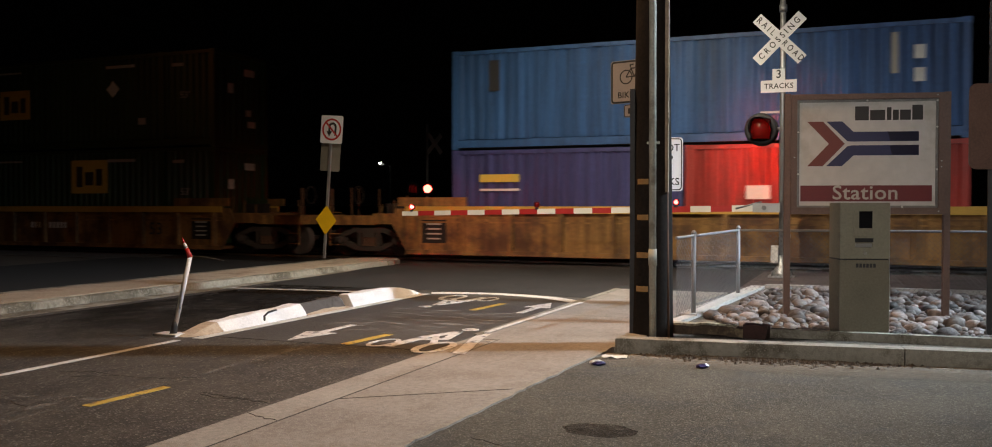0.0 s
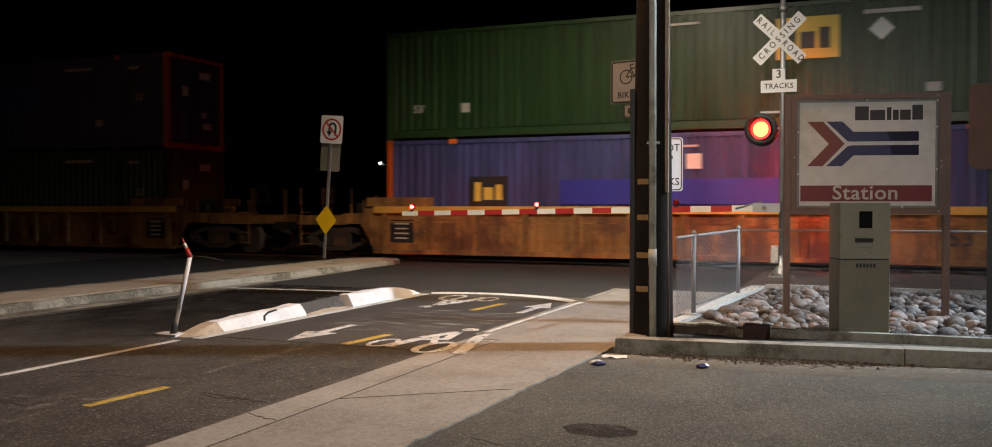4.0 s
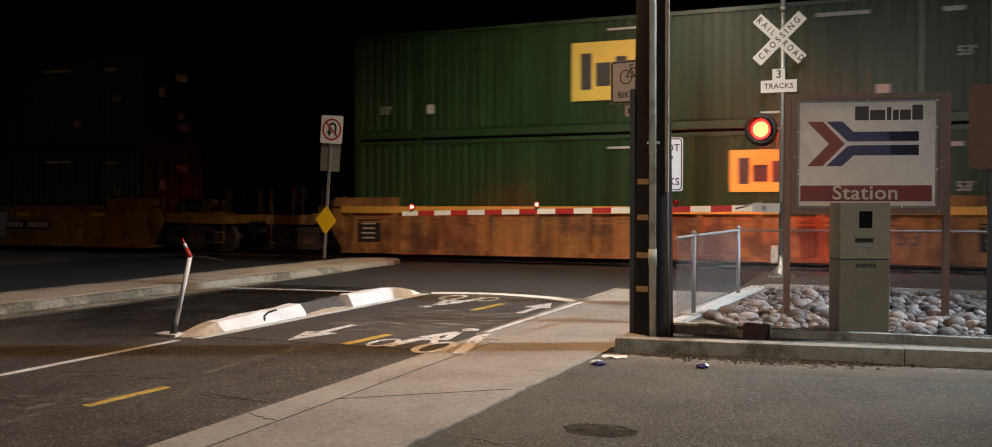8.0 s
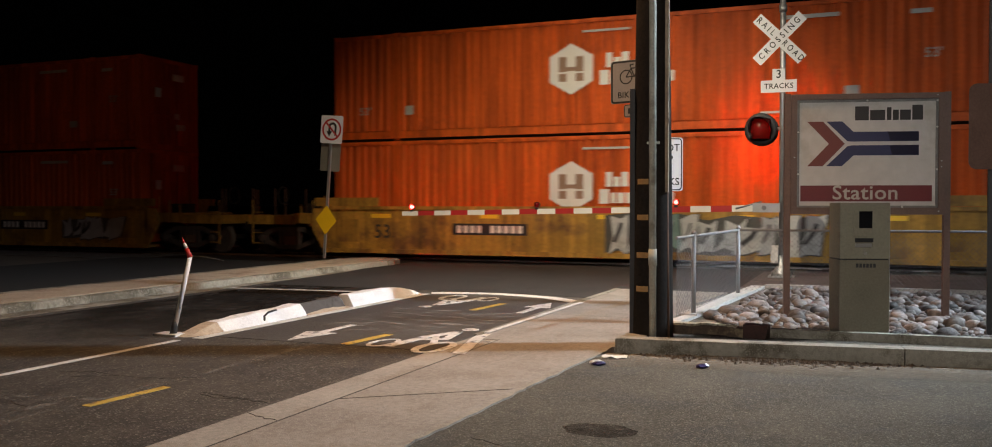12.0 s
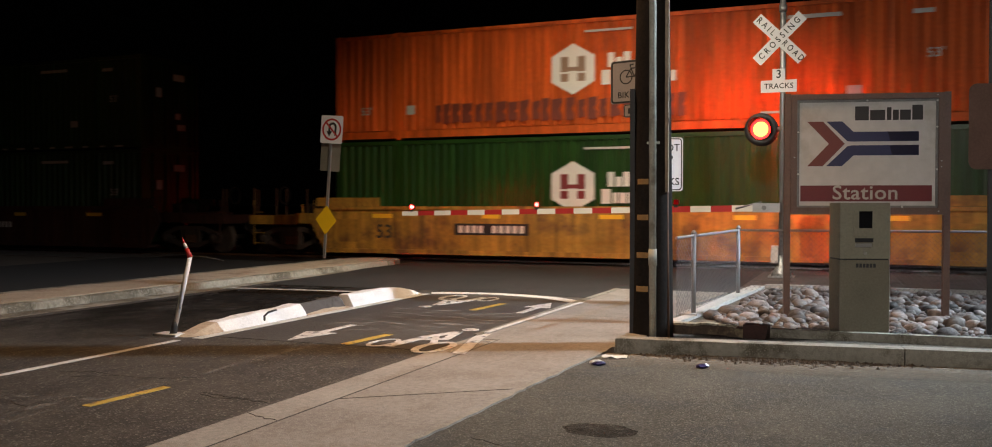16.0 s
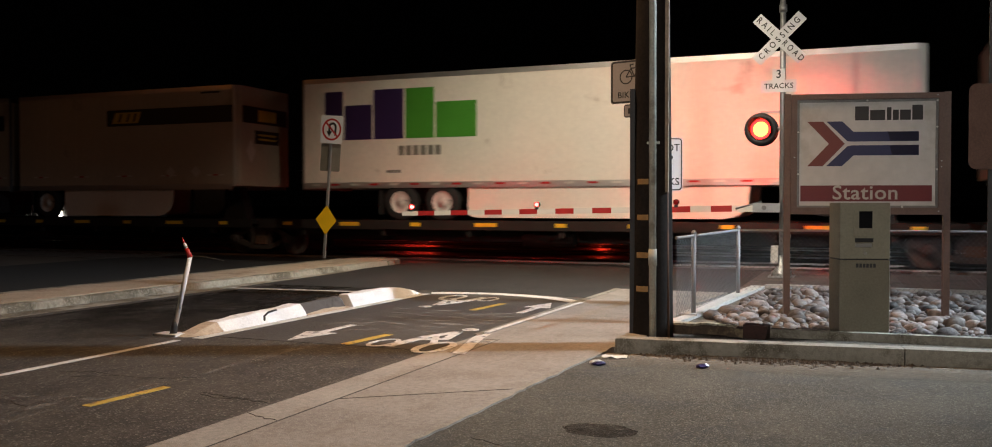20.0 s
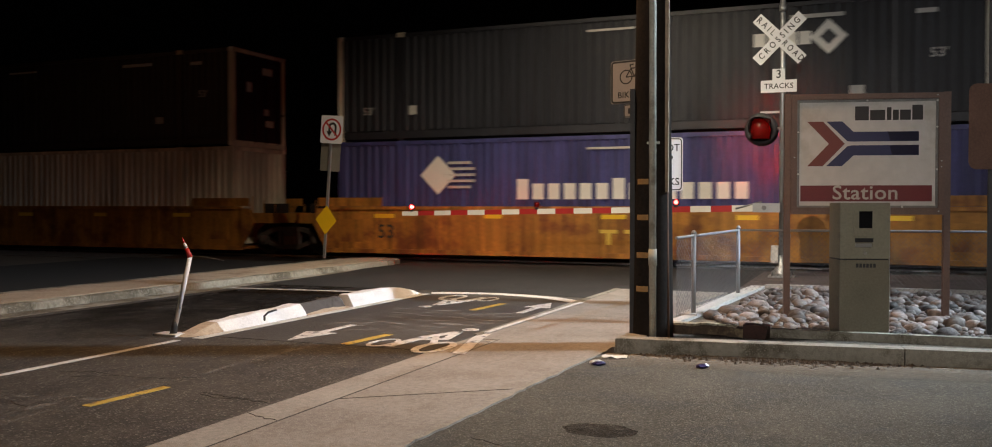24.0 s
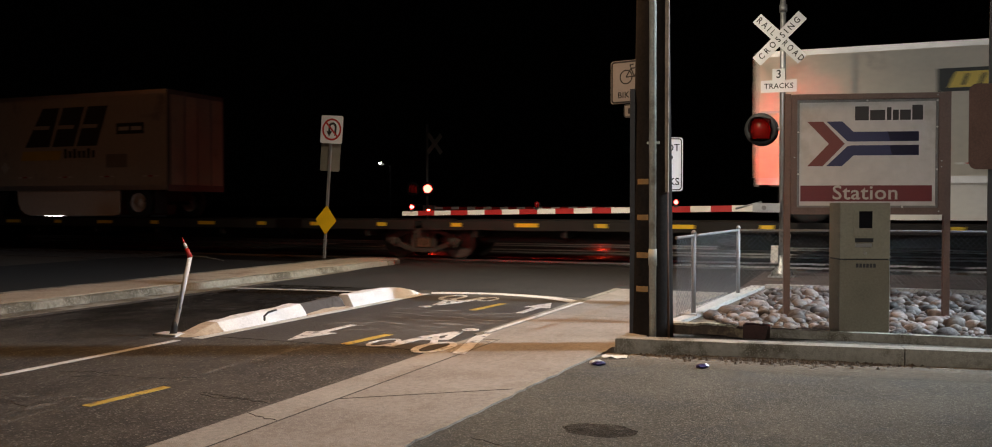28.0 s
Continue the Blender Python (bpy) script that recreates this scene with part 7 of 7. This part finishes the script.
container(A + 3.06, LO, 6.06, 2.59, RED_C, "door", None, ((mark, -1.35, 1.45, 0.55, 0.32, LOGO_W), (mark, 0.0, 1.25, 0.6, 0.2, LOGO_W)), True, "red twenty-foot shipping container with white label")

container(B, UP, 16.15, H53, GREEN, "wall", None, ((E_, 0.0, 1.52, 1.35, 0.95), (diamond, 4.2, 1.85)), False, GREEN_L)
container(B, LO, 16.15, H53, GREEN, "wall", None, ((E_, 3.2, 2.05, 1.5, 1.05), (diamond, -3.6, 1.7)), False, GREEN_L)
container(C, UP, 16.15, H53, GREEN, "door", None, ((E_, 3.0, 2.05, 1.35, 0.95), (diamond, 4.5, 2.15)), False, GREEN_L)
container(C, LO, 16.15, H53, ORANGE, "door", None, ((E_, 0.2, 1.55, 1.15, 0.8, 1), (mark, 4.9, H53 - 0.42, 1.6, 0.2, LOGO_W)), False, "orange corrugated container with dark emblem panel")
container(D, UP, 16.15, H53, GREEN, "door", None, ((E_, 2.75, 2.05, 1.35, 0.95), (diamond, 4.3, 2.15)), False, GREEN_L)
container(D, LO, 16.15, H53, BLUE_P, "wall", ORANGE, ((E_, -5.1, 1.5, 1.1, 0.8, 1), (mark, -0.2, 1.48, 5.9, 0.62, LOGO_PB), (mark, 0.2, 2.2, 0.36, 0.36, LOGO_W), (mark, 4.3, 2.25, 1.4, 0.16, LOGO_PB), (mark, 6.85, 1.62, 0.46, 0.42, LOGO_W), (mark, 6.85, 1.02, 0.46, 0.42, LOGO_DIM)), False, "violet-blue container with orange corner posts")
container(E, UP, 16.15, H53, BLUE_P, "door", ORANGE, ((E_, -5.0, 2.05, 1.35, 0.9), (mark, 0.3, 1.75, 5.4, 0.75, LOGO_PB)), False, "violet-blue container with yellow emblem and orange corner posts")
container(E, LO, 16.15, H53, GREEN, "wall", None, ((diamond, -2.1, 1.95),), False, GREEN_L)
container(F, UP, 16.15, H53, GREEN, "wall", None, ((E_, 0.0, 1.47, 1.3, 0.95), (diamond, 4.1, 2.2)), False, GREEN_L)
container(F, LO, 16.15, H53, GREEN, "wall", None, ((E_, 2.9, 2.0, 1.45, 1.0), (diamond, 4.5, 2.0)), False, GREEN_L)
container(G, UP, 16.15, H53, GREEN, "door", None, ((E_, -1.0, 1.56, 1.65, 1.45),), False, "green container with a large yellow emblem panel")
container(G, LO, 16.15, H53, GREEN, "wall", None, ((E_, 2.75, 1.95, 1.4, 0.98), (diamond, 4.4, 2.05)), False, GREEN_L)
def dashes(c, z):
    for i in range(22):
        mark(c, -7.5 + 0.7 * i, z, 0.22 if i % 3 else 0.34, 0.05, LOGO_DIM, name="reflective_dash", label="pale reflective dash")


for s in (H, I, N):
    container(s, UP, 16.15, H53, GREEN2, "door", None, ((X_, -1.2, 1.65),) + (((dashes, 0.09),) if s == N else ()), False, "deep green container with white hexagon emblem")
    container(s, LO, 16.15, H53, GREEN2, "door", None, ((X_, -1.2, 1.62),), False, "deep green container with white hexagon emblem")
for s in (J, K):
    container(s, UP, 16.15, H53, REDORG, "door", None, ((X_, -1.2, 1.65, True, True, LOGO_BR),), False, "red-orange container with white hexagon emblem")
    container(s, LO, 16.15, H53, REDORG, "wall" if s == J else "door", None, ((X_, -1.2, 1.62, True, True, LOGO_BR),), False, "red-orange container with white hexagon emblem")
def dark_scrawl(c, x0, x1):
    """A row of faded dark sprayed blocks, too blurred to read."""
    rng2 = random.Random(31)
    x = x0
    while x < x1:
        w, h = rng2.uniform(0.16, 0.30), rng2.uniform(0.46, 0.60)
        cut = rng2.uniform(0.1, 0.3)
        shape(c, x + w / 2, 0.66, [(-w / 2, -h / 2), (w / 2, -h / 2 + 0.05 * rng2.random()), (w / 2, -h * cut), (w * 0.2, 0.0), (w / 2, h * cut), (w / 2 + 0.02, h / 2), (-w / 2, h / 2 - 0.05 * rng2.random())], GRAF_D, -1.302, "spray_block", "faded dark sprayed block")
        x += w + rng2.uniform(0.05, 0.10)


for s in (L, M):
    container(s, UP, 16.15, H53, REDORG, "door", None, ((X_, -1.2, 1.65, True, True, LOGO_BR),) + (((dark_scrawl, -5.0, 1.6),) if s == M else ()), False, "red-orange container with white hexagon emblem")
    container(s, LO, 16.15, H53, GREEN2, "wall", None, ((X_, -1.2, 1.62),), False, "deep green container with white hexagon emblem")


def striped_diamond(c, x, z):
    diamond(c, x, z, 0.52)
    for i in range(5):
        mark(c, x + 0.62 + 0.06 * (i % 2), z + 0.32 - 0.16 * i, 0.9 - 0.12 * abs(i - 2), 0.07, LOGO_DIM, name="emblem_line", label="faded white emblem line")


def pale_words(c, x, z, k, n, gap=0.42, w=0.3):
    for i in range(n):
        mark(c, x + i * gap, z + (0.06 if i in (0, 6) else 0), w, 0.52 if i in (0, 6) else 0.4, k, name="word_bar", label="word shape")


container(P, UP, 16.15, H53, NAVY, "door", WHITE_C, ((U_, 0.2, 1.9),), False, "charcoal container with pale corner posts")
container(P, LO, 16.15, H53, BLUE_P, "wall", None, ((diamond, -5.0, 2.0, 0.45),), False, "violet-blue corrugated shipping container")
container(Q, UP, 16.15, H53, NAVY, "door", WHITE_C, ((U_, 3.8, 2.05),), False, "charcoal container with pale corner posts")
container(Q, LO, 16.15, H53, BLUE_P, "wall", None, ((pale_words, -2.6, 1.5, LOGO_W, 14), (striped_diamond, -5.0, 1.95), (mark, 6.9, 1.55, 0.5, 0.5, LOGO_W)), False, "violet-blue container with a row of white word shapes")
container(R, UP, 16.15, H53, NAVY, "door", WHITE_C, ((U_, -3.5, 1.75),), False, "charcoal container with pale corner posts")
container(R, LO, 16.15, H53, WHITE_C, "wall", None, ((mark, -4.9, 2.05, 0.72, 0.85, LOGO_DB), (mark, -4.05, 2.05, 0.72, 0.85, LOGO_DB), (mark, -3.2, 2.05, 0.6, 0.85, LOGO_DB), (mark, -4.05, 1.42, 2.4, 0.18, SIGN_BACK)), True, "cream corrugated container with dark blue shapes")

trailer(-293.60, 8.75, 1, band_pup, 1, "cream-white short semi trailer with dark band")
trailer(-302.85, 8.55, -1, letter_pup, 1, "cream-white short semi trailer with large charcoal shapes")
trailer(-316.36, 15.98, 1, parcel_art, 2, "long white semi trailer with purple and green shapes", TRAILER_W)
trailer(-331.00, 8.75, 1, band_pup, 1, "cream-white short semi trailer with dark band")
trailer(-340.15, 8.55, -1, band_pup, 1, "cream-white short semi trailer with dark band")
trailer(-415.25, 8.75, 1, band_pup, 1, "cream-white short semi trailer with dark band")
trailer(-432.85, 8.75, 1, band_pup, 1, "cream-white short semi trailer with dark band")
trailer(-458.95, 8.75, -1, letter_pup, 1, "cream-white short semi trailer with large charcoal shapes")


# ---------------------------------------------------------------- river stones in the planted corner
def stone(seed):
    bm = bmesh.new()
    bmesh.ops.create_icosphere(bm, subdivisions=2, radius=1.0)
    off = Vector((seed * 7.1, seed * 3.3, 0))
    for v in bm.verts:
        v.co *= 1 + 0.22 * noise.noise(v.co * 0.9 + off) + 0.06 * noise.noise(v.co * 3 + off)
        v.co.z *= 0.72
    for f in bm.faces:
        f.smooth = True
    return bm


STONES = [as_mesh(stone(i), ROCK, "stone") for i in range(9)]
bed = tagged(new("stone_bed"), "bed of rounded grey river stones", "stones", "", "structure")
rng = random.Random(12)
spots, cells = [], {}
tries = 0
while len(spots) < 1900 and tries < 70000:
    tries += 1
    x, y = rng.uniform(-1.85, 4.2), rng.uniform(9.82, 14.8)
    left = -2.0 + 0.13 + (y - 10) * 0.082 + (1.0 if y < 10.0 else 0.10 + 0.7 * max(0, (10.9 - y) / 0.9))
    if x < left or y < 9.86 + (x + 0.92) * 0.04 or (abs(x + 0.04) < 0.34 and abs(y - 9.98) < 0.34):
        continue
    r = rng.choice((0.035, 0.045, 0.052, 0.06, 0.07, 0.085, 0.10)) * rng.uniform(0.85, 1.15)
    i, j = int(x * 4 + 40), int(y * 4)
    near = [p for di in (-1, 0, 1) for dj in (-1, 0, 1) for p in cells.get((i + di, j + dj), ())]
    if any((x - a) ** 2 + (y - b) ** 2 < (0.90 * (r + q)) ** 2 for a, b, q in near):
        continue
    spots.append((x, y, r))
    cells.setdefault((i, j), []).append((x, y, r))
spots.sort(key=lambda p: p[1])
for x, y, r in spots[:300]:
    part("stone", STONES[rng.randrange(9)], None, bed, "", Matrix.LocRotScale((x, y, 0.10 + r * 0.42), Euler((rng.uniform(-0.3, 0.3), rng.uniform(-0.3, 0.3), rng.uniform(0, 6.3))), (r * rng.uniform(0.95, 1.35), r * rng.uniform(0.8, 1.1), r)))
verts, faces = [], []
shapes = [(np.array([v.co[:] for v in me.vertices]), [tuple(p.vertices) for p in me.polygons]) for me in STONES]
for x, y, r in spots[300:]:
    vs, fs = shapes[rng.randrange(9)]
    m = np.array(Matrix.LocRotScale((x, y, 0.10 + r * 0.42), Euler((rng.uniform(-0.3, 0.3), rng.uniform(-0.3, 0.3), rng.uniform(0, 6.3))), (r * rng.uniform(0.95, 1.35), r * rng.uniform(0.8, 1.1), r)))
    n0 = len(verts)
    verts += [tuple(p) for p in vs @ m[:3, :3].T + m[:3, 3]]
    faces += [tuple(k + n0 for k in f) for f in fs]
rest = bpy.data.meshes.new("far_stones")
rest.from_pydata(verts, [], faces)
rest.polygons.foreach_set("use_smooth", [True] * len(faces))
rest.materials.append(ROCKFILL)
tagged(part("far_stones", rest, None, bed), "rounded grey river stones", "", "", "stuff")


# ---------------------------------------------------------------- what moves
def travelled(t):
    """How far the train has rolled, in metres."""
    return 15.35 * t + 0.0065 * t * t


def flashing(first_on):
    """Rows for a lamp's shutter: 0 degrees closes it, 180 opens it."""
    changes = []
    k = -1
    while True:
        a = FIRST + k * PERIOD
        if a > 28:
            break
        changes += [(a, first_on), (a + LIT * PERIOD, not first_on)]
        k += 1
    state = [on for t, on in changes if t <= 0][-1]
    rows = [(0.0, pose(0, 0, 0, 0, 0, 180.0 if state else 0.0))]
    for t, on in changes:
        if 0.07 < t < 27.93:
            steps = (0, 60, 120, 180) if on else (180, 120, 60, 0)
            f0 = round(t * FPS) - 1
            rows += [((f0 + i) / FPS, pose(0, 0, 0, 0, 0, a)) for i, a in enumerate(steps)]
            state = on
    rows.append((28.0, pose(0, 0, 0, 0, 0, 180.0 if state else 0.0)))
    return rows


def follow(ob, lead):
    """Gives ob the same keys as lead."""
    ob.rotation_mode = "QUATERNION"
    ob.animation_data_create()
    ob.animation_data.action = lead.animation_data.action
    ob.animation_data.action_slot = lead.animation_data.action_slot


def motions():
    for ob, s, z in TRAIN:
        walk(ob, [(3.5 * i, pose(s + travelled(3.5 * i), TRAIN_Y, z)) for i in range(9)])
    for group, on in ((SHUTTERS_A, True), (SHUTTERS_B, False)):
        walk(group[0], flashing(on))
        for ob in group[1:]:
            follow(ob, group[0])
    turn = [(i / FPS, math.degrees(travelled(i / FPS) / 0.46)) for i in range(28 * FPS + 1)]
    for place in (-0.89, 0.89):
        same = [w for w, x in WHEELSETS if x == place]
        walk(same[0], [(t, pose(place, 0, 0.47, 0, a % 360.0, 0)) for t, a in turn])
        for ob in same[1:]:
            follow(ob, same[0])


motions()
